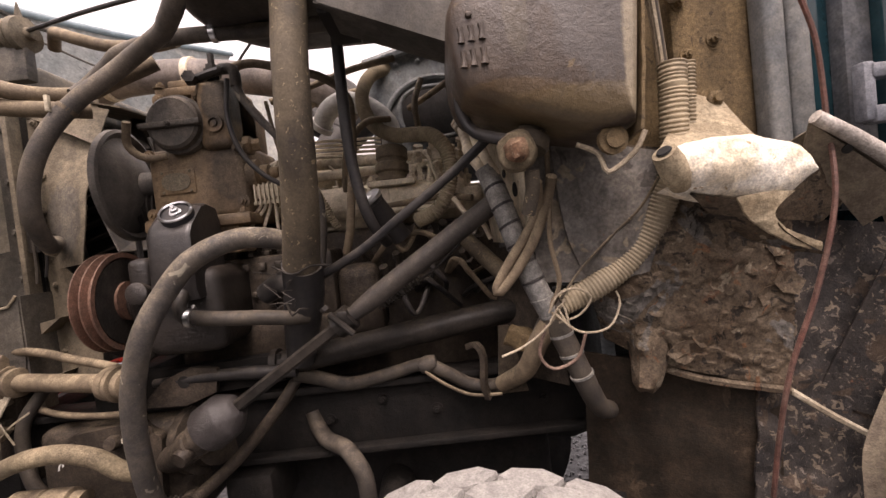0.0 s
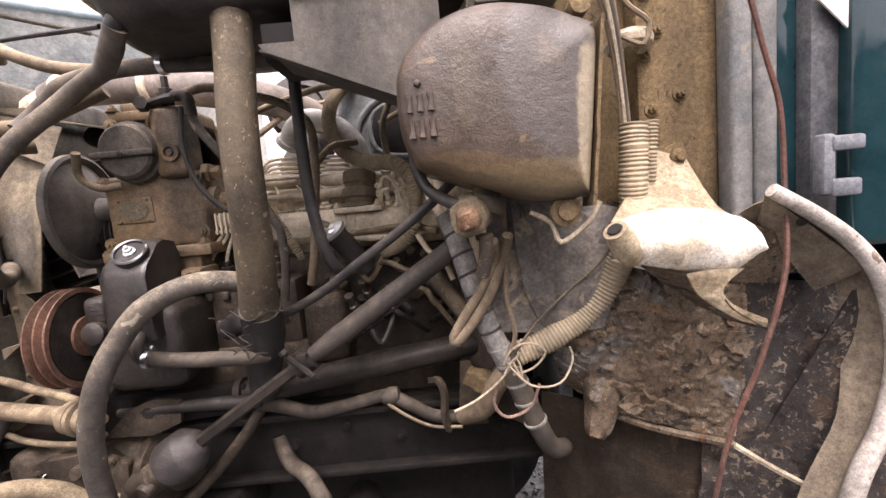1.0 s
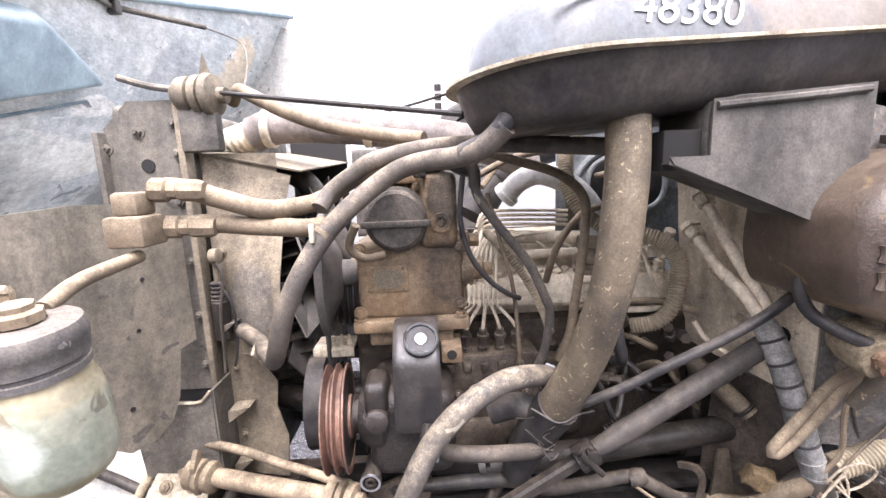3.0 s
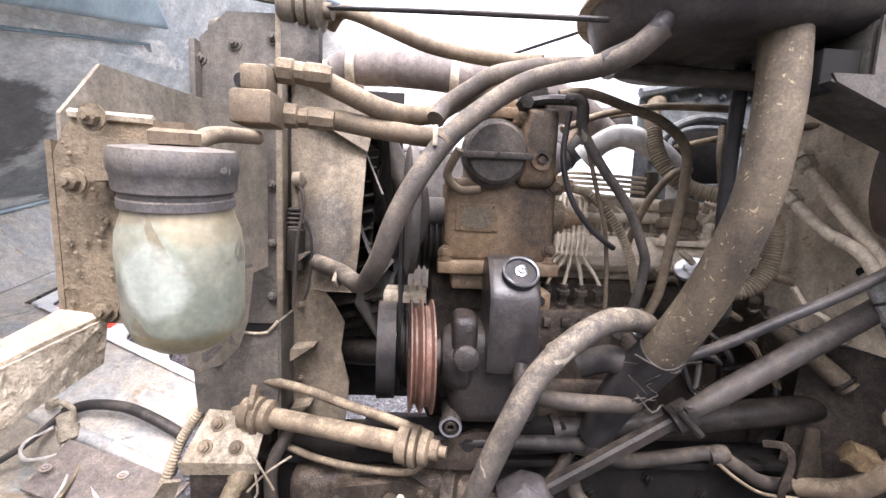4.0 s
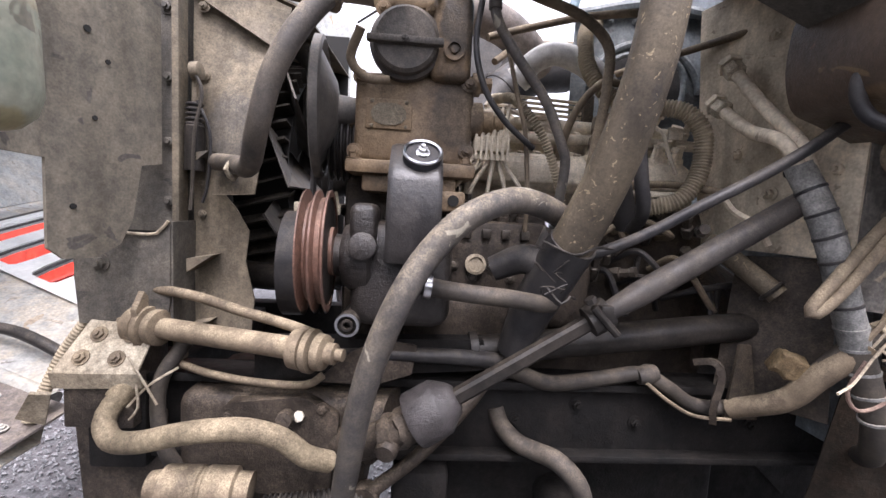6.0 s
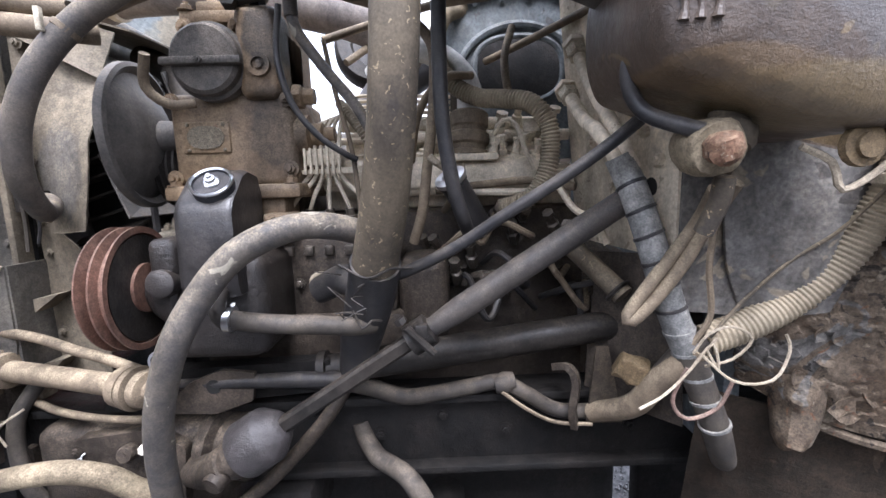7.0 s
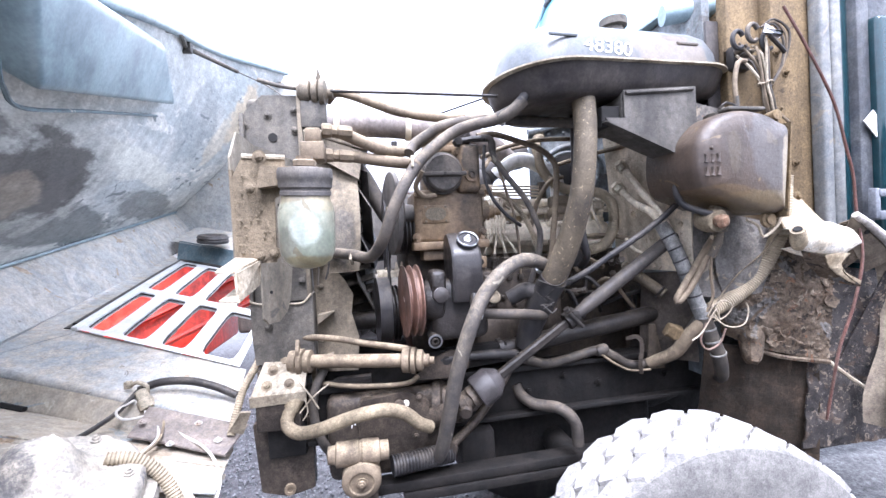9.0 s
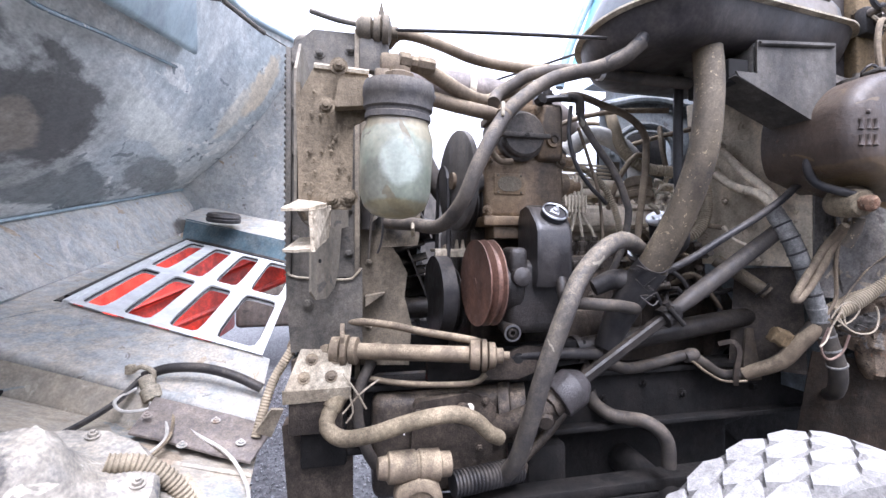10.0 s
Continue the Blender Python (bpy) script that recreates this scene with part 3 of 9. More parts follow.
frame_ = thing("chassis_frame", (-0.2, 1.2, 0.9), "dark oily steel truck chassis frame rails and crossmember", "chassis")
part("rail", boxed(-1.25, 1.6, 1.16, 1.24, 0.80, 1.02, 0.008), M_CHASSIS_SHADE, frame_)
part("rail", boxed(-1.25, 1.6, 1.92, 2.0, 0.80, 1.02, 0.008), M_CHASSIS_SHADE, frame_)
part("crossmember", boxed(-1.3, -1.16, 1.1, 2.05, 0.78, 1.0, 0.01), M_CHASSIS_SHADE, frame_)
# Guessed underbody parts, added to block light and gravel below the engine.
part("oil_sump", boxed(-0.5, 0.5, 1.3, 1.86, 0.42, 0.9, 0.05, 3), M_CHASSIS_SHADE, frame_)
part("bell_housing", lathe([(0.18, -0.05), (0.26, 0.0), (0.27, 0.12), (0.2, 0.4), (0.14, 0.7)], (0.5, 1.58, 0.85), (1, 0, -0.03), 24), M_CHASSIS_SHADE, frame_)
part("far_arch_blocker", ruled_plain([(-0.62, 2.06, 0.25), (0.0, 2.06, 0.9), (0.6, 2.06, 0.9), (1.5, 2.06, 0.05)], 1.05), M_CHASSIS_SHADE, frame_)
part("far_leaf_spring", boxed(-1.0, 1.2, 1.96, 2.04, 0.50, 0.66, 0.006), M_CHASSIS_SHADE, frame_)
part("cab_floor", boxed(0.9, 2.6, 0.95, 2.4, 0.72, 0.78, 0.01), M_CHASSIS_SHADE, frame_)
part("far_sill_blocker", boxed(0.95, 3.6, 2.075, 2.17, -0.22, 0.75, 0.02), M_CHASSIS_SHADE, frame_)
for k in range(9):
    part("rivet", bolt(bmesh.new(), (-0.9 + 0.17 * k, 1.16, 0.90 + 0.05 * (k % 2)), (0, -1, 0), 0.013, 0.014), M_CHASSIS_SHADE, frame_)
part("rail_flange", boxed(-1.25, 1.6, 1.12, 1.17, 1.0, 1.022, 0.004), M_CHASSIS_SHADE, frame_)
part("rail_flange", boxed(-1.25, 1.6, 1.12, 1.17, 0.80, 0.82, 0.004), M_CHASSIS_SHADE, frame_)
part("crossmember", boxed(-0.55, -0.40, 1.1, 2.05, 0.62, 0.78, 0.02), M_CHASSIS_SHADE, frame_)
part("axle_beam", tube([(-0.05, 0.85, 0.55), (-0.05, 1.3, 0.6), (-0.05, 1.9, 0.6)], 0.06, 12), M_CHASSIS_SHADE, frame_)
part("upper_rail", prism([(-0.9, 0.03), (-0.86, 0.055), (-0.33, 0.07), (-0.32, -0.01), (-0.9, -0.05)], (0, 1.1, 1.07), (0, 1, 0), (0, 0, 1), 0.05, 0.004), M_CHASSIS_SHADE, frame_)
part("leaf_spring", boxed(-1.0, 1.2, 1.02, 1.1, 0.62, 0.66, 0.006), M_CHASSIS_SHADE, frame_)
part("leaf_spring", boxed(-0.8, 1.0, 1.02, 1.1, 0.575, 0.615, 0.006), M_CHASSIS_SHADE, frame_)
cross = thing("cross_tube", (0.1, 1.15, 1.15), "black dusty steel tube running across the bay", "tube")
part("tube", tube([(-0.36, 1.13, 1.10), (0.0, 1.13, 1.145), (0.6, 1.12, 1.225)], [0.038, 0.04, 0.036], 16), M_DARK, cross)
bm = lathe([(0.05, 0), (0.05, 0.02), (0.04, 0.022)], (-0.36, 1.13, 1.10), (1, 0, 0.12), 16)
part("end_collar", bm, M_DARK, cross)

# front mounting bracket and sloping stay
mount = thing("front_mount_bracket", (-1.24, 1.12, 1.1), "bolted dusty whitish steel mounting bracket on the frame end", "bracket")
part("top_plate", prism([(0.09, 0.0), (-0.10, 0.0), (-0.11, 0.12), (0.05, 0.13)], (-1.25, 1.055, 1.04), (0, -0.83, 0.55), (0, 0.55, 0.83), 0.006, 0.002), M_PALE, mount, "whitish plate with four bolts")
part("front_lip", sheet([(-1.345, 1.05, 1.042), (-1.145, 1.05, 1.045), (-1.145, 1.062, 1.005), (-1.345, 1.062, 1.0)], 0.006), M_PALE, mount)
part("plate_back", boxed(-1.33, -1.16, 1.12, 1.2, 1.0, 1.12, 0.008), M_BLOCK, mount)
part("under_box", boxed(-1.33, -1.17, 1.07, 1.22, 0.90, 1.03, 0.006), M_BLOCK, mount)
part("leg", prism([(-0.1, 0.0), (0.12, 0.0), (0.12, -0.28), (0.02, -0.30), (-0.08, -0.27)], (-1.26, 1.14, 0.91), (0, 1, 0), (0, 0, 1), 0.08, 0.008), M_BLOCK, mount)
bm = lathe([(0.022, 0), (0.022, 0.012), (0.012, 0.012), (0.012, 0.004), (0, 0.004)], (-1.235, 1.14, 0.64), (0, -1, 0), 16)
part("drain_plug", bm, M_TANHOSE, mount)
for x, v_ in ((-1.285, 0.035), (-1.205, 0.035), (-1.265, 0.092), (-1.19, 0.092)):
    part("bolt", bolt(bmesh.new(), (x, 1.05 + 0.55 * v_, 1.045 + 0.83 * v_), (0, -0.83, 0.55), 0.013, 0.011), M_TANHOSE, mount)

stay = thing("stabiliser_stay", (-0.95, 1.06, 1.13), "tan dusty steel stay rod with rubber bushes and nuts", "rod")
a, b = V(-1.165, 1.12, 1.14), V(-0.735, 1.0, 1.132)
w = (b - a).normalized()
part("rod", tube([a + w * 0.03, b - w * 0.01], 0.026, 16, smooth=False), M_TANHOSE, stay)
part("bush", lathe([(0.03, -0.045), (0.045, -0.04), (0.045, -0.012), (0.03, -0.008), (0.05, -0.004), (0.05, 0.012), (0.032, 0.016), (0.044, 0.02), (0.044, 0.04), (0.028, 0.046)], a, w, 20), M_TANHOSE, stay)
part("bush", lathe([(0.03, -0.05), (0.045, -0.045), (0.047, -0.018), (0.03, -0.014), (0.05, -0.01), (0.05, 0.004), (0.03, 0.008), (0.042, 0.012), (0.04, 0.03), (0.024, 0.036), (0.024, 0.055), (0.014, 0.058), (0.014, 0.075)], b, w, 20), M_TANHOSE, stay)
part("nut", lathe([(0.024, -0.075), (0.024, -0.05)], a, w, 6), M_TANHOSE, stay)
part("anchor_ear", prism([(-0.10, -0.045), (0.04, -0.05), (0.13, -0.02), (0.14, 0.05), (0.06, 0.06), (-0.02, 0.03)], (-0.64, 1.06, 1.08), (0, 1, 0), (0, 0, 1), 0.018, 0.004), M_BLOCK, stay, "black oily mounting ear")
part("anchor_ear", prism([(-0.05, -0.05), (0.04, -0.06), (0.05, 0.06), (0.02, 0.1), (-0.03, 0.05)], (-1.18, 1.13, 1.13), (1, 0, 0), (0, 0, 1), 0.014, 0.003), M_TANHOSE, stay)
part("lug_hole", lathe([(0.018, 0), (0.018, 0.004), (0, 0.004)], (-0.60, 1.062, 1.10), (0, -1, 0), 14), M_HOLE_SHADE, stay)

# steering box casting low in front
gear = thing("steering_gear", (-0.85, 1.1, 0.85), "oily dark cast steering gear housing with chalk marks", "steering gear")
part("housing", boxed(-1.08, -0.62, 1.08, 1.4, 0.66, 0.99, 0.035, 3), M_BLOCK, gear)
part("cover", prism([(-0.14, -0.12), (0.13, -0.11), (0.15, 0.08), (0.06, 0.13), (-0.12, 0.11)], (-0.83, 1.05, 0.87), (0, 1, 0), (0, 0, 1), 0.05, 0.012), M_BLOCK, gear)
part("flange", lathe([(0.11, 0), (0.11, 0.035), (0.085, 0.04), (0.085, 0.09)], (-0.63, 1.15, 0.9), (0.9, -0.35, 0.1), 20), M_BLOCK, gear)
part("plug", lathe([(0.02, 0), (0.022, 0.02), (0.018, 0.03), (0, 0.03)], (-0.80, 1.04, 0.955), (0, -1, 0.2), 10), M_BLOCK, gear)
for k, (x, z) in enumerate(((-0.95, 0.8), (-0.74, 0.82), (-0.72, 0.97), (-0.94, 0.95))):
    part("bolt", bolt(bmesh.new(), (x, 1.052, z), (0, -1, 0), 0.012, 0.011), M_BLOCK, gear)
part("mud_clod", lathe([(0, 0), (0.014, 0.004), (0.011, 0.014), (0, 0.02)], (-0.775, 1.045, 0.955), (0.3, -1, 0.3), 7), M_WHITE, gear, "pale mud clod")
part("ribbed_boot", tube([(-0.84, 1.0, 0.74), (-0.72, 1.02, 0.74), (-0.6, 1.06, 0.73)], 0.04, 14, ribs=0.012, depth=0.006), M_BLACK, gear, "black ribbed rubber boot")

# joint of the drag link
link = thing("drag_link_end", (-0.96, 0.97, 0.78), "tan dusty drag link ball joint with grease cap", "joint")
part("barrel", lathe([(0, -0.115), (0.03, -0.11), (0.034, -0.085), (0.044, -0.08), (0.046, -0.004), (0.042, 0), (0.042, 0.006), (0.046, 0.01), (0.046, 0.07), (0.036, 0.075), (0.036, 0.105), (0, 0.11)], (-0.96, 0.97, 0.825), (1, 0.05, -0.06), 20), M_TANHOSE, link)
part("ball_cap", lathe([(0.07, 0), (0.07, -0.05), (0.06, -0.06), (0.045, -0.062), (0.042, -0.056), (0, -0.056)], (-0.955, 0.98, 0.745), (0, 1, 0.15), 22), M_TANHOSE, link)
part("cap_bolt", bolt(bmesh.new(), (-0.955, 0.923, 0.737), (0, -1, -0.15), 0.014, 0.012), M_TANHOSE, link)
part("arm", prism([(-0.045, 0.0), (0.045, 0.0), (0.05, -0.2), (0.06, -0.42), (-0.03, -0.42), (-0.035, -0.2)], (-0.945, 0.96, 0.70), (0, 1, 0), (0, 0, 1), 0.04, 0.008), M_BLOCK, link, "dark drop arm with chalk marks")

# ---- tilted-forward hood ----
hood = thing("truck_hood", (-1.9, 1.8, 1.0), "open forward-tilted truck hood, teal-grey weathered inside", "hood")


def ruled(lower, upper, n=24, m=14, bulge=0.0, thick=0.004, lumps=0.004):
    """A skin between two smooth edges, with a bulge and beaten-metal unevenness."""
    def line(points):
        p = smooth_path(points, 0.03)
        return [p[round(k * (len(p) - 1) / n)] for k in range(n + 1)]
    lo, hi = line(lower), line(upper)
    bm = bmesh.new()
    rows = []
    for j in range(m + 1):
        v = j / m
        row = []
        for i in range(n + 1):
            q = lo[i].lerp(hi[i], v)
            side = (lo[min(i + 1, n)] - lo[max(i - 1, 0)]).cross(hi[i] - lo[i]).normalized()
            row.append(bm.verts.new(q + side * (bulge * math.sin(math.pi * v) + lumps * noise.noise(q * 4))))
        rows.append(row)
    faces = [bm.faces.new((rows[j][i], rows[j][i + 1], rows[j + 1][i + 1], rows[j + 1][i])) for j in range(m) for i in range(n)]
    out = bmesh.ops.extrude_face_region(bm, geom=faces)
    for g in out["geom"]:
        if isinstance(g, bmesh.types.BMVert):
            g.co += V(-thick, 0, -thick)
    return bm


crease1 = [(-2.6, 0.2, 1.24), (-2.6, 1.76, 1.56), (-2.6, 3.75, 1.98)]
crease2 = [(-2.42, 0.9, 1.15), (-2.42, 1.65, 1.28), (-2.42, 3.2, 1.585), (-2.42, 3.75, 1.69)]
top_edge = [(-1.72, 0.2, 2.12), (-1.75, 0.9, 2.40), (-1.78, 1.6, 2.65), (-1.84, 2.3, 2.88), (-1.82, 2.8, 3.03), (-1.68, 3.3, 3.17), (-1.55, 3.75, 3.29)]
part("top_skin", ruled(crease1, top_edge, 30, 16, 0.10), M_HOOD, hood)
part("rolled_edge", tube([V(*p) + V(0.012, 0, 0.012) for p in top_edge], 0.022, 10), M_HOODBLUE, hood, "bluish rolled rear edge")
part("inner_lip", tube([V(*p) + V(-0.06, 0, -0.055) for p in top_edge], 0.016, 8), M_HOODBLUE, hood)
for off, r_ in (((-0.10, 0.0, -0.10), 0.03), ((-0.17, 0.0, -0.19), 0.014)):
    part("edge_fold", tube([V(*p) + V(*off) for p in top_edge], r_, 10), M_HOODBLUE, hood)
part("outer_nose", ruled([(-2.74, 0.1, 0.5), (-2.74, 1.0, 0.55), (-2.74, 1.9, 0.62)], [(-2.68, 0.1, 1.30), (-2.68, 1.0, 1.50), (-2.68, 1.9, 1.66)], 16, 4, 0.0), M_HOODBLUE, hood, "painted outer nose skin")
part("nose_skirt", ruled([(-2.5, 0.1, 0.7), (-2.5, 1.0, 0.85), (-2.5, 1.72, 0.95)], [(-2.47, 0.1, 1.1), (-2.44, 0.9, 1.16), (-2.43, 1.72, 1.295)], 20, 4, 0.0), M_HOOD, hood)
part("nose_slope", ruled([(-2.42, 0.9, 1.15), (-2.42, 1.65, 1.28), (-2.42, 3.75, 1.69)], [(-2.625, 0.9, 1.43), (-2.625, 1.76, 1.60), (-2.625, 3.75, 2.02)], 24, 6, 0.02), M_LEDGE, hood)
part("seam_flange", tube([(-2.575, 0.3, 1.27), (-2.575, 1.76, 1.57), (-2.575, 3.7, 1.98)], 0.009, 6), M_HOODBLUE, hood)
# stamped stiffener on the skin
n_ = V(0.795, 0.242, -0.557)
rim_ = [V(-1.811, 0.774, 2.078), V(-1.936, 2.044, 2.452), V(-1.735, 1.598, 2.545), V(-1.611, 0.57, 2.275)]
bm = bmesh.new()
low = [bm.verts.new(p - n_ * 0.12) for p in rim_]
high = [bm.verts.new(p + n_ * h) for p, h in zip(rim_, (0.05, 0.05, -0.02, -0.02))]
bm.faces.new(low)
bm.faces.new(high)
for k in range(4):
    bm.faces.new((low[k], low[(k + 1) % 4], high[(k + 1) % 4], high[k]))
bmesh.ops.bevel(bm, geom=bm.edges[:], offset=0.03, segments=4, profile=0.5, affect="EDGES")
part("stiffener", bm, M_HOODBLUE, hood, "pressed pale teal stiffener pan")
part("stiffener_weld", tube([(-1.74, 0.60, 2.14), (-1.761, 0.635, 2.089), (-1.821, 0.736, 2.048), (-1.871, 0.881, 2.039), (-1.92, 1.3, 2.16), (-1.992, 2.023, 2.362)], 0.007, 6), M_HOODTEAL, hood, "dark weld bead")
part("far_side", ruled([(-2.75, 3.72, 1.5), (-1.9, 3.70, 1.45), (-1.1, 3.6, 1.4)], [(-2.75, 3.72, 2.5), (-1.75, 3.70, 3.2), (-1.1, 3.6, 2.9)], 12, 8, 0.02), M_LEDGE, hood)


# grille panel: A-B is its outer edge, A-D its near edge
GA, GB, GD = V(-2.27, 1.70, 1.243), V(-2.31, 3.08, 1.52), V(-1.47, 1.43, 1.05)


def on_grille(u, v, lift=0.0):
    n_ = (GD - GA).cross(GB - GA).normalized()
    return GA + (GD - GA) * u + (GB - GA) * v + n_ * lift


def bar(p0, p1, width, height, bm=None):
    bm = bm or bmesh.new()
    w_ = (p1 - p0).normalized()
    n_ = (GD - GA).cross(GB - GA).normalized()
    s_ = w_.cross(n_)
    ring = [(-0.5, 0), (-0.38, 1), (0.38, 1), (0.5, 0)]
    a_ = [bm.verts.new(p0 + s_ * width * u + n_ * height * v) for u, v in ring]
    b_ = [bm.verts.new(p1 + s_ * width * u + n_ * height * v) for u, v in ring]
    for k in range(4):
        bm.faces.new((a_[k], a_[(k + 1) % 4], b_[(k + 1) % 4], b_[k]))
    bm.faces.new(a_)
    bm.faces.new(b_)
    return bm


def slot_cell(u0, u1, v0, v1, m_u, m_v):
    """One field of the grille: a plate with a rounded slot through it, its rim turned down."""
    bm = bmesh.new()
    cu, cv = (u0 + u1) / 2, (v0 + v1) / 2
    outer, inner = [], []
    for k in range(32):
        a_ = 2 * math.pi * k / 32
        ca, sa = math.cos(a_), math.sin(a_)
        t_ = 1 / max(abs(ca), abs(sa))
        outer.append((cu + (u1 - u0) / 2 * ca * t_, cv + (v1 - v0) / 2 * sa * t_))
        inner.append((cu + ((u1 - u0) / 2 - m_u) * ca * t_ * (1 - 0.10 * (min(abs(ca), abs(sa)) / max(abs(ca), abs(sa))) ** 12), cv + ((v1 - v0) / 2 - m_v) * sa * t_ * (1 - 0.06 * (min(abs(ca), abs(sa)) / max(abs(ca), abs(sa))) ** 12)))
    a_ = [bm.verts.new(on_grille(u, v, 0.014)) for u, v in outer]
    b_ = [bm.verts.new(on_grille(u, v, 0.016)) for u, v in inner]
    c_ = [bm.verts.new(on_grille(u, v, -0.014)) for u, v in inner]
    for k in range(32):
        q = (k + 1) % 32
        bm.faces.new((a_[k], a_[q], b_[q], b_[k]))
        bm.faces.new((b_[k], b_[q], c_[q], c_[k]))
    return bm, [on_grille(u, v, 0.004) for u, v in inner + inner[:1]]


grille = part("grille", bar(on_grille(0, -0.0), on_grille(0, 1.0), 0.03, 0.02), M_GRILLE, hood, "white painted grille with rounded slots")
for u0, u1 in ((0.0, 0.22), (0.22, 0.46), (0.46, 0.70), (0.70, 0.99)):
    for v0, v1 in ((0.0, 0.46), (0.46, 1.0)):
        cell, outline_ = slot_cell(u0, u1, v0, v1, 0.042, 0.028)
        field_ = part("slot_field", cell, M_GRILLE, grille)
        part("slot_seal", tube(outline_, 0.006, 6, smooth=False), M_BLACK, field_, "thin dark slot edge")
part("grille_gasket", tube([on_grille(-0.02, 0.99, 0.01), on_grille(-0.025, 0.5, 0.01), on_grille(-0.025, 0.03, 0.01)], 0.014, 6), M_BLACK, hood, "black rubber gasket")
part("gasket_far", tube([on_grille(-0.02, 0.99, 0.012), on_grille(0.3, 1.015, 0.012), on_grille(1.0, 1.02, 0.012)], 0.018, 6), M_BLACK, hood)
part("gasket_side", bar(on_grille(-0.035, 0.0, 0.004), on_grille(-0.035, 1.0, 0.004), 0.045, 0.006), M_BLACK, hood)

# flat ledges round the grille, stepping down to the fender


def plate(points, thick=0.004, cuts=10, lumps=0.006):
    bm = bmesh.new()
    c = [Vector(p) for p in points]
    n = cuts
    grid = [[c[0].lerp(c[1], i / n).lerp(c[3].lerp(c[2], i / n), j / n) for i in range(n + 1)] for j in range(n + 1)]
    grid = [[bm.verts.new(q + V(0, 0, lumps * noise.noise(q * 5))) for q in row] for row in grid]
    faces = [bm.faces.new((grid[j][i], grid[j][i + 1], grid[j + 1][i + 1], grid[j + 1][i])) for j in range(n) for i in range(n)]
    out = bmesh.ops.extrude_face_region(bm, geom=faces)
    bmesh.ops.translate(bm, vec=(0, 0, -thick), verts=[g for g in out["geom"] if isinstance(g, bmesh.types.BMVert)])
    return bm


part("side_ledge", plate([(-2.47, 1.34, 1.205), (-2.262, 1.66, 1.238), (-2.315, 3.09, 1.53), (-2.44, 3.2, 1.585)]), M_LEDGE, hood)
part("near_ledge", plate([(-2.45, 1.36, 1.205), (-1.44, 1.17, 0.925), (-1.45, 1.435, 1.05), (-2.262, 1.715, 1.245)]), M_LEDGE, hood)
part("ledge_step", plate([(-2.45, 1.36, 1.203), (-1.44, 1.17, 0.923), (-1.43, 1.125, 0.835), (-2.42, 1.30, 1.085)], 0.004), M_SHELF, hood)
part("fender_shelf", plate([(-2.42, 1.30, 1.083), (-1.43, 1.125, 0.833), (-1.41, 0.97, 0.845), (-2.2, 0.99, 1.075)], 0.004), M_SHELF, hood)
part("ledge_roll", tube([(-2.45, 1.37, 1.193), (-1.95, 1.28, 1.055), (-1.44, 1.18, 0.915)], 0.022, 10), M_LEDGE, hood)
# Open slots shown by near-black strips laid on the step.
for p_, q_ in (((-2.18, 1.25, 1.028), (-2.32, 1.275, 1.064)), ((-1.66, 1.158, 0.897), (-1.50, 1.13, 0.855))):
    part("slot", tube([p_, q_], 0.014, 6), M_HOLE_SHADE, hood, "near-black strip standing for an open slot")
part("shelf_edge", tube([(-2.3, 0.99, 1.08), (-1.85, 0.98, 0.965), (-1.41, 0.97, 0.845)], 0.009, 6), M_SHELF, hood)
part("fender_fold", plate([(-2.3, 0.985, 1.082), (-1.41, 0.968, 0.846), (-1.39, 0.80, 0.848), (-2.36, 0.70, 1.10)], 0.004, 12, 0.008), M_SHELF, hood)
part("fender_inner", plate([(-2.45, 0.995, 1.045), (-1.41, 0.965, 0.825), (-1.37, 0.62, 0.83), (-2.3, 0.25, 1.1)], 0.004, 14, 0.02), M_SHELF, hood)
part("far_shelf", plate([(-2.42, 3.18, 1.70), (-1.2, 2.78, 1.44), (-1.2, 3.1, 1.58), (-2.42, 3.75, 1.84)]), M_LEDGE, hood)
part("far_step", plate([(-2.36, 3.10, 1.53), (-1.3, 2.76, 1.29), (-1.3, 2.8, 1.45), (-2.36, 3.17, 1.70)]), M_HOODTEAL, hood, "dark teal step")
part("bush_ring", lathe([(0.055, 0), (0.11, 0), (0.115, 0.02), (0.108, 0.03), (0.115, 0.04), (0.108, 0.05), (0.1, 0.06), (0.07, 0.06), (0.055, 0.05)], (-2.06, 3.02, 1.665), (0.1, -0.15, 1), 24), M_BLACK, hood, "black ribbed rubber ring")
bm = lathe([(0.0, 0.125), (0.025, 0.124), (0.045, 0.12), (0.062, 0.105), (0.075, 0.08), (0.085, 0.06), (0.10, 0.035), (0.12, 0.015), (0.135, 0.005), (0.155, 0.003), (0.175, 0.0), (0.20, 0.0), (0.21, -0.01), (0.212, -0.05), (0.235, -0.055), (0.24, -0.08)], (-1.70, 0.58, 1.03), (0.15, -0.25, 1), 64)
for v in bm.verts:
    v.co.z += 0.009 * max(0.0, noise.fractal(v.co * 22, 0.8, 2.1, 4)) + 0.003 * noise.noise(v.co * 70)
part("headlamp_bowl", bm, M_LAMP, hood, "domed back of the headlamp bucket, caked with dirt")
part("corner_gusset", plate([(-1.75, 1.06, 0.955), (-1.42, 1.0, 0.872), (-1.38, 1.16, 0.908), (-1.74, 1.20, 1.005)], 0.006), M_CROSS, hood, "pinkish brown worn gusset plate")
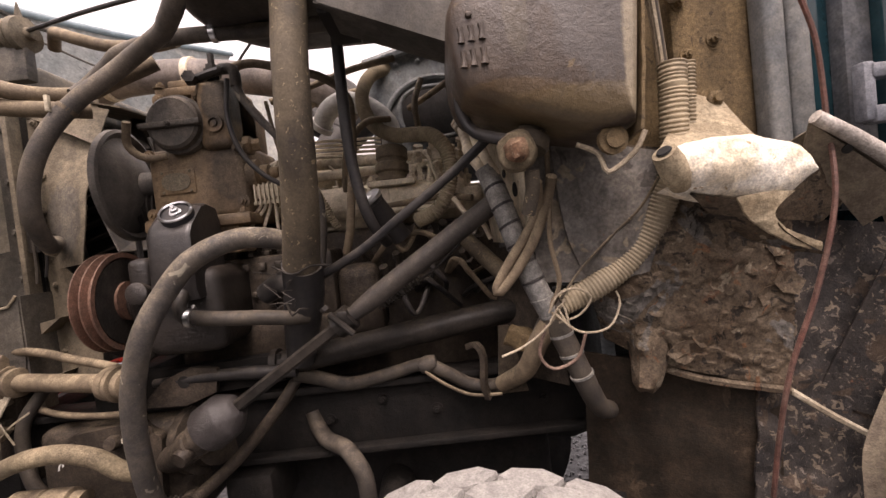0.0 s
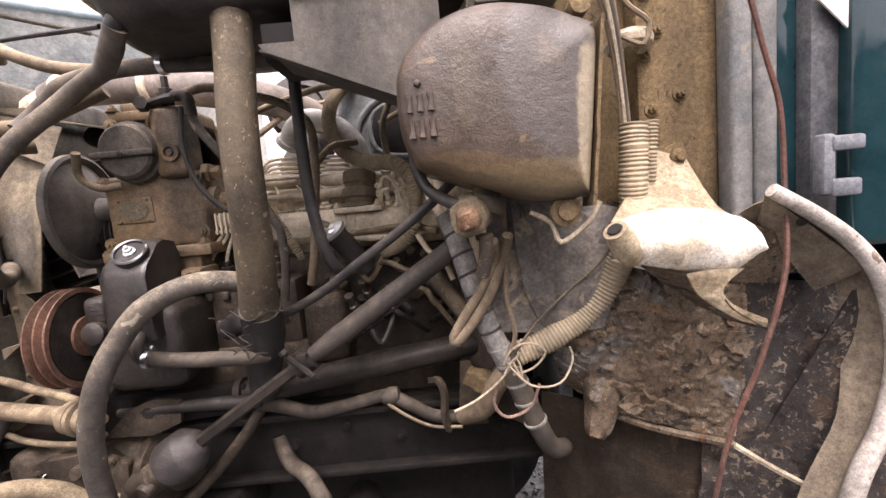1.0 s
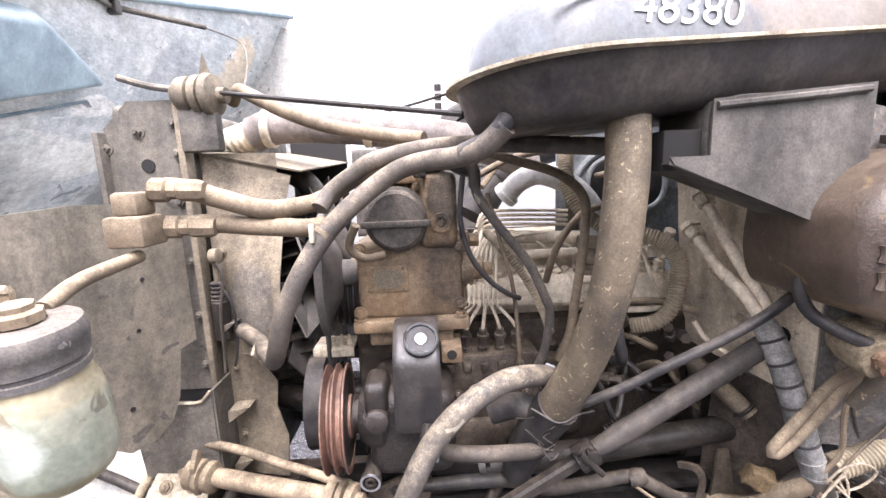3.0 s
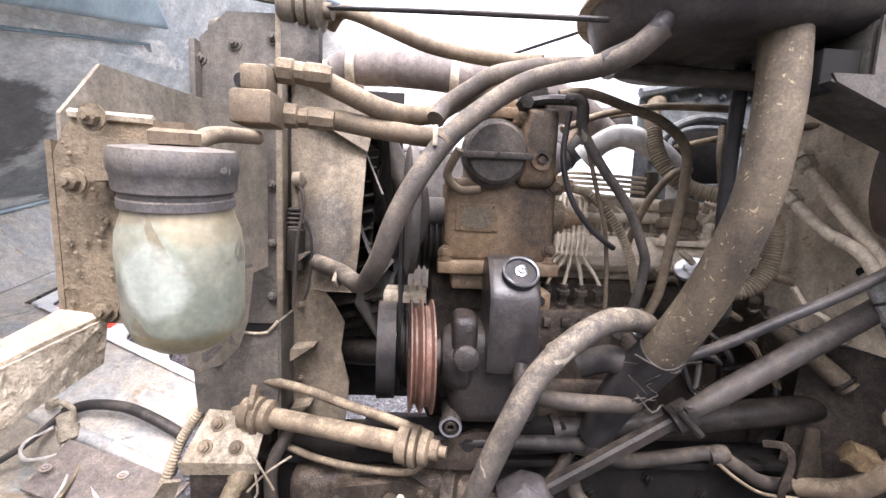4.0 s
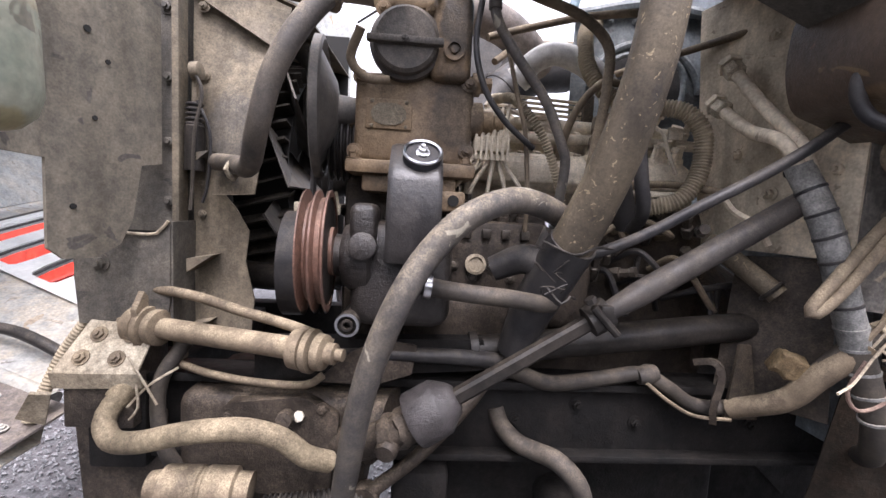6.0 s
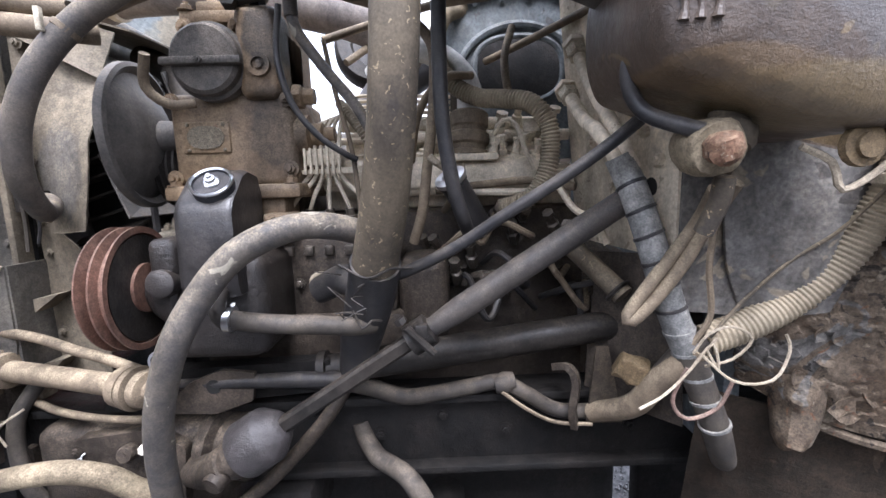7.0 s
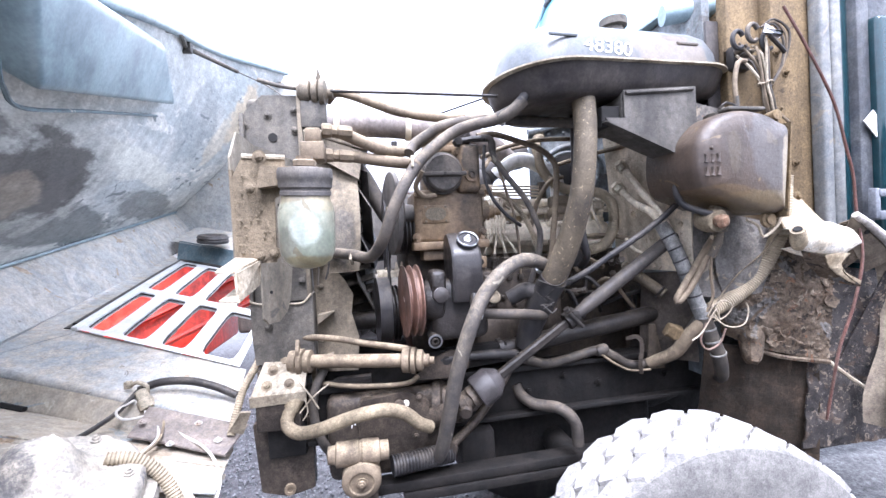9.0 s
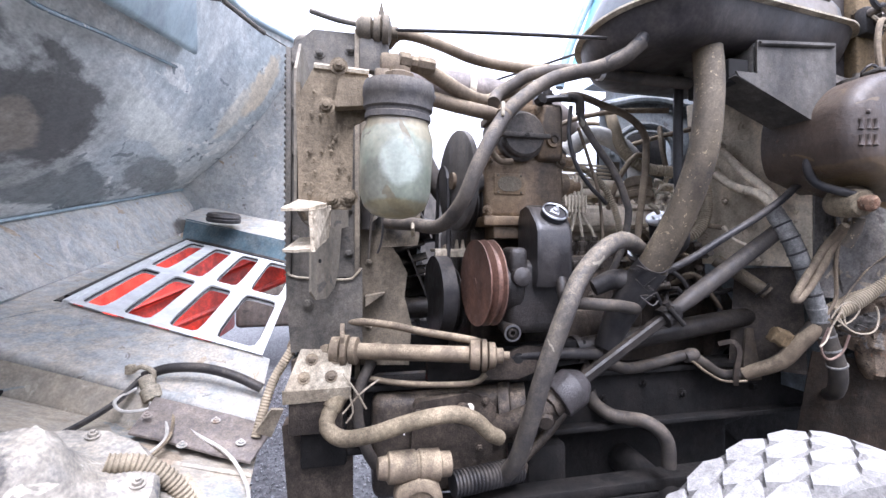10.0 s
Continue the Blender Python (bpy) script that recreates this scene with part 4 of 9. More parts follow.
for x, y, z in ((-1.72, 1.1, 0.985), (-1.55, 1.14, 0.94), (-1.60, 1.02, 0.925), (-1.46, 1.06, 0.90), (-2.2, 1.12, 1.09), (-1.52, 0.86, 0.89)):
    part("bolt", bolt(bmesh.new(), (x, y, z), (0.2, -0.2, 1), 0.009, 0.008), M_LEDGE, hood)
for a_ in (0.3, 1.4, 2.6, 3.9, 5.1):
    q = V(-1.70, 0.58, 1.03) + V(0.175 * math.cos(a_), 0.175 * math.sin(a_), 0.004 - 0.15 * 0.175 * math.cos(a_) + 0.25 * 0.175 * math.sin(a_))
    part("lamp_bolt", bolt(bmesh.new(), q, (0.15, -0.25, 1), 0.009, 0.01), M_LAMP, hood)
# near fender edge, a curled wheel-arch flange
bm = prism([(0, 0.02), (-0.05, 0.0), (-0.4, -0.02), (-0.9, 0.0), (-0.9, 1.1), (0.0, 1.1), (0.012, 0.75), (0.015, 0.5), (0.0, 0.38), (-0.02, 0.26), (-0.045, 0.22), (-0.03, 0.12)][::-1], (-1.672, 0.3, 1.31), (0, 1, 0), (0, 0, 1), 0.008, 0.002)
part("fender_side", bm, M_ARCHTAN, hood, "brown undersealed fender side edge")
# spring-loaded latch cables along the rear edge
for p, q in (((-1.83, 2.05, 2.76), (-1.70, 2.6, 2.85)),):
    part("cable_anchor", boxed(p[0] - 0.03, p[0] + 0.03, p[1] - 0.02, p[1] + 0.02, p[2] - 0.03, p[2] + 0.03, 0.006), M_RADI, hood)
    part("spring", tube([p, q], 0.014, 8, ribs=0.012, depth=0.005), M_RADI, hood)
part("latch_cable", tube([(-1.70, 2.6, 2.85), (-1.5, 2.6, 2.75), (-1.2, 1.8, 2.35), (-1.1, 1.3, 2.25)], 0.004, 6), M_RADI, hood)
part("prop_tube", tube([(-1.84, 1.5, 2.60), (-1.78, 1.8, 2.72), (-1.83, 2.05, 2.76)], 0.012, 8), M_RADI, hood)

# ---- radiator, shroud and fan ----
rad = thing("radiator", (-1.25, 1.5, 1.0), "dark dusty truck radiator with bolted side frame", "radiator")
part("side_plate", prism([(-0.22, 0.0), (0.0, 0.0), (0.0, 0.83), (-0.15, 0.83), (-0.22, 0.76)], (-1.12, 1.20, 1.37), (0, 1, 0), (0, 0, 1), 0.012, 0.003), M_RADI, rad)
part("core", boxed(-1.32, -1.20, 1.24, 2.15, 1.08, 2.1, 0.01), M_RADI, rad)
part("top_tank", boxed(-1.34, -1.16, 1.22, 2.15, 2.06, 2.2, 0.03, 3), M_RADI, rad)
part("edge_angle", boxed(-1.135, -1.118, 1.17, 1.215, 1.03, 2.2, 0.002), M_SHROUD, rad, "dusty angle iron edge")
part("front_angle", boxed(-1.352, -1.337, 1.17, 1.215, 1.30, 2.12, 0.002), M_RADI, rad)
part("lower_gusset", prism([(-0.215, 0), (-0.01, 0), (0.0, 0.06), (0.0, 0.26), (-0.02, 0.235), (-0.05, 0.225), (-0.20, 0.235), (-0.225, 0.25), (-0.225, 0.12)], (-1.115, 1.125, 1.14), (0, 1, 0), (0, 0, 1), 0.012, 0.002), M_RADI, rad, "cut-out lower gusset with bright edge")
part("gusset_web", sheet([(-1.118, 1.13, 1.12), (-1.118, 1.24, 1.12), (-1.118, 1.24, 1.40), (-1.118, 1.13, 1.40)], 0.008), M_RADI, rad)
# A near-black box takes the place of shade behind the gusset.
part("pocket_shade", boxed(-1.325, -1.13, 1.205, 1.24, 1.06, 1.60, 0.002), M_HOLE_SHADE, rad, "black box standing for the deep shade behind the gusset")
part("gusset_edge", tube([(-1.34, 1.12, 1.393), (-1.315, 1.12, 1.377), (-1.165, 1.12, 1.367), (-1.135, 1.12, 1.378), (-1.115, 1.12, 1.402)], 0.004, 6), M_PALE, rad)
part("side_hole", lathe([(0.018, 0), (0.018, 0.003), (0, 0.003)], (-1.235, 1.199, 2.03), (0, -1, 0), 16), M_HOLE_SHADE, rad)
for x, z in ((-1.34, 2.08), (-1.25, 2.12), (-1.15, 2.14), (-1.34, 1.93), (-1.16, 1.93), (-1.15, 2.06), (-1.155, 1.76), (-1.155, 1.6), (-1.155, 1.45), (-1.325, 1.78), (-1.325, 1.62), (-1.325, 1.5), (-1.26, 1.45), (-1.22, 1.88)):
    part("bolt", bolt(bmesh.new(), (x, 1.2, z), (0, -1, 0), 0.0125, 0.012), M_RADI, rad)
part("gusset_bolt", bolt(bmesh.new(), (-1.277, 1.125, 1.292), (0, -1, 0), 0.015, 0.014), M_RADI, rad)
part("fin_edge", tube([(-1.35, 1.19, 2.1), (-1.352, 1.185, 1.7), (-1.35, 1.19, 1.38)], 0.01, 6, ribs=0.02, depth=0.005), M_RADI, rad)

shroud = thing("fan_shroud", (-1.0, 1.5, 1.05), "tan dust-coated sheet steel fan shroud with gussets", "fan shroud")
# side sheet with the curved fan cut-out
EDGE = [(2.06, -0.93, 1.31), (1.93, -0.925, 1.29), (1.87, -0.913, 1.275), (1.78, -0.91, 1.225), (1.70, -0.908, 1.18), (1.60, -0.912, 1.165), (1.50, -0.921, 1.155), (1.478, -0.925, 1.155), (1.472, -1.01, 1.185), (1.44, -0.985, 1.19), (1.38, -0.955, 1.20), (1.30, -0.965, 1.20), (1.20, -0.94, 1.20), (1.06, -0.95, 1.20)]
bm = bmesh.new()
rows_ = [[bm.verts.new(V(-1.115, 1.235, z).lerp(V(x, y, z), k / 6) + V(0, 0.004 * noise.noise(V(x, k * 0.7, z * 9)), 0)) for k in range(7)] for z, x, y in EDGE]
faces = [bm.faces.new((p[k], p[k + 1], q[k + 1], q[k])) for p, q in zip(rows_, rows_[1:]) for k in range(6)]
out = bmesh.ops.extrude_face_region(bm, geom=faces)
bmesh.ops.translate(bm, vec=(0, 0.005, 0), verts=[g for g in out["geom"] if isinstance(g, bmesh.types.BMVert)])
part("side_sheet", bm, M_SHROUD, shroud)
part("folded_sheet", sheet([(-1.108, 1.222, 1.975), (-0.907, 1.250, 1.862), (-0.885, 1.295, 1.99), (-1.1, 1.235, 2.05)], 0.006), M_SHROUD, shroud, "folded upper sheet with a sharp corner")
part("top_sheet", sheet([(-1.12, 1.235, 2.06), (-0.86, 1.31, 2.0), (-0.86, 2.1, 2.05), (-1.12, 2.1, 2.1)], 0.005), M_SHROUD, shroud)
bm = bmesh.new()
rings = []
for k in range(29):
    a_ = radians(20 + 320 * k / 28)
    rings.append([bm.verts.new((x, 1.68 + r * math.cos(a_), 1.55 + r * math.sin(a_))) for x, r in ((-1.06, 0.345), (-0.96, 0.34), (-0.90, 0.34), (-0.90, 0.346), (-1.06, 0.345))])
for p, q in zip(rings, rings[1:]):
    for k in range(5):
        bm.faces.new((p[k], p[(k + 1) % 5], q[(k + 1) % 5], q[k]))
# Near-black tunnel backs the slats with the shade of the fan opening.
part("fan_ring", bm, M_HOLE_SHADE, shroud, "black fan tunnel, backing for the shade behind the slats")
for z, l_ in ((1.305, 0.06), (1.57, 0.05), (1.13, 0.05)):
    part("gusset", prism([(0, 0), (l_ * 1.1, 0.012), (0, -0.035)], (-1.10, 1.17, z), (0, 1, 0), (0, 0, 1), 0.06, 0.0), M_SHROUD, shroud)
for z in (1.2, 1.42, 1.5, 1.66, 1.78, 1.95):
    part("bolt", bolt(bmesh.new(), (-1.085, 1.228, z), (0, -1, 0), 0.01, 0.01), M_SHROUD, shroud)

# Added black sheet, hides bright background seen through the shroud.
part("view_blocker", boxed(-1.12, -0.86, 2.06, 2.07, 1.06, 2.22, 0.002), M_HOLE_SHADE, shroud, "added black sheet blocking bright background through the shroud")
fan = thing("cooling_fan", (-0.9, 1.66, 1.55), "black engine cooling fan with many angled blades", "fan")
part("hub", lathe([(0.09, -0.05), (0.12, -0.03), (0.12, 0.05), (0.06, 0.07), (0.05, 0.14)], (-0.9, 1.66, 1.55), (1, 0, 0), 24), M_DARK, fan)
for k in range(11):
    a_ = 2 * math.pi * k / 11 + 0.2
    out_ = V(0, math.cos(a_), math.sin(a_))
    tan_ = V(0, -math.sin(a_), math.cos(a_))
    c0, c1 = V(-0.9, 1.66, 1.55) + out_ * 0.11, V(-0.9, 1.66, 1.55) + out_ * 0.43
    d0, d1 = V(0.05, 0, 0) + tan_ * 0.055, V(0.035, 0, 0) + tan_ * 0.085
    part("blade", sheet([c0 - d0, c1 - d1, c1 + d1, c0 + d0], 0.006), M_DISC, fan)

louvre = thing("shroud_louvres", (-0.93, 1.25, 1.5), "dark slanted louvre slats round the fan", "louvre")
for k in range(17):
    th = radians(118 + 8.2 * k)

    def rim_at(x, a, r):
        return V(x, 1.68 + r * math.cos(a), 1.55 + r * math.sin(a))
    x0, x1, d = -1.10, -0.90 + 0.06 * min(1.0, max(0, k - 8) / 5), -0.13 - 0.004 * k
    part("slat", sheet([rim_at(x0, th, 0.392), rim_at(x1, th + d, 0.392), rim_at(x1, th + d - 0.02, 0.345), rim_at(x0, th - 0.02, 0.345)], 0.007), M_SLAT, louvre)

# ---- belt drive ----
def vee_pulley(r, grooves, pitch=0.0155, deep=0.016, hub=0.4):
    prof = [(r * hub, 0.0), (r * 0.9, 0.002), (r, 0.0)]
    for k in range(grooves):
        h = k * pitch
        prof += [(r, h + 0.003), (r - deep, h + pitch * 0.42), (r - deep, h + pitch * 0.6), (r, h + pitch * 0.97)]
    h = grooves * pitch
    return prof + [(r, h + 0.003), (r * 0.9, h + 0.003), (r * 0.86, h - pitch), (r * hub, h - pitch), (r * hub, h + 0.01), (0, h + 0.01)]


PULLEY_WAY = (1, 0.075, 0)
pul = thing("pump_pulley", (-0.72, 1.03, 1.357), "red-brown two-groove steering pump pulley", "pulley")
part("rim", lathe(vee_pulley(0.137, 2, 0.026, 0.024), (-0.762, 1.025, 1.357), PULLEY_WAY, 56), M_PULLEY, pul)
part("web", lathe([(0.02, 0.012), (0.05, 0.014), (0.108, 0.026), (0.108, 0.034), (0.05, 0.03), (0.02, 0.04)], (-0.755, 1.026, 1.357), PULLEY_WAY, 32), M_PULLEY, pul)
part("back_plate", lathe([(0.02, 0.045), (0.118, 0.048), (0.118, 0.053), (0.02, 0.056)], (-0.762, 1.025, 1.357), PULLEY_WAY, 36), M_DARK, pul, "dark back plate")
part("hub_nut", lathe([(0.018, -0.012), (0.018, 0.012)], (-0.752, 1.026, 1.357), PULLEY_WAY, 6), M_PULLEY, pul)
crank = thing("crank_pulley", (-0.82, 1.33, 1.28), "black multi-groove crankshaft pulley", "pulley")
part("rim", lathe(vee_pulley(0.125, 2), (-0.80, 1.30, 1.27), PULLEY_WAY, 40), M_DARK, crank)
part("damper", lathe([(0.05, 0), (0.14, 0.0), (0.14, 0.05), (0.05, 0.05)], (-0.86, 1.22, 1.30), PULLEY_WAY, 40), M_BLACK, crank)
idle = thing("idler_bracket", (-0.79, 1.26, 1.45), "cream dusty idler bracket plate with two raised lugs", "bracket")
part("plate", boxed(-0.85, -0.725, 1.235, 1.33, 1.455, 1.466, 0.003), M_PALE, idle)
part("front_lip", boxed(-0.85, -0.725, 1.228, 1.234, 1.435, 1.464, 0.002), M_PALE, idle)
for x in (-0.765, -0.742):
    part("lug", prism([(-0.009, 0), (0.009, 0), (0.003, 0.034), (-0.003, 0.034)], (x, 1.25, 1.466), (0, 1, 0), (0, 0, 1), 0.006, 0.001), M_PALE, idle)
part("bolt", bolt(bmesh.new(), (-0.80, 1.28, 1.466), (0, 0, 1), 0.012, 0.012), M_PALE, idle)
part("arm", tube([(-0.72, 1.30, 1.45), (-0.69, 1.34, 1.42), (-0.66, 1.36, 1.40)], 0.02, 10), M_DARK, idle)
fanp = thing("fan_pulley", (-0.79, 1.33, 1.716), "dark dished fan drive pulley disc", "pulley")
part("dish", lathe([(0.165, 0.0), (0.175, 0.004), (0.175, 0.022), (0.165, 0.026), (0.15, 0.012), (0.07, 0.055), (0.04, 0.06), (0.035, 0.12)], (-0.79, 1.19, 1.706), (1, 0.13, 0), 44), M_DISC, fanp)
part("shaft", tube([(-0.80, 1.19, 1.706), (-0.66, 1.20, 1.706)], 0.03, 14, smooth=False), M_COMP, fanp)
part("groove_wheel", lathe(vee_pulley(0.10, 4, 0.016, 0.012), (-0.76, 1.27, 1.63), PULLEY_WAY, 36), M_DARK, fanp)
belt = thing("drive_belt", (-0.79, 1.28, 1.5), "black rubber V-belt round the pulleys", "belt")
loop = [(-0.80, 1.36 + 0.125 * math.cos(a_), 1.28 + 0.125 * math.sin(a_)) for a_ in (radians(k) for k in range(180, 361, 20))]
loop += [(-0.80, 1.33 + 0.10 * math.cos(a_), 1.68 + 0.10 * math.sin(a_)) for a_ in (radians(k) for k in range(0, 181, 20))]
part("belt_band", tube(loop + [loop[0]], 0.009, 6), M_BLACK, belt)

# ---- air compressor ----
comp = thing("air_compressor", (-0.54, 1.27, 1.55), "brown oil-stained cast iron air compressor with nameplate", "compressor")
part("crankcase", boxed(-0.685, -0.385, 1.15, 1.42, 1.575, 1.80, 0.02, 3), M_COMP, comp)
part("cylinder", boxed(-0.625, -0.40, 1.17, 1.40, 1.785, 1.965, 0.025, 3), M_COMP, comp)
part("side_tower", boxed(-0.50, -0.40, 1.12, 1.32, 1.78, 1.985, 0.02, 3), M_COMP, comp)
part("head_plate", boxed(-0.635, -0.46, 1.15, 1.38, 1.955, 1.985, 0.006), M_COMP, comp)
part("head_boss", boxed(-0.60, -0.50, 1.16, 1.3, 1.98, 2.01, 0.008), M_COMP, comp)
cov = part("end_cover", lathe([(0.0, 0.028), (0.07, 0.026), (0.078, 0.018), (0.08, 0.0), (0.088, -0.004), (0.088, -0.03)], (-0.562, 1.12, 1.862), (0, -1, 0), 40), M_COVER, comp, "round dark cover with a strap")
part("strap", boxed(-0.652, -0.472, 1.078, 1.098, 1.845, 1.862, 0.004), M_COVER, cov)
part("strap_bolt", bolt(bmesh.new(), (-0.562, 1.078, 1.853), (0, -1, 0), 0.009, 0.008, False), M_COVER, cov)
plate_ = part("nameplate", boxed(-0.655, -0.541, 1.144, 1.15, 1.658, 1.732, 0.003), M_COMP, comp, "riveted oval maker's plate")
part("plate_oval", prism([(0.044 * math.copysign(abs(math.cos(a_)) ** 0.7, math.cos(a_)), 0.027 * math.sin(a_)) for a_ in (2 * math.pi * k / 28 for k in range(28))], (-0.598, 1.141, 1.695), (0, 1, 0), (0, 0, 1), 0.004, 0.001), M_PLATE, plate_)
for x in (-0.64, -0.555):
    for z in (1.665, 1.725):
        part("rivet", lathe([(0.005, 0), (0.004, 0.003), (0, 0.004)], (x, 1.144, z), (0, -1, 0), 8), M_PLATE, plate_)
port = part("side_port", lathe([(0.026, 0), (0.026, 0.012), (0.016, 0.012), (0.016, 0.005), (0.009, 0.005), (0.009, 0.012), (0, 0.012)], (-0.445, 1.12, 1.85), (0, -1, 0), 20), M_COMP, comp)
part("front_boss", lathe([(0.045, 0), (0.045, 0.03), (0.035, 0.035), (0.035, 0.06)], (-0.68, 1.22, 1.70), (-1, 0, 0), 20), M_COMP, comp)
part("rear_boss", lathe([(0.05, 0), (0.05, 0.03), (0.03, 0.035), (0.03, 0.06), (0.02, 0.065), (0.02, 0.09)], (-0.39, 1.2, 1.70), (1, 0, 0), 20), M_COMP, comp)
part("rear_boss", lathe([(0.03, 0), (0.03, 0.02), (0.02, 0.025), (0.02, 0.05)], (-0.39, 1.18, 1.79), (1, 0, 0), 6), M_COMP, comp)
part("base_flange", boxed(-0.70, -0.375, 1.12, 1.42, 1.545, 1.58, 0.008), M_COMP, comp)
part("mount_pad", boxed(-0.66, -0.42, 1.14, 1.4, 1.50, 1.548, 0.01), M_COMP, comp)
part("foot", boxed(-0.46, -0.40, 1.09, 1.2, 1.46, 1.51, 0.008), M_COMP, comp)
part("foot_hole", lathe([(0.014, 0), (0.014, 0.003), (0, 0.003)], (-0.43, 1.089, 1.487), (0, -1, 0), 12), M_HOLE_SHADE, comp)
for x, y, z, way in ((-0.68, 1.14, 1.58, (0, 0, 1)), (-0.40, 1.14, 1.58, (0, 0, 1)), (-0.68, 1.145, 1.60, (0, -1, 0)), (-0.40, 1.145, 1.78, (0, -1, 0)), (-0.67, 1.145, 1.78, (0, -1, 0)), (-0.62, 1.16, 1.985, (0, 0, 1)), (-0.48, 1.16, 1.985, (0, 0, 1)), (-0.40, 1.145, 1.615, (0, -1, 0)), (-0.62, 1.145, 1.945, (0, -1, 0)), (-0.50, 1.145, 1.945, (0, -1, 0))):
    part("bolt", bolt(bmesh.new(), (x, y, z), way, 0.013, 0.014), M_COMP, comp)
fitting = thing("compressor_head_fitting", (-0.46, 1.17, 2.0), "black oily brass pipe fitting on the compressor", "fitting")
part("body", lathe([(0.02, 0), (0.02, 0.02), (0.028, 0.022), (0.028, 0.04), (0.02, 0.042), (0.02, 0.055), (0.011, 0.058), (0.011, 0.09)], (-0.45, 1.15, 1.98), (0, 0, 1), 6), M_DARK, fitting)
part("cross_piece", tube([(-0.50, 1.13, 1.99), (-0.44, 1.12, 2.0), (-0.38, 1.09, 1.995)], 0.013, 8), M_DARK, fitting)
part("elbow", tube([(-0.40, 1.10, 2.0), (-0.36, 1.09, 1.99), (-0.355, 1.09, 1.94)], 0.016, 10), M_RUBBER, fitting)
part("nut", lathe([(0.02, 0), (0.02, 0.025)], (-0.50, 1.12, 1.985), (0.2, -1, 0.2), 6), M_DARK, fitting)

# ---- power steering pump ----
pump = thing("steering_pump", (-0.53, 1.05, 1.2), "dark grey power steering pump with oil reservoir", "pump")
bm = bmesh.new()
prof = [(0.955, 1.345), (0.945, 1.37), (0.948, 1.52), (0.96, 1.545), (1.02, 1.60), (1.05, 1.61), (1.10, 1.60), (1.115, 1.56), (1.115, 1.345)]
rows = []
for x, inset in ((-0.581, 0.02), (-0.574, 0.006), (-0.563, 0.0), (-0.481, 0.0), (-0.470, 0.006), (-0.463, 0.02)):
    rows.append([bm.verts.new((x - 0.12 * (x + 0.522) * (z - 1.345), 1.03 + (y - 1.03) * (1 - inset * 3), 1.45 + (z - 1.45) * (1 - inset * 1.5))) for y, z in prof])
for r0, r1 in zip(rows, rows[1:]):
    for k in range(len(prof)):
        bm.faces.new((r0[k], r0[(k + 1) % len(prof)], r1[(k + 1) % len(prof)], r1[k]))
bm.faces.new(rows[0])
bm.faces.new(rows[-1])
bmesh.ops.subdivide_edges(bm, edges=bm.edges[:], cuts=1, use_grid_fill=True, smooth=0.5)
res = part("reservoir", bm, M_RES, pump)
CAP, CAPWAY = (-0.51, 0.985, 1.573), (0.05, -0.68, 0.74)
cap = part("filler_cap", lathe([(0.0370, -0.02), (0.0420, -0.018), (0.0420, 0.012), (0.0395, 0.016), (0.0370, 0.016), (0.0353, 0.011), (0.0134, 0.012), (0.0000, 0.012)], CAP, CAPWAY, 36), M_CAP, pump, "black filler cap with bright steel rim")
part("rim_ring", lathe([(0.0370, 0.0165), (0.0433, 0.0125), (0.0433, 0.0165), (0.0403, 0.0195), (0.0370, 0.0165)], CAP, CAPWAY, 36, cap=False), M_CHROME, cap)
part("wing_nut", lathe([(0.0143, 0.011), (0.0160, 0.014), (0.0143, 0.017), (0.0101, 0.018), (0.0101, 0.026), (0.0050, 0.027), (0.0050, 0.034), (0.0000, 0.035)], CAP, CAPWAY, 14), M_CHROME, cap)
part("body", boxed(-0.66, -0.43, 0.99, 1.25, 1.19, 1.43, 0.04, 3), M_PUMP, pump)
part("front_housing", lathe([(0.08, 0), (0.09, 0.01), (0.09, 0.04), (0.07, 0.07), (0.05, 0.075), (0.05, 0.09)], (-0.61, 1.06, 1.345), (-1, 0, 0), 28), M_PUMP, pump)
part("side_lobe", boxed(-0.66, -0.60, 0.97, 1.08, 1.38, 1.47, 0.02, 3), M_PUMP, pump)
part("side_plug", lathe([(0.03, 0), (0.03, 0.03), (0.024, 0.034), (0, 0.034)], (-0.628, 0.985, 1.375), (0, -1, 0.1), 16), M_PUMP, pump)
ring_ = part("drain_union", lathe([(0.022, -0.07), (0.022, 0), (0.027, 0.004), (0.027, 0.02), (0.021, 0.022), (0.021, 0.012), (0.014, 0.012), (0.014, 0.024), (0.008, 0.024), (0.008, 0.006), (0, 0.006)], (-0.655, 0.99, 1.205), (-0.05, -1, -0.1), 20), M_DARK, pump)
part("union_ring", lathe([(0.021, 0.0205), (0.0275, 0.0205), (0.0265, 0.024), (0.021, 0.0235)], (-0.655, 0.99, 1.205), (-0.05, -1, -0.1), 24, cap=False), M_CHROME, ring_, "bright steel ring")
part("outlet_elbow", tube([(-0.50, 0.955, 1.37), (-0.505, 0.935, 1.33), (-0.495, 0.94, 1.30), (-0.465, 0.943, 1.298)], 0.018, 12), M_DARK, pump)

# ---- engine ----
eng = thing("diesel_engine", (-0.1, 1.6, 0.9), "oily black inline diesel engine under heavy tan dust", "engine")
part("block", boxed(-0.68, 0.40, 1.32, 1.80, 0.95, 1.50, 0.03, 2), M_BLOCK, eng)
part("oil_pan", boxed(-0.6, 0.35, 1.36, 1.76, 0.66, 0.96, 0.05, 3), M_BLOCK, eng)
part("timing_case", boxed(-0.72, -0.40, 1.24, 1.80, 1.06, 1.56, 0.03, 2), M_BLOCK, eng)
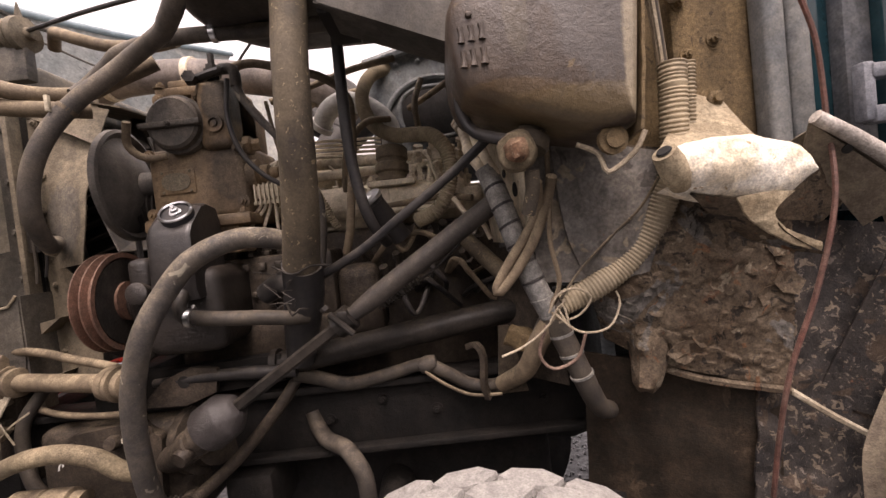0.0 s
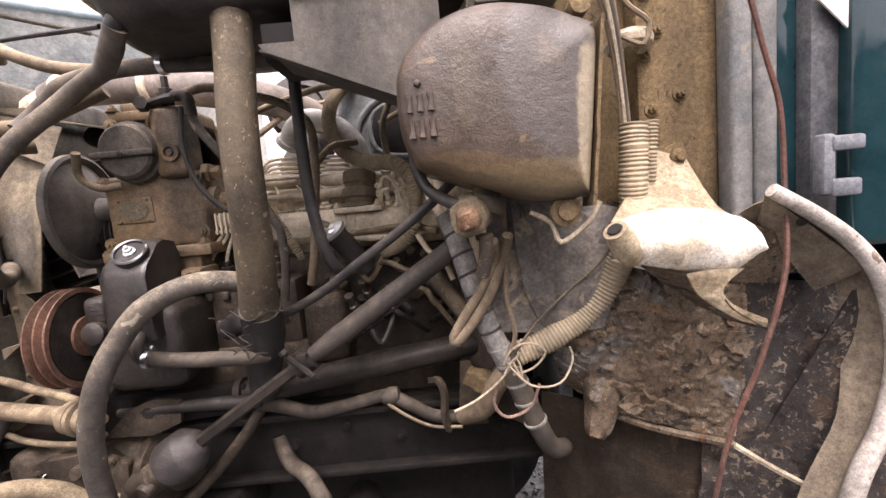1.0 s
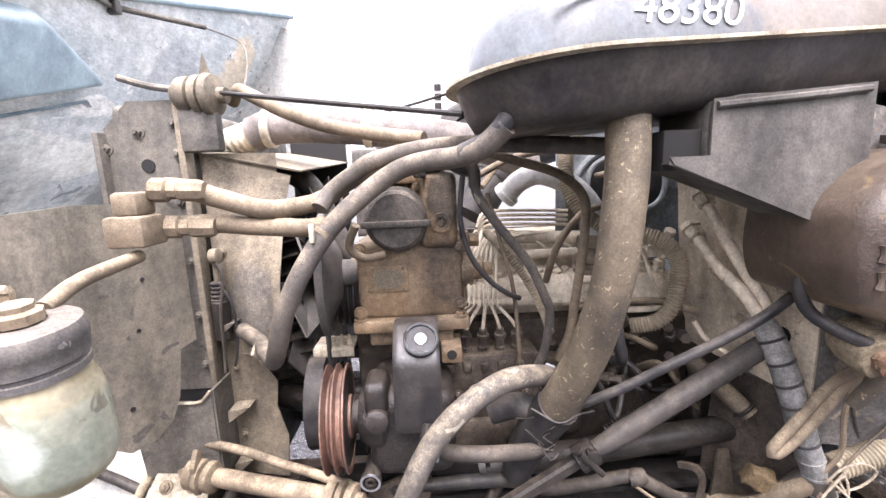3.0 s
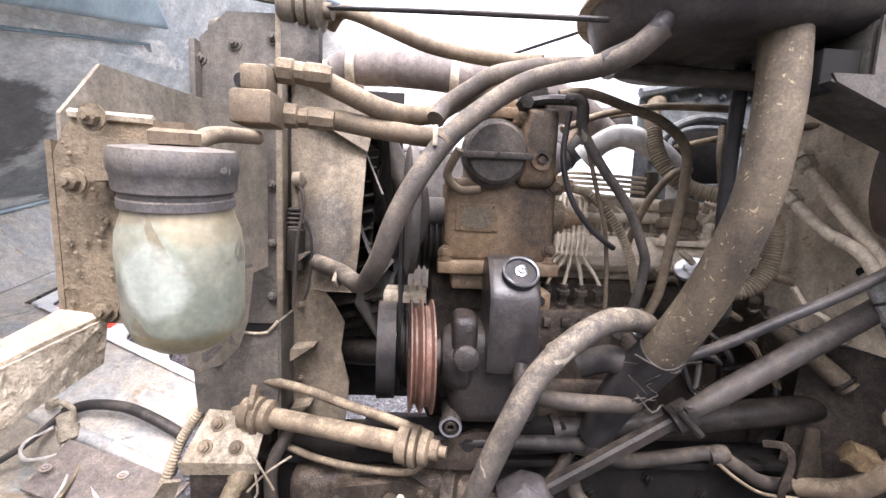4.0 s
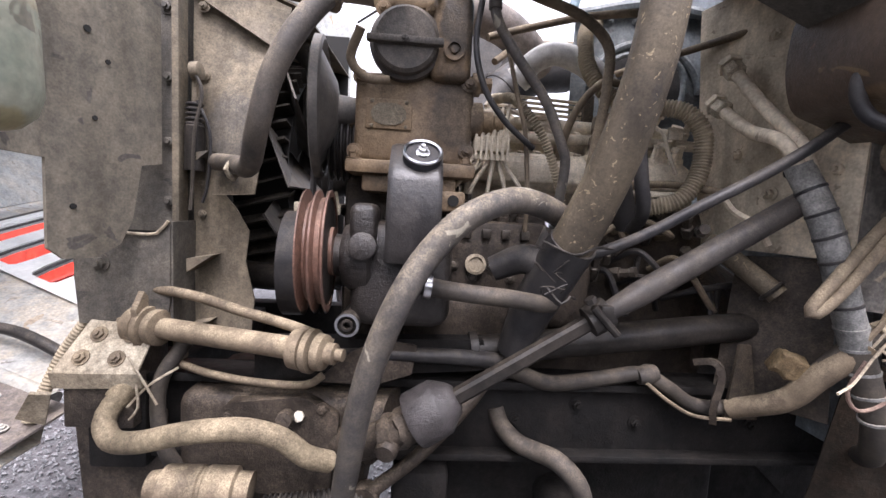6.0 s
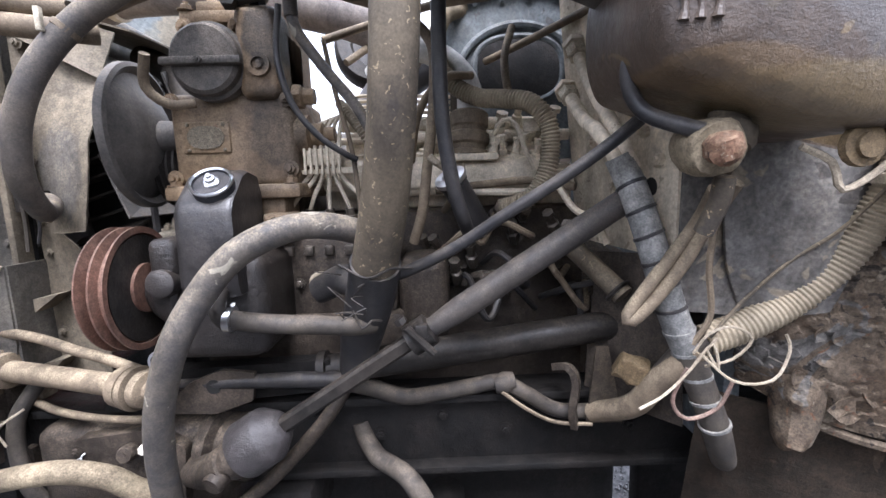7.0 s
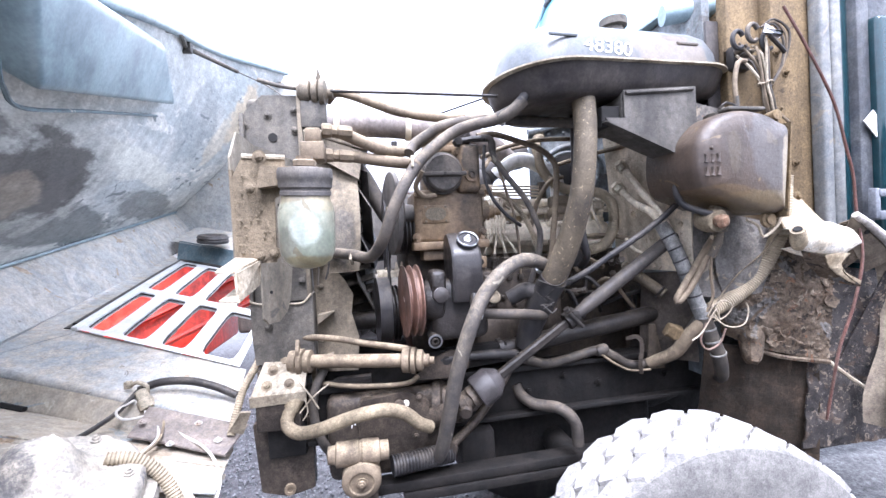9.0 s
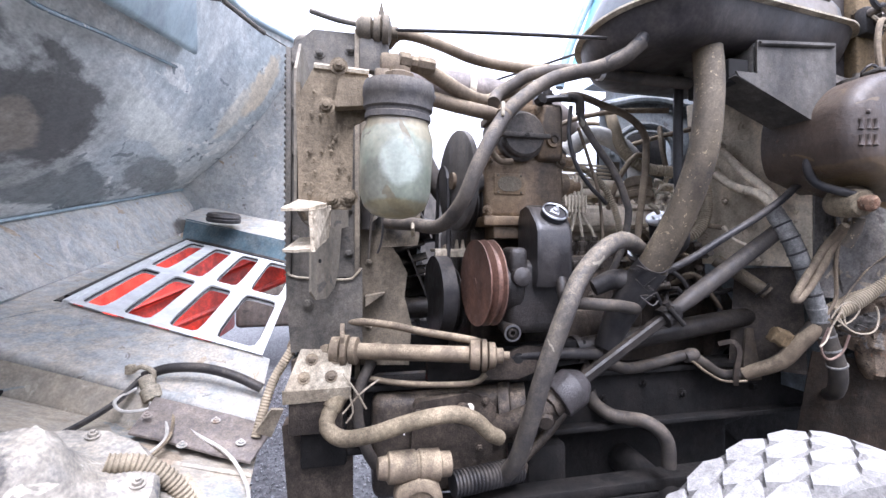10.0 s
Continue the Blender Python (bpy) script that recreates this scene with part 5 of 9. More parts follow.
part("head", boxed(-0.38, 0.36, 1.36, 1.74, 1.50, 1.62, 0.012), M_HEAD, eng)
part("head_ledge", boxed(-0.36, 0.34, 1.27, 1.38, 1.555, 1.60, 0.012, 3), M_HEAD, eng, "pale dusty intake casting")
cover_ = part("valve_cover", boxed(-0.33, 0.30, 1.44, 1.72, 1.61, 1.74, 0.03, 3), M_HEAD, eng)
for k in range(9):
    part("cooling_rib", boxed(-0.30, 0.27, 1.47 + 0.026 * k, 1.478 + 0.026 * k, 1.735, 1.752, 0.003), M_HEAD, cover_)
for k in range(7):
    x = -0.30 + 0.095 * k
    part("head_bolt", bolt(bmesh.new(), (x, 1.30, 1.60), (0, -0.2, 1), 0.013, 0.014), M_HEAD, eng)
    part("rocker_stud", lathe([(0.012, 0), (0.012, 0.02), (0.018, 0.022), (0.018, 0.036), (0.008, 0.04), (0.008, 0.06)], (x + 0.04, 1.40, 1.62), (0, 0, 1), 8), M_HEAD, eng)
neck = part("breather_neck", lathe([(0.062, 0.0), (0.062, 0.012), (0.05, 0.016), (0.05, 0.03), (0.058, 0.036), (0.06, 0.05), (0.058, 0.062), (0.05, 0.068), (0.05, 0.078), (0.055, 0.084), (0.055, 0.118), (0.05, 0.124), (0.0, 0.124)], (0.045, 1.31, 1.642), (0.06, 0.12, 1), 32), M_NECK, eng, "ribbed brown rubber neck")
part("intake_casting", lathe([(0.0, -0.32), (0.04, -0.318), (0.056, -0.30), (0.056, 0.0), (0.06, 0.004), (0.06, 0.03), (0.056, 0.034), (0.056, 0.27), (0.045, 0.29), (0.0, 0.292)], (0.0, 1.325, 1.59), (1, 0, 0), 28), M_HEAD, eng, "pale rounded intake casting")
part("neck_flange", boxed(-0.035, 0.125, 1.25, 1.38, 1.628, 1.648, 0.006), M_HEAD, eng)
for x, y in ((-0.022, 1.262), (0.112, 1.262), (0.112, 1.37)):
    part("flange_bolt", bolt(bmesh.new(), (x, y, 1.648), (0, 0, 1), 0.011, 0.012), M_HEAD, eng)
part("cast_boss", lathe([(0.024, 0), (0.024, 0.012), (0.014, 0.016), (0.014, 0.024), (0, 0.024)], (-0.079, 1.345, 1.648), (0, -0.3, 1), 14), M_HEAD, eng)
part("drain_line", tube([(0.02, 1.24, 1.545), (0.10, 1.235, 1.542), (0.2, 1.235, 1.54), (0.26, 1.25, 1.55)], 0.010, 8), M_HEAD, eng)
for k, (x, z) in enumerate(((0.115, 1.66), (0.145, 1.665), (0.175, 1.655), (0.205, 1.665), (0.235, 1.65), (0.265, 1.66))):
    part("pipe_union", lathe([(0.014, 0), (0.014, 0.014), (0.009, 0.017), (0.009, 0.035 + 0.006 * (k % 3)), (0.014, 0.038 + 0.006 * (k % 3)), (0.014, 0.056)], (x, 1.30 + 0.012 * (k % 2), z - 0.02), (0.12 * (-1) ** k, -0.35, 1), 6), M_HEAD, eng)
part("union_bar", boxed(0.10, 0.285, 1.335, 1.36, 1.655, 1.672, 0.004), M_HEAD, eng)
part("leak_line", tube([(0.115, 1.30, 1.70), (0.14, 1.27, 1.735), (0.17, 1.25, 1.72), (0.19, 1.24, 1.66), (0.215, 1.235, 1.60)], 0.0055, 7), M_HEAD, eng)
part("bracket_tag", boxed(0.19, 0.235, 1.25, 1.257, 1.70, 1.735, 0.003), M_HEAD, eng)
for k in range(4):
    # stacked return lines along the back of the head
    z = 1.845 - 0.016 * k
    part("fuel_line", tube([(-0.32, 1.40, z - 0.05), (-0.29, 1.44, z - 0.005), (-0.22, 1.45, z), (-0.05, 1.45, z - 0.006), (0.02, 1.45, z - 0.01)], 0.0058, 7), M_HEAD, eng)
part("line_clamp", boxed(0.005, 0.04, 1.43, 1.47, 1.755, 1.86, 0.005), M_TUBE, eng, "brown clamp holding the fuel lines")
part("rail_tube", tube([(-0.33, 1.43, 1.755), (-0.1, 1.42, 1.752), (0.3, 1.40, 1.74)], 0.021, 12), M_HEAD, eng)
part("rail_tube", tube([(-0.33, 1.40, 1.705), (0.0, 1.385, 1.703), (0.31, 1.375, 1.695)], 0.011, 9), M_HEAD, eng)
rng = random.Random(12)
for k in range(14):
    x = -0.3 + 0.045 * k
    part("deck_nut", lathe([(0.014, 0), (0.014, 0.012), (0.009, 0.014), (0.009, 0.03 + 0.02 * rng.random()), (0.013, 0.052), (0.013, 0.06)], (x, 1.335 + 0.05 * rng.random(), 1.60), (0.2 * rng.uniform(-1, 1), -0.3, 1), 6), M_HEAD, eng)
for x in (-0.26, -0.12, 0.13, 0.25):
    part("deck_block", boxed(x, x + 0.055, 1.36, 1.41, 1.60, 1.655, 0.008), M_HEAD, eng)
# injection pump with its row of valves
inj = thing("injection_pump", (-0.35, 1.25, 1.2), "black oily inline fuel injection pump with delivery valves", "fuel pump")
part("housing", boxed(-0.52, -0.16, 1.18, 1.36, 1.20, 1.44, 0.015, 2), M_BLOCK, inj)
part("lower_case", boxed(-0.54, -0.14, 1.16, 1.36, 1.10, 1.24, 0.025, 2), M_BLOCK, inj)
part("governor", boxed(-0.16, -0.02, 1.18, 1.36, 1.14, 1.38, 0.04, 3), M_BLOCK, inj)
for k in range(6):
    x = -0.485 + 0.052 * k
    part("delivery_valve", lathe([(0.017, 0), (0.017, 0.02), (0.013, 0.022), (0.013, 0.045), (0.019, 0.047), (0.019, 0.06), (0.012, 0.062), (0.012, 0.078)], (x, 1.22, 1.435), (0, -0.15, 1), 8), M_VALVE, inj)
    part("clamp", boxed(x - 0.012, x + 0.012, 1.165, 1.19, 1.395, 1.42, 0.004), M_VALVE, inj)
    part("cover_bolt", bolt(bmesh.new(), (x + 0.02, 1.178, 1.29 + 0.03 * (k % 2)), (0, -1, 0), 0.01, 0.011), M_VALVE, inj)
part("round_plug", lathe([(0.028, 0), (0.028, 0.012), (0.02, 0.015), (0.02, 0.01), (0, 0.01)], (-0.355, 1.17, 1.325), (0, -1, 0.1), 18), M_PALE, inj, "pale round plug")
head_ = thing("injector_pipe_clamp", (-0.33, 1.2, 1.63), "ribbed clamp block on the fuel injector pipes", "clamp")
part("block", boxed(-0.378, -0.282, 1.17, 1.23, 1.622, 1.664, 0.006), M_HEAD, head_)
for k in range(7):
    x = -0.372 + 0.014 * k
    part("groove_rib", boxed(x - 0.003, x + 0.003, 1.163, 1.171, 1.60, 1.665, 0.001), M_HEAD, head_)
part("stay_strip", sheet([(-0.45, 1.185, 1.602), (-0.235, 1.175, 1.602), (-0.20, 1.17, 1.618), (-0.45, 1.185, 1.61)], 0.004), M_HEAD, head_)
for k in range(6):
    x0, x1 = -0.485 + 0.052 * k, -0.368 + 0.0155 * k
    top_ = (-0.34 + 0.085 * k, 1.36, 1.78)
    pipe_ = tube([(x0, 1.21, 1.51), (x0 + 0.35 * (x1 - x0), 1.2, 1.545), (x1, 1.19, 1.60), (x1, 1.19, 1.665), (x1 + 0.01, 1.22, 1.72 + 0.006 * k), (x1 + 0.05, 1.33, 1.765), (top_[0] * 0.5 + x1 * 0.5 + 0.06, 1.42, 1.785 - 0.004 * k), (top_[0] + 0.08, 1.40, 1.72), (top_[0] + 0.09, 1.38, 1.66)], 0.0055, 7)
    solo("injector_pipe", pipe_, M_HEAD, "thin dusty steel fuel injector pipe", "pipe", "fuel injector pipes")
filt = thing("dipper_fuel_filter", (0.0, 1.14, 1.5), "dark cylinder with bright steel cap, leaning", "filter")
part("can", lathe([(0.034, -0.16), (0.034, -0.012), (0.037, -0.01), (0.037, 0.0)], (-0.01, 1.13, 1.575), (-0.45, -0.45, 0.75), 20), M_BLACK, filt)
part("cap", lathe([(0.04, 0.0), (0.042, 0.004), (0.04, 0.012), (0.02, 0.014), (0.014, 0.02), (0, 0.02)], (-0.01, 1.13, 1.575), (-0.45, -0.45, 0.75), 24), M_CHROME, filt)
part("hose_tail", tube([(-0.02, 1.115, 1.60), (-0.045, 1.10, 1.615), (-0.06, 1.11, 1.63)], 0.009, 8), M_PALE, filt)

elbow_ = thing("intake_elbow", (0.0, 1.5, 1.8), "pale dusty aluminium intake elbow pipe", "pipe")
part("pipe", tube([(-0.21, 1.44, 1.90), (-0.17, 1.41, 1.945), (-0.105, 1.39, 1.965), (-0.01, 1.375, 1.925), (0.05, 1.35, 1.85), (0.056, 1.337, 1.76)], 0.036, 18), M_ELBOW, elbow_)
part("end_flange", lathe([(0.045, -0.01), (0.045, 0.01)], (-0.21, 1.44, 1.90), (-0.6, 0.4, -0.6), 20), M_ELBOW, elbow_)
duct = thing("rubber_air_duct", (-0.1, 1.85, 1.8), "wide black rubber intake duct behind the engine", "duct")
part("duct", tube([(-0.30, 1.75, 1.80), (-0.20, 1.80, 1.95), (-0.06, 1.85, 2.05), (0.1, 1.95, 2.1)], 0.085, 20), M_BLACK, duct)
part("clamp_band", lathe([(0.088, -0.012), (0.09, 0), (0.088, 0.012)], (-0.20, 1.80, 1.95), (0.12, 0.05, 0.12), 22), M_DARK, duct)
far_can = thing("rear_air_canister", (-0.3, 1.95, 2.05), "dark round air canister behind the engine", "canister")
part("drum", lathe([(0.0, -0.03), (0.14, -0.02), (0.165, 0.0), (0.165, 0.05), (0.15, 0.07), (0.1, 0.075), (0.09, 0.06), (0.0, 0.06)], (-0.28, 1.95, 2.12), (0.15, -1, 0.25), 36), M_DARK, far_can)
mani = thing("crossover_pipe", (-0.8, 1.45, 2.14), "smooth grey crossover air pipe with clamps", "pipe")
part("pipe", tube([(-1.05, 1.47, 2.13), (-0.95, 1.465, 2.155), (-0.66, 1.43, 2.135), (-0.3, 1.45, 2.07), (-0.1, 1.6, 2.0)], 0.058, 20), M_CROSS, mani)
for x, z in ((-0.99, 2.15), (-0.66, 2.135)):
    part("clamp", lathe([(0.060, -0.014), (0.064, -0.012), (0.064, 0.012), (0.060, 0.014)], (x, 1.465 if x < -0.9 else 1.43, z), (1, -0.05, -0.05), 24), M_HEAD, mani)
part("ribbed_end", tube([(-1.05, 1.47, 2.13), (-1.14, 1.5, 2.11), (-1.2, 1.55, 2.1)], 0.05, 14, ribs=0.022, depth=0.008), M_HEAD, mani)
therm = thing("thermostat_hose", (-0.8, 1.5, 1.95), "short black coolant hose at the engine front", "hose")
part("hose", tube([(-0.68, 1.5, 1.62), (-0.78, 1.5, 1.72), (-0.9, 1.55, 1.95), (-1.02, 1.6, 2.02)], 0.04, 14), M_RUBBER, therm)
lowt = thing("lower_radiator_hose", (-0.9, 1.4, 1.2), "grey lower coolant pipe to the radiator", "hose")
part("pipe", tube([(-1.12, 1.42, 1.24), (-0.95, 1.36, 1.235), (-0.80, 1.33, 1.25), (-0.66, 1.36, 1.27)], 0.042, 16), M_DARK, lowt)
gearb = thing("gearbox", (0.6, 1.55, 0.9), "oily dark clutch housing behind the engine", "gearbox")
part("bell_housing", lathe([(0.3, 0), (0.3, 0.06), (0.24, 0.14), (0.16, 0.3), (0.15, 0.7)], (0.38, 1.56, 1.12), (1, 0, 0), 24), M_BLOCK, gearb)

# ---- settling bowl on its bracket ----
bowl = thing("settling_bowl", (-1.055, 0.61, 1.52), "cloudy green-white translucent fluid bowl with dark screw lid", "fluid bowl")
c_ = V(-1.055, 0.612, 1.525)
w_ = V(0.03, -0.12, 1).normalized()
part("bowl", lathe([(0.0, 0.0), (0.02, 0.001), (0.045, 0.008), (0.063, 0.024), (0.072, 0.05), (0.073, 0.09), (0.074, 0.14), (0.071, 0.165), (0.064, 0.185), (0.060, 0.205)], c_, w_, 40), M_BOWL, bowl)
lid = part("lid", lathe([(0.062, 0.196), (0.066, 0.197), (0.066, 0.207), (0.064, 0.209), (0.064, 0.214), (0.069, 0.218), (0.070, 0.238), (0.0715, 0.24), (0.0715, 0.258), (0.068, 0.268), (0.03, 0.272), (0.03, 0.27), (0, 0.27)], c_, w_, 44), M_LID, bowl, "dark grey ribbed lid")
part("top_nut", lathe([(0.03, 0.274), (0.03, 0.288), (0.022, 0.292), (0.022, 0.3)], c_, w_, 8), M_TANHOSE, bowl)
part("lid_bolt", bolt(bmesh.new(), c_ + V(0.07, -0.045, 0.24), (0.6, -0.8, 0), 0.007, 0.007), M_LID, bowl)

holder = thing("bowl_bracket", (-1.18, 0.64, 1.55), "mud-caked steel bracket holding the fluid bowl", "bracket")
part("plate", prism([(-0.03, -0.12), (-0.005, -0.13), (0.075, -0.13), (0.078, 0.045), (0.105, 0.06), (0.11, 0.155), (0.0, 0.16), (-0.035, 0.09)][::-1], (-1.215, 0.632, 1.675), (0, 1, 0), (0, 0, 1), 0.012, 0.003), M_MUD, holder)
part("side_flange", sheet([(-1.245, 0.63, 1.545), (-1.25, 0.78, 1.53), (-1.25, 0.78, 1.80), (-1.25, 0.63, 1.80)], 0.008), M_MUD, holder)
part("arm", prism([(0.02, 0.0), (0.12, 0.012), (0.12, 0.055), (0.03, 0.06)], (-1.195, 0.60, 1.745), (0, 1, 0), (0, 0, 1), 0.034, 0.006), M_MUD, holder)
part("top_edge", tube([(-1.215, 0.632, 1.836), (-1.105, 0.632, 1.831)], 0.007, 6), M_PALE, holder, "pale top edge")
for x, y, z in ((-1.19, 0.60, 1.745), (-1.165, 0.605, 1.828), (-1.18, 0.63, 1.565), (-1.145, 0.63, 1.57)):
    part("bolt", bolt(bmesh.new(), (x, y, z), (0, -1, 0), 0.012, 0.012), M_MUD, holder)
rng = random.Random(31)
for k in range(46):
    x, z = rng.uniform(-1.232, -1.145), rng.uniform(1.57, 1.80)
    r = rng.uniform(0.0018, 0.0052)
    bm = bmesh.new()
    bmesh.ops.create_icosphere(bm, subdivisions=1, radius=r, matrix=Matrix.Translation((x, 0.626, z)) @ Matrix.Diagonal((1.0, 0.7, rng.uniform(0.8, 1.4), 1.0)))
    part("mud_lump", bm, M_MUD, holder)
M_STAYSHEET = material("tan_grey_dusty_sheet", (0.2, 0.175, 0.135), (0.14, 0.125, 0.1), dust=(0.36, 0.3, 0.21), amount=0.5, rough=0.8, grain=40, bump=0.25, fine=0.4, chips=(((0.09, 0.083, 0.075), 0.37, 10.0),))
bm = bmesh.new()
edge_ = [(0.66, 1.55), (0.80, 1.53), (0.95, 1.525), (0.95, 1.345), (0.975, 1.32), (1.03, 1.318), (1.075, 1.345), (1.10, 1.40), (1.12, 1.53), (1.165, 1.54), (1.165, 1.93), (0.95, 1.94), (0.74, 1.93), (0.66, 1.84)]
face = bm.faces.new([bm.verts.new((-1.252 + max(0.0, y - 0.95) * 0.45, y, z)) for y, z in edge_])
out = bmesh.ops.extrude_face_region(bm, geom=[face])
bmesh.ops.translate(bm, vec=(-0.006, 0, 0), verts=[g for g in out["geom"] if isinstance(g, bmesh.types.BMVert)])
stay_ = part("stay_sheet", bm, M_STAYSHEET, holder, "tan-grey side sheet with rivet holes and a torn lower edge")
for y, z, r in ((1.02, 1.80, 0.007), (1.055, 1.745, 0.005), (0.99, 1.43, 0.006), (1.03, 1.62, 0.005)):
    part("rivet_hole", lathe([(r, 0), (r, 0.003), (0, 0.003)], (-1.251 + (y - 0.95) * 0.45, y, z), (1, -0.45, 0), 10), M_HOLE_SHADE, stay_)
chan = part("channel", sheet([(-1.206, 0.478, 1.460), (-1.192, 0.628, 1.488), (-1.186, 0.632, 1.551), (-1.211, 0.484, 1.526)], 0.006), M_CRUST, holder, "whitish mud-caked channel bracket")
crust_ = sheet([(-1.2045, 0.478, 1.458), (-1.1905, 0.628, 1.486), (-1.1845, 0.630, 1.553), (-1.2095, 0.484, 1.528)], 0.004, cuts=46)
for v in crust_.verts:
    v.co += V(0.7, -0.7, 0) * (0.005 * max(0.0, noise.noise(v.co * 75)) + 0.003 * max(0.0, noise.noise(v.co * 150)))
part("mud_crust", crust_, M_CRUST, chan, "lumpy dried mud")
part("top_flange", sheet([(-1.212, 0.484, 1.528), (-1.187, 0.632, 1.553), (-1.245, 0.632, 1.560), (-1.258, 0.505, 1.527)], 0.005, cuts=8, rough=0.002), M_CRUST, chan)
part("bottom_flange", sheet([(-1.206, 0.478, 1.459), (-1.193, 0.60, 1.482), (-1.238, 0.60, 1.480), (-1.258, 0.52, 1.458)], 0.005, cuts=8, rough=0.003), M_CRUST, chan)
part("channel_hole", lathe([(0.009, 0), (0.009, 0.003), (0, 0.003)], (-1.238, 0.54, 1.4655), (0, 0, 1), 12), M_HOLE_SHADE, chan)

valve = thing("hose_union_block", (-1.0, 0.9, 1.85), "tan dusty square union block with hose fittings", "fitting")
part("block", boxed(-1.085, -1.01, 0.80, 0.88, 1.86, 1.92, 0.008), M_TANHOSE, valve)
part("upper_block", boxed(-1.07, -1.02, 0.81, 0.87, 1.92, 1.965, 0.008), M_TANHOSE, valve)
part("stem", tube([(-1.05, 0.84, 1.84), (-1.055, 0.70, 1.825), (-1.057, 0.63, 1.80)], 0.013, 12), M_TANHOSE, valve)
for z, y in ((1.967, 0.868), (1.891, 0.893)):
    part("fitting", lathe([(0.02, 0), (0.024, 0.004), (0.024, 0.03), (0.018, 0.034), (0.018, 0.05), (0.022, 0.054), (0.022, 0.09), (0.018, 0.1)], (-1.02, y - 0.01, z), (1, 0.1, -0.05), 8), M_TANHOSE, valve)

# small spring actuator clipped to the radiator side
act = thing("shutter_actuator", (-1.08, 1.19, 1.6), "small dark cylinder with ribbed boot and wires", "actuator")
part("cylinder", lathe([(0.024, 0), (0.024, 0.11), (0.02, 0.114), (0.0, 0.114)], (-1.09, 1.19, 1.53), (0.02, 0, 1), 16), M_DARK, act)
part("boot", tube([(-1.09, 1.19, 1.645), (-1.089, 1.19, 1.70)], 0.021, 12, ribs=0.012, depth=0.006), M_BLACK, act)
part("rod", tube([(-1.089, 1.19, 1.70), (-1.085, 1.185, 1.765)], 0.008, 8), M_SHROUD, act)
part("top_eye", lathe([(0.018, -0.012), (0.022, -0.01), (0.022, 0.01), (0.018, 0.012)], (-1.08, 1.18, 1.775), (1, 0, 0.1), 14), M_SHROUD, act)
part("wire", tube([(-1.085, 1.17, 1.78), (-1.06, 1.165, 1.72), (-1.075, 1.16, 1.62), (-1.085, 1.17, 1.5), (-1.09, 1.17, 1.43)], 0.0045, 6), M_RUBBER, act)
part("wire", tube([(-1.07, 1.165, 1.70), (-1.04, 1.165, 1.62), (-1.045, 1.165, 1.5), (-1.06, 1.17, 1.45)], 0.004, 6), M_BLACK, act)

pot = thing("cable_pulley_drum", (-1.06, 1.18, 2.2), "grey ribbed cable drum on top of the radiator", "drum")
part("drum", lathe([(0.0, -0.07), (0.03, -0.068), (0.045, -0.05), (0.047, -0.02), (0.03, -0.015), (0.05, -0.008), (0.05, 0.012), (0.035, 0.016), (0.055, 0.022), (0.052, 0.04), (0.02, 0.05), (0.02, 0.07)], (-1.06, 1.18, 2.205), (1, -0.1, -0.05), 26), M_SHROUD, pot)
part("bracket", boxed(-1.12, -1.02, 1.16, 1.2, 2.06, 2.17, 0.008), M_RADI, pot)
part("wing", prism([(-0.01, 0), (0.02, 0.0), (0.005, 0.06)], (-1.05, 1.18, 2.25), (0, 1, 0), (0, 0, 1), 0.006), M_SHROUD, pot)
part("linkage", tube([(-1.28, 1.2, 2.26), (-1.2, 1.19, 2.235), (-1.12, 1.18, 2.22)], 0.009, 8), M_RADI, pot)

# ---- air cleaner with its snorkel ----
air = thing("air_cleaner", (0.1, 1.1, 2.0), "long grey-blue painted air cleaner housing with chalk numbers", "air cleaner")


def capsule(x0, x1, y0, y1, levels, seg=40, slope=0.0, skew=0.0):
    """A stadium-shaped shell: levels of (inset, height)."""
    bm = bmesh.new()
    r = (y1 - y0) / 2
    rings = []
    for inset, z in levels:
        rr = r - inset
        ring = []
        for k in range(seg):
            a_ = 2 * math.pi * k / seg
            cx = x1 - r if math.cos(a_) > 0 else x0 + r
            x = cx + rr * math.cos(a_)
            ring.append(bm.verts.new((x, y0 + r + rr * math.sin(a_) + skew * (x + 0.4), z + slope * x)))
        rings.append(ring)
    for p, q in zip(rings, rings[1:]):
        for k in range(seg):
            bm.faces.new((p[k], p[(k + 1) % seg], q[(k + 1) % seg], q[k]))
    bm.faces.new(rings[0])
    bm.faces.new(rings[-1])
    return bm


SHELL = [(0.035, 2.18), (0.035, 2.195), (0.045, 2.255), (0.075, 2.31), (0.12, 2.345), (0.17, 2.36), (0.22, 2.365)]
part("upper_shell", capsule(-0.42, 0.72, 0.64, 1.20, SHELL, 56, 0.08, 0.2), M_AIR, air)
part("seam", capsule(-0.43, 0.73, 0.635, 1.205, [(0.03, 2.171), (0.0, 2.174), (0.0, 2.18), (0.03, 2.183)], 56, 0.08, 0.2), M_PALE, air, "bright bent seam edge")
part("lower_pan", capsule(-0.42, 0.72, 0.64, 1.20, [(0.12, 2.07), (0.075, 2.074), (0.05, 2.09), (0.035, 2.115), (0.022, 2.145), (0.012, 2.174)], 56, 0.08, 0.2), M_PAN_RECESS, air, "dark brown lower pan")
part("filler_knob", lathe([(0.06, 0), (0.06, 0.02), (0.045, 0.022), (0.04, 0.05), (0.055, 0.055), (0.055, 0.085), (0.045, 0.09), (0, 0.09)], (0.16, 0.99, 2.37), (0, 0, 1), 20), M_RADI, air, "dark top knob")


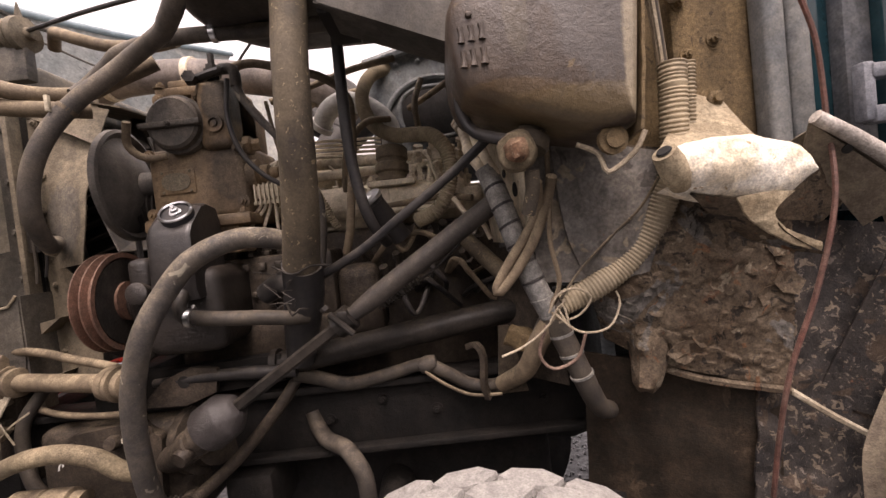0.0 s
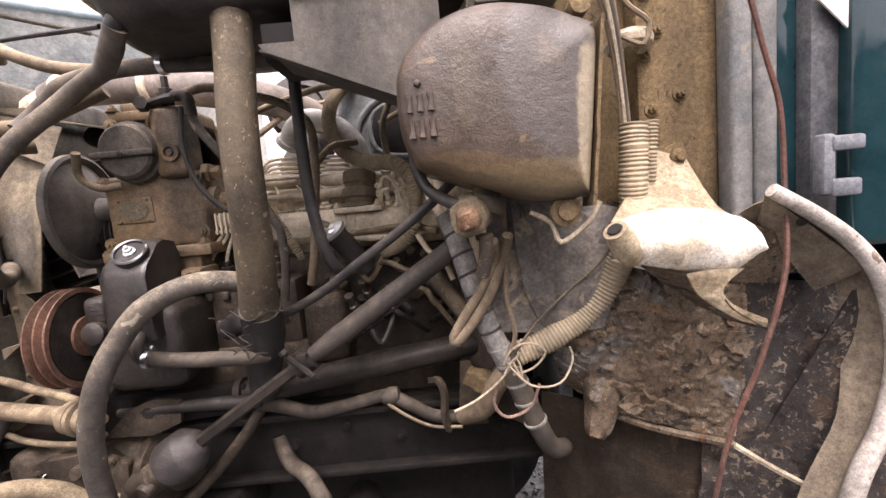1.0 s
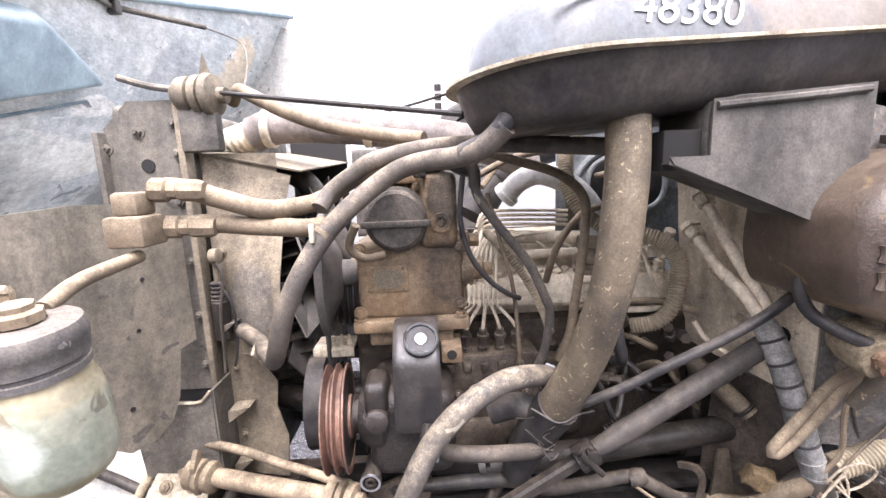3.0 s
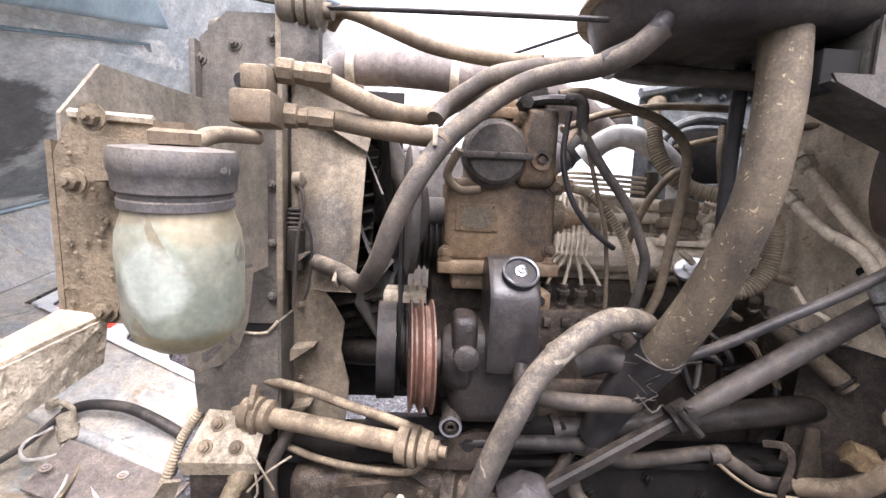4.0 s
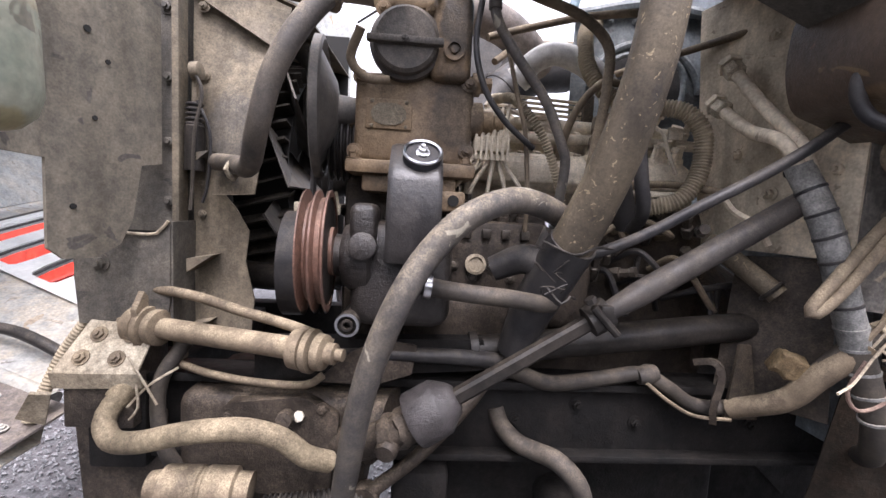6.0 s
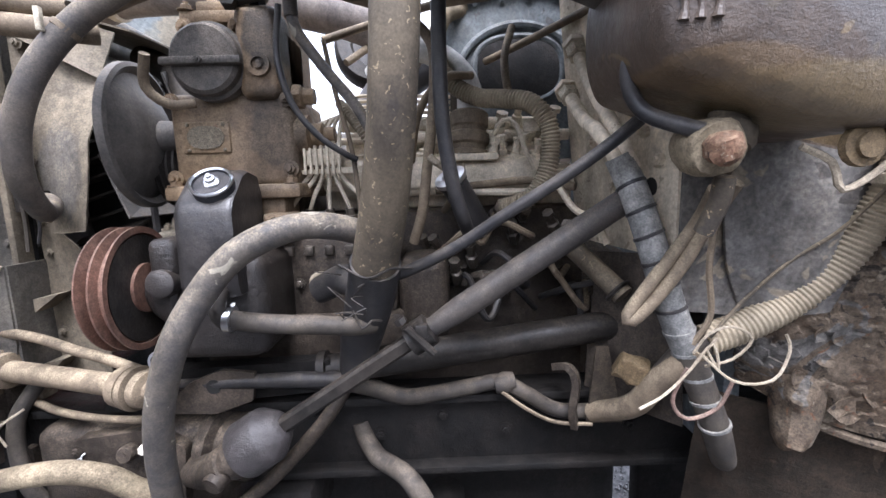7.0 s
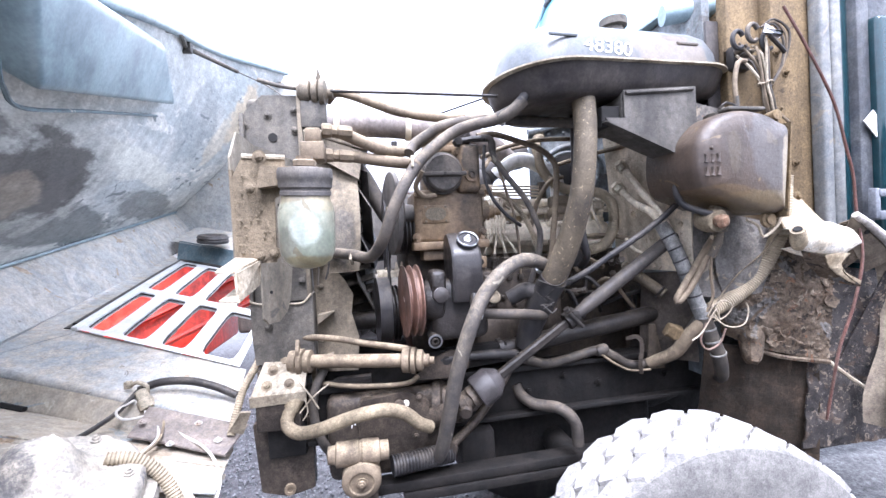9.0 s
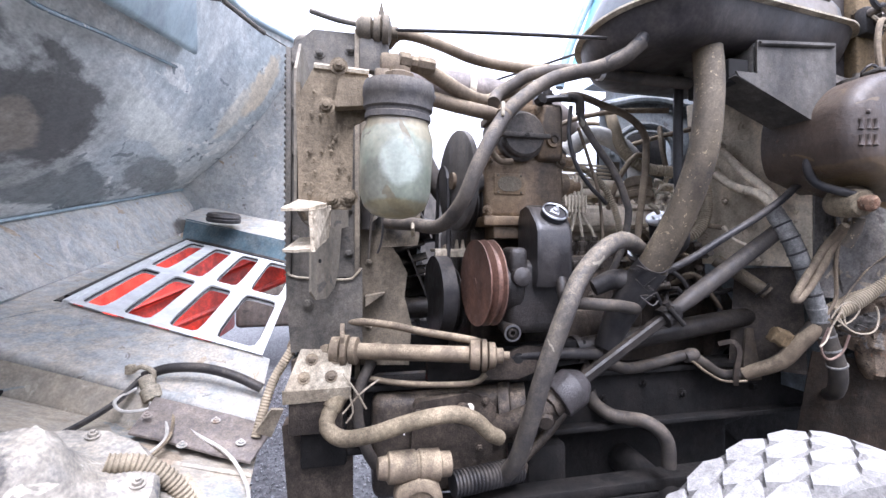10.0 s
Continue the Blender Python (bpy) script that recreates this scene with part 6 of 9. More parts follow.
def on_shell(x, h, proud=0.003):
    """The place on the shell's front at x, h above the seam."""
    return V(x, 0.64 + 0.2 * (x + 0.4) + float(np.interp(h, [z - 2.177 for _, z in SHELL], [i_ for i_, _ in SHELL])) - proud, 2.177 + 0.08 * x + h)


for x in (-0.26, 0.33):
    part("emboss", tube([on_shell(x, 0.095), on_shell(x + 0.05, 0.095), on_shell(x + 0.11, 0.095)], 0.006, 6), M_AIR, air)
leg = thing("air_cleaner_bracket", (0.2, 0.85, 1.95), "welded grey sheet steel bracket under the air cleaner", "bracket")
part("box", boxed(0.045, 0.345, 0.79, 0.96, 1.96, 2.10, 0.006), M_BRACKET, leg)
part("arm", prism([(-0.03, 0.015), (-0.02, 0.0), (0.30, -0.135), (0.345, -0.15), (0.345, 0.135), (0.045, 0.115), (0.045, 0.015)], (0.0, 0.775, 1.975), (0, 1, 0), (0, 0, 1), 0.006, 0.001), M_BRACKET, leg)
part("arm_under", sheet([(-0.03, 0.778, 1.977), (0.345, 0.778, 1.825), (0.345, 0.90, 1.825), (-0.03, 0.90, 1.977)], 0.005), M_BRACKET, leg)
part("weld_bead", tube([(0.05, 0.772, 2.078), (0.2, 0.77, 2.088), (0.33, 0.772, 2.098)], 0.007, 7), M_BRACKET, leg)
# The bracket's shaded pocket is drawn as a near-black box.
part("pocket_shade", boxed(-0.03, 0.043, 0.80, 0.96, 1.965, 2.04, 0.004), M_HOLE_SHADE, leg)

text = bpy.data.curves.new("chalk_number", "FONT")
text.body, text.size, text.shear, text.resolution_u = "48380", 0.085, 0.2, 6
num = new("chalk_number", text)
me = bpy.data.meshes.new_from_object(num.evaluated_get(bpy.context.evaluated_depsgraph_get()))
bpy.data.objects.remove(num)
for v in me.vertices:
    wob = 0.003 * noise.noise(V(v.co.x * 40, v.co.y * 40, 1))
    v.co = on_shell(-0.13 + v.co.x + wob, 0.042 + v.co.y * 0.9 - 0.08 * v.co.x + wob) - air.location
me.materials.clear()
me.materials.append(M_CHALK)
num = new("chalk_number", me)
num.parent = air
num["label"] = "white chalk number 48380"

# ---- expansion tank ----
tank = thing("expansion_tank", (0.45, 0.8, 1.62), "rounded brown-grey steel coolant expansion tank, rusty and mud-spattered", "tank")


def tank_shell():
    """A pressed shell: its outline in x-z, swept back, with a domed front."""
    bm = bmesh.new()
    corner = [(0.245, 1.83), (0.249, 1.88), (0.268, 1.915), (0.298, 1.945), (0.33, 1.968), (0.383, 1.987), (0.45, 1.992), (0.527, 1.98), (0.588, 1.957), (0.622, 1.945), (0.628, 1.93), (0.618, 1.80), (0.602, 1.64), (0.59, 1.622), (0.52, 1.62), (0.413, 1.652), (0.322, 1.687), (0.276, 1.706), (0.257, 1.737), (0.247, 1.78)]
    line = smooth_path([(x, 0, z) for x, z in corner + corner[:1]], 0.012)[:-1]
    c_ = V(0.45, 0, 1.81)
    rows = []
    for k_, y in ((0.3, 0.640), (0.62, 0.643), (0.84, 0.650), (0.93, 0.660), (0.98, 0.678), (1.0, 0.705), (1.0, 0.80), (1.0, 0.93)):
        row = []
        for q in line:
            p = c_ + (q - c_) * k_
            ridge = 0.012 * math.exp(-((p.z - 1.945 + 0.10 * abs(p.x - 0.52)) / 0.014) ** 2) * (1 if p.x > 0.42 else 0)
            row.append(bm.verts.new((p.x, y + 0.02 * (0.63 - p.x) + ridge, p.z)))
        rows.append(row)
    n = len(line)
    for p, q in zip(rows, rows[1:]):
        for k in range(n):
            bm.faces.new((p[k], p[(k + 1) % n], q[(k + 1) % n], q[k]))
    bm.faces.new(rows[0])
    bm.faces.new(rows[-1])
    for v in bm.verts:
        v.co.y += 0.004 * noise.noise(v.co * 9)
    return bm


part("shell", tank_shell(), M_TANK, tank)
part("flange", sheet([(0.596, 0.655, 1.605), (0.612, 0.76, 1.60), (0.648, 0.76, 1.945), (0.630, 0.655, 1.945)], 0.006, cuts=10, rough=0.004), M_OCHRE, tank, "ochre dusty folded end flange")
part("foot_lug", lathe([(0.03, 0), (0.03, 0.012), (0.018, 0.014), (0.018, 0.02), (0, 0.02)], (0.555, 0.70, 1.597), (0, -1, 0), 16), M_OCHRE, tank)
part("corner_eye", lathe([(0.02, -0.02), (0.02, 0.02), (0.008, 0.021)], (0.60, 0.70, 1.975), (0, -1, 0.1), 12), M_OCHRE, tank)
rng = random.Random(5)
part("boss_mark", lathe([(0.007, -0.02), (0.007, 0.002), (0.0045, 0.005), (0, 0.006)], (0.288, 0.654, 1.852), (0, -1, 0), 8), M_TANK, tank)
for z0, z1 in ((1.803, 1.832), (1.757, 1.787)):
    for k in range(3):
        x_ = 0.270 + 0.019 * k + rng.uniform(-0.002, 0.002)
        y_ = 0.6605 - 0.005 * k
        part("boss_mark", tube([(x_, y_, z0), (x_ + 0.001, y_ - 0.001, 0.5 * (z0 + z1)), (x_, y_, z1)], [0.0075, 0.0045, 0.0065], 8), M_TANK, tank)
part("strap_plate", boxed(0.41, 0.57, 0.70, 0.75, 2.0, 2.012, 0.003), M_RADI, tank, "dark clamping strap")
part("strap_stud", lathe([(0.006, 0), (0.006, 0.05), (0, 0.052)], (0.47, 0.72, 2.005), (0, 0, 1), 8), M_RADI, tank)
tcap = part("filler_cap", lathe([(0.05, 0), (0.05, 0.015), (0.062, 0.018), (0.062, 0.034), (0.05, 0.038), (0.012, 0.038), (0.012, 0.06), (0, 0.06)], (0.50, 0.82, 1.985), (0, 0, 1), 10), M_RADI, tank, "dark grey filler cap")
part("overflow_wire", tube([(0.46, 0.78, 2.01), (0.43, 0.76, 2.02), (0.45, 0.75, 2.04), (0.5, 0.76, 2.035)], 0.005, 6), M_DARK, tank)

fit_ = thing("rusty_drain_cock", (0.38, 0.74, 1.6), "rusty drain cock under the expansion tank", "drain cock")
bm = lathe([(0.0, 0.03), (0.014, 0.029), (0.024, 0.018), (0.027, 0.0), (0.024, -0.02), (0.03, -0.026), (0.03, -0.05), (0.02, -0.06)], (0.365, 0.71, 1.60), (-0.2, -1, -0.1), 14)
for v in bm.verts:
    v.co += V(1, 0.6, 1) * 0.007 * noise.noise(v.co * 60)
part("body", bm, M_RUSTY, fit_)
shell = lathe([(0.027, -0.014), (0.036, -0.012), (0.041, -0.002), (0.044, 0.03), (0.046, 0.06), (0.04, 0.085), (0.0, 0.09)], (0.367, 0.725, 1.602), (0.2, 1, 0.12), 20)
for v in shell.verts:
    v.co += V(1, 0.7, 1) * 0.007 * noise.noise(v.co * 38)
part("shell", shell, M_PALEHOSE, fit_, "pale torn shell round the cock")
part("collar", lathe([(0.038, 0), (0.043, 0.01), (0.043, 0.03), (0.03, 0.035), (0.03, 0.06)], (0.40, 0.76, 1.605), (0.3, 0.2, 1), 12), M_TUBE, fit_)
part("stub", tube([(0.40, 0.75, 1.56), (0.40, 0.76, 1.52), (0.39, 0.78, 1.47)], 0.016, 10), M_TUBE, fit_)

# ---- firewall and cab ----
wall = thing("firewall", (0.45, 1.2, 1.2), "pale dusty steel cab firewall with bolts and holes", "firewall", kind="structure")
part("upper_panel", sheet([(0.375, 1.34, 1.40), (0.42, 0.90, 1.40), (0.42, 0.90, 2.10), (0.315, 1.34, 2.10)], 0.006, cuts=8, rough=0.004), M_WALL, wall)
part("side_panel", sheet([(0.42, 0.90, 1.30), (0.62, 0.90, 1.28), (0.62, 0.90, 2.05), (0.42, 0.90, 2.10)], 0.006, cuts=14, rough=0.008), M_BLUEGREY, wall, "blue-grey peeling side panel")
part("lower_panel", sheet([(0.33, 1.15, 1.0), (0.50, 0.98, 1.0), (0.46, 0.97, 1.40), (0.36, 1.15, 1.385)], 0.006, cuts=8, rough=0.006), M_BLOCK, wall)
part("back_panel", boxed(0.6, 0.64, 1.0, 2.4, 0.9, 2.6, 0.004), M_FARPANEL, wall)
part("flap_edge", tube([(0.24, 1.085, 1.55), (0.27, 1.07, 1.50), (0.31, 1.04, 1.47), (0.33, 1.02, 1.42)], 0.008, 6), M_WALL, wall)
for y, z in ((1.03, 1.80), (1.20, 1.66), (0.96, 1.86), (1.0, 1.66), (1.27, 2.02), (0.95, 1.60), (1.12, 1.95), (1.10, 1.55)):
    part("bolt", bolt(bmesh.new(), (0.345 + (1.34 - y) * 0.17 + 0.05 * (1.775 - z) * (y - 0.9), y, z), (-1, -0.17, 0), 0.013, 0.016), M_WALL, wall)
for y, z, r in ((0.98, 1.545, 0.02), (1.05, 1.88, 0.009), (1.06, 1.60, 0.012), (1.18, 1.78, 0.01)):
    part("hole", lathe([(r, 0), (r, 0.003), (0, 0.003)], (0.343 + (1.34 - y) * 0.17 + 0.05 * (1.775 - z) * (y - 0.9), y, z), (-1, -0.17, 0), 14), M_HOLE_SHADE, wall)
far = thing("far_inner_panel", (0.27, 1.56, 1.68), "grey-blue far inner wing panel with an oval opening", "panel", kind="structure")
bm = bmesh.new()
OC, OR = V(0.225, 1.485, 1.92), (0.134, 0.094)
rim_in, rim_out = [], []
for k in range(40):
    a_ = 2 * math.pi * k / 40
    ca, sa = math.cos(a_), math.sin(a_)
    rim_in.append(bm.verts.new(OC + V(OR[0] * math.copysign(abs(ca) ** 0.75, ca), 0, OR[1] * math.copysign(abs(sa) ** 0.75, sa))))
    s_ = 1 / max(abs(ca) / (0.34 if ca > 0 else 0.25), abs(sa) / (0.22 if sa > 0 else 0.28))
    rim_out.append(bm.verts.new(OC + V(s_ * ca, 0, s_ * sa + (0.05 * math.cos(s_ * ca * 6) if sa > 0.5 else 0.0))))
faces = [bm.faces.new((rim_in[k], rim_in[(k + 1) % 40], rim_out[(k + 1) % 40], rim_out[k])) for k in range(40)]
out = bmesh.ops.extrude_face_region(bm, geom=faces)
bmesh.ops.translate(bm, vec=(0, 0.008, 0), verts=[g for g in out["geom"] if isinstance(g, bmesh.types.BMVert)])
part("sheet", bm, M_FARPANEL, far)
part("opening_flange", tube([OC + V(OR[0] * 1.04 * math.copysign(abs(math.cos(a_)) ** 0.75, math.cos(a_)), -0.006, OR[1] * 1.05 * math.copysign(abs(math.sin(a_)) ** 0.75, math.sin(a_))) for a_ in (2 * math.pi * k / 32 for k in range(33))], 0.009, 8), M_FARPANEL, far)
part("raised_arch", tube([OC + V(0.19 * math.cos(a_), -0.004, -0.02 + 0.155 * math.sin(a_)) for a_ in (math.pi * k / 14 for k in range(15))], 0.012, 8), M_FARPANEL, far)
part("top_flange", tube([OC + V(-0.26, -0.02, 0.20), OC + V(0.0, -0.02, 0.25), OC + V(0.33, -0.02, 0.21)], 0.018, 8), M_FARPANEL, far)
for k in range(7):
    part("screw", bolt(bmesh.new(), OC + V(-0.22 + 0.085 * k, -0.004, 0.185 + 0.02 * math.sin(k * 0.5)), (0, -1, 0), 0.008, 0.008), M_FARPANEL, far)
part("lower_sheet", boxed(-0.5, 0.62, 2.12, 2.14, 0.7, 1.70, 0.004), M_BLOCK, far)
# Added black sheet stands for the shade inside the oval opening.
part("inner_shade", boxed(0.05, 0.44, 1.62, 1.64, 1.76, 2.08, 0.004), M_CHASSIS_SHADE, far, "dark sheet standing for shade beyond the opening")

cab = thing("truck_cab", (1.3, 1.5, 1.2), "dark teal painted truck cab side with door", "truck cab")
part("hinge_post", boxed(0.78, 0.985, 0.845, 0.95, 1.40, 2.62, 0.012), M_OCHRE, cab, "ochre undersealed hinge post")
part("inner_post", boxed(0.62, 0.785, 0.90, 0.95, 1.30, 2.55, 0.006), M_OCHRE, cab)
part("sealing_strip", boxed(0.955, 1.003, 0.785, 0.845, 1.53, 2.6, 0.014, 3), M_STRIP, cab, "grey worn sealing strip")
part("strip_fold", boxed(1.005, 1.055, 0.78, 0.845, 1.52, 2.6, 0.018, 3), M_STRIP, cab)
part("door_jamb", boxed(1.06, 1.11, 0.80, 0.95, 1.40, 2.6, 0.008), M_TEAL, cab)
part("door_glass_seal", boxed(1.105, 1.17, 0.765, 0.9, 1.40, 2.6, 0.01), M_STRIPDARK, cab, "dark grey door edge")
part("door", boxed(1.165, 2.4, 0.73, 0.82, 1.46, 2.4, 0.02, 3), M_TEAL, cab)
part("cowl_arch", tube([(0.5, 1.12, 2.56), (0.8, 1.02, 2.585), (1.0, 0.97, 2.56), (1.1, 0.93, 2.48), (1.13, 0.90, 2.35), (1.13, 0.88, 2.1), (1.12, 0.86, 1.75)], 0.045, 14), M_HOODBLUE, cab, "teal-grey rounded cowl arch")
part("cowl_top", sheet([(0.55, 1.12, 2.60), (1.1, 0.93, 2.60), (1.2, 2.6, 2.66), (0.55, 2.6, 2.66)], 0.01), M_HOODBLUE, cab)
part("cowl_back", boxed(0.70, 0.74, 0.95, 2.6, 2.0, 2.60, 0.004), M_OCHRE, cab)
hold = part("door_check", boxed(1.075, 1.10, 0.70, 0.73, 1.58, 1.70, 0.006), M_CHECK, cab, "grey plastic forked latch")
part("prong", boxed(1.09, 1.155, 0.695, 0.73, 1.665, 1.695, 0.006), M_CHECK, hold)
part("prong", boxed(1.09, 1.15, 0.695, 0.73, 1.575, 1.61, 0.006), M_CHECK, hold)
plate2 = part("jamb_plate", sheet([(1.10, 0.752, 1.975), (1.20, 0.752, 1.875), (1.225, 0.752, 1.93), (1.15, 0.752, 2.02)], 0.004), M_GRILLE, cab, "white sticker plate with orange corner")
part("orange_corner", sheet([(1.185, 0.747, 1.89), (1.205, 0.747, 1.87), (1.23, 0.747, 1.93), (1.205, 0.747, 1.945)], 0.003), M_ORANGE, plate2)
for x, z in ((0.86, 1.69),):
    part("big_bolt", bolt(bmesh.new(), (x, 0.845, z), (0, -1, 0), 0.02, 0.02), M_OCHRE, cab)
for x, z in ((0.825, 1.97), (0.80, 1.92), (0.80, 2.05), (0.875, 1.83), (0.81, 1.80), (0.84, 2.2), (0.80, 2.28)):
    part("bolt", bolt(bmesh.new(), (x, 0.845, z), (0, -1, 0), 0.011, 0.014), M_OCHRE, cab)
part("cable_clip", tube([(0.715, 0.83, 1.93), (0.73, 0.80, 1.945), (0.775, 0.80, 1.945), (0.79, 0.84, 1.94)], 0.02, 8), M_PALE, cab, "pale cable clip")

bracket = thing("white_step_bracket", (0.8, 0.75, 1.4), "rough whitewashed steel bracket with a rolled tube end", "bracket")


def crumpled(rows, nu, nv, rough, scale=14.0, thick=0.007, seed=0.0):
    """A smooth heavy sheet through rows of places, beaten uneven, with thickness."""
    bm = bmesh.new()
    lines = [smooth_path(row, 0.004) for row in rows]
    lines = [[ln[round(k * (len(ln) - 1) / nu)] for k in range(nu + 1)] for ln in lines]
    cols = [smooth_path([ln[k] for ln in lines], 0.004) for k in range(nu + 1)]
    cols = [[c[round(m * (len(c) - 1) / nv)] for m in range(nv + 1)] for c in cols]
    grid = [[bm.verts.new(q + V(-0.2, -1, 0.4) * rough * noise.fractal(q * scale + V(seed, 0, 0), 0.8, 2.1, 5)) for q in c] for c in cols]
    faces = [bm.faces.new((grid[i][m], grid[i + 1][m], grid[i + 1][m + 1], grid[i][m + 1])) for i in range(nu) for m in range(nv)]
    out = bmesh.ops.extrude_face_region(bm, geom=faces)
    bmesh.ops.translate(bm, vec=(0, thick, -thick * 0.4), verts=[g for g in out["geom"] if isinstance(g, bmesh.types.BMVert)])
    return bm


part("support_sheet", crumpled([
    [(0.80, 0.838, 1.715), (0.84, 0.836, 1.70), (0.88, 0.834, 1.685)],
    [(0.745, 0.80, 1.645), (0.81, 0.79, 1.635), (0.888, 0.79, 1.62)],
    [(0.69, 0.755, 1.592), (0.79, 0.745, 1.59), (0.895, 0.745, 1.572)],
    [(0.65, 0.71, 1.565), (0.78, 0.70, 1.57), (0.91, 0.70, 1.545)]], 16, 16, 0.003), M_WHITEOCHRE, bracket, "ochre-white sloping support sheet")
cols_ = ((0.655, 1.558, 1.487), (0.70, 1.572, 1.468), (0.76, 1.578, 1.450), (0.82, 1.574, 1.438), (0.865, 1.562, 1.430), (0.90, 1.550, 1.447), (0.915, 1.530, 1.462), (0.925, 1.505, 1.478))
rows_ = []
for y, v_ in ((0.72, 1.03), (0.695, 1.02), (0.672, 0.97), (0.659, 0.88), (0.651, 0.65), (0.652, 0.46), (0.663, 0.27), (0.685, 0.1), (0.725, 0.0)):
    rows_.append([(x, y + 0.05 * max(0, x - 0.87) + 0.02 * max(0, 0.68 - x), z1 + (z0 - z1) * v_) for x, z0, z1 in cols_])
part("brow", crumpled(rows_, 34, 26, 0.006, 22.0), M_WHITE, bracket, "bright whitewashed rounded brow")
part("tube_end", tube([(0.632, 0.652, 1.555), (0.648, 0.662, 1.535), (0.665, 0.675, 1.51), (0.68, 0.69, 1.49)], [0.023, 0.027, 0.027, 0.02], 16), M_WHITEOCHRE, bracket)
part("tube_bore", lathe([(0.015, 0.0), (0.013, 0.003), (0, 0.002)], (0.631, 0.650, 1.5565), (-0.55, -0.35, 0.75), 14), M_HOLE_SHADE, bracket)
part("torn_lip", crumpled([
    [(0.885, 0.662, 1.456), (0.85, 0.664, 1.427), (0.848, 0.665, 1.403), (0.885, 0.664, 1.373), (0.93, 0.664, 1.350)],
    [(0.83, 0.660, 1.460), (0.825, 0.665, 1.422), (0.838, 0.667, 1.395), (0.88, 0.666, 1.362), (0.931, 0.665, 1.341)],
    [(0.775, 0.668, 1.455), (0.80, 0.674, 1.412), (0.83, 0.674, 1.385), (0.877, 0.669, 1.353), (0.932, 0.668, 1.332)]], 30, 12, 0.004, 30.0, 0.004), M_WHITEOCHRE, bracket, "ochre-white torn sheet edge")
part("under_sheet", crumpled([
    [(0.70, 0.69, 1.475), (0.78, 0.68, 1.45), (0.848, 0.67, 1.43)],
    [(0.76, 0.72, 1.43), (0.82, 0.69, 1.41), (0.856, 0.664, 1.386)],
    [(0.84, 0.74, 1.37), (0.88, 0.70, 1.345), (0.932, 0.664, 1.328)]], 14, 14, 0.003), M_RUST, bracket, "brown rusted underside sheet")
flange_ = thing("wing_flange", (1.1, 0.7, 1.4), "bent pale steel wing flange with a bolt hole", "flange")
part("rolled_edge", tube([(0.969, 0.70, 1.60), (1.053, 0.70, 1.546), (1.13, 0.70, 1.486), (1.19, 0.70, 1.41), (1.225, 0.70, 1.305), (1.232, 0.70, 1.19), (1.205, 0.70, 1.07), (1.16, 0.70, 0.97), (1.13, 0.70, 0.86), (1.12, 0.70, 0.74)], [0.014, 0.016, 0.017, 0.018, 0.018, 0.019, 0.019, 0.02, 0.02, 0.02], 12), M_FLANGE, flange_, "worn whitish rolled edge")
edge_ = [(0.99, 0.705, 1.585), (1.053, 0.705, 1.546), (1.13, 0.705, 1.486), (1.19, 0.705, 1.41), (1.225, 0.705, 1.305), (1.232, 0.705, 1.19), (1.205, 0.705, 1.07), (1.16, 0.705, 0.97), (1.13, 0.705, 0.86), (1.12, 0.705, 0.74)]
inner_ = [(x - 0.03 - 0.012 * math.sin(1.7 * k), 0.775, z - 0.03 + 0.004 * k) for k, (x, y, z) in enumerate(edge_)]
part("inner_lip", ruled(edge_, inner_, 30, 5, 0.008, 0.004, 0.006), M_LIP, flange_, "tan dusty inner lip")
part("web", sheet([(0.965, 0.71, 1.595), (1.18, 0.71, 1.42), (1.13, 0.78, 1.36), (0.98, 0.75, 1.535)], 0.005, cuts=6, rough=0.004), M_LIP, flange_)
part("web_hole", lathe([(0.01, 0), (0.01, 0.003), (0, 0.003)], (1.04, 0.712, 1.53), (-0.2, -0.8, -0.5), 12), M_HOLE_SHADE, flange_)
part("patch", sheet([(0.955, 0.74, 1.53), (1.12, 0.75, 1.47), (1.06, 0.80, 1.38), (0.95, 0.80, 1.40)], 0.006, cuts=5, rough=0.006), M_RUST, flange_)
part("inner_wall", sheet([(1.2, 0.74, 1.40), (1.26, 0.72, 1.30), (1.24, 0.80, 0.88), (1.05, 0.85, 0.95)], 0.006), M_WELL, flange_)

# rusted inner wing with peeling scale
wing = thing("rusty_inner_wing", (0.8, 0.85, 1.1), "badly rusted flaking inner wing sheet", "wing panel")


def crusty(corners, cuts, rough, thick=0.006, scale=9.0, seed=0.0):
    bm = bmesh.new()
    c = [Vector(p) for p in corners]
    n_ = (c[1] - c[0]).cross(c[3] - c[0]).normalized()
    n = cuts
    grid = []
    for j in range(n + 1):
        row = []
        for i in range(n + 1):
            q = c[0].lerp(c[1], i / n).lerp(c[3].lerp(c[2], i / n), j / n)
            h = noise.fractal(q * scale + V(seed, 0, 0), 0.8, 2.1, 5)
            flake = 1.0 if noise.noise(q * scale * 1.6 + V(7 + seed, 0, 0)) > 0.12 else 0.0
            row.append(bm.verts.new(q + n_ * rough * (h + 0.7 * flake)))
        grid.append(row)
    faces = [bm.faces.new((grid[j][i], grid[j][i + 1], grid[j + 1][i + 1], grid[j + 1][i])) for j in range(n) for i in range(n)]
    out = bmesh.ops.extrude_face_region(bm, geom=faces)
    bmesh.ops.translate(bm, vec=-n_ * thick, verts=[g for g in out["geom"] if isinstance(g, bmesh.types.BMVert)])
    return bm


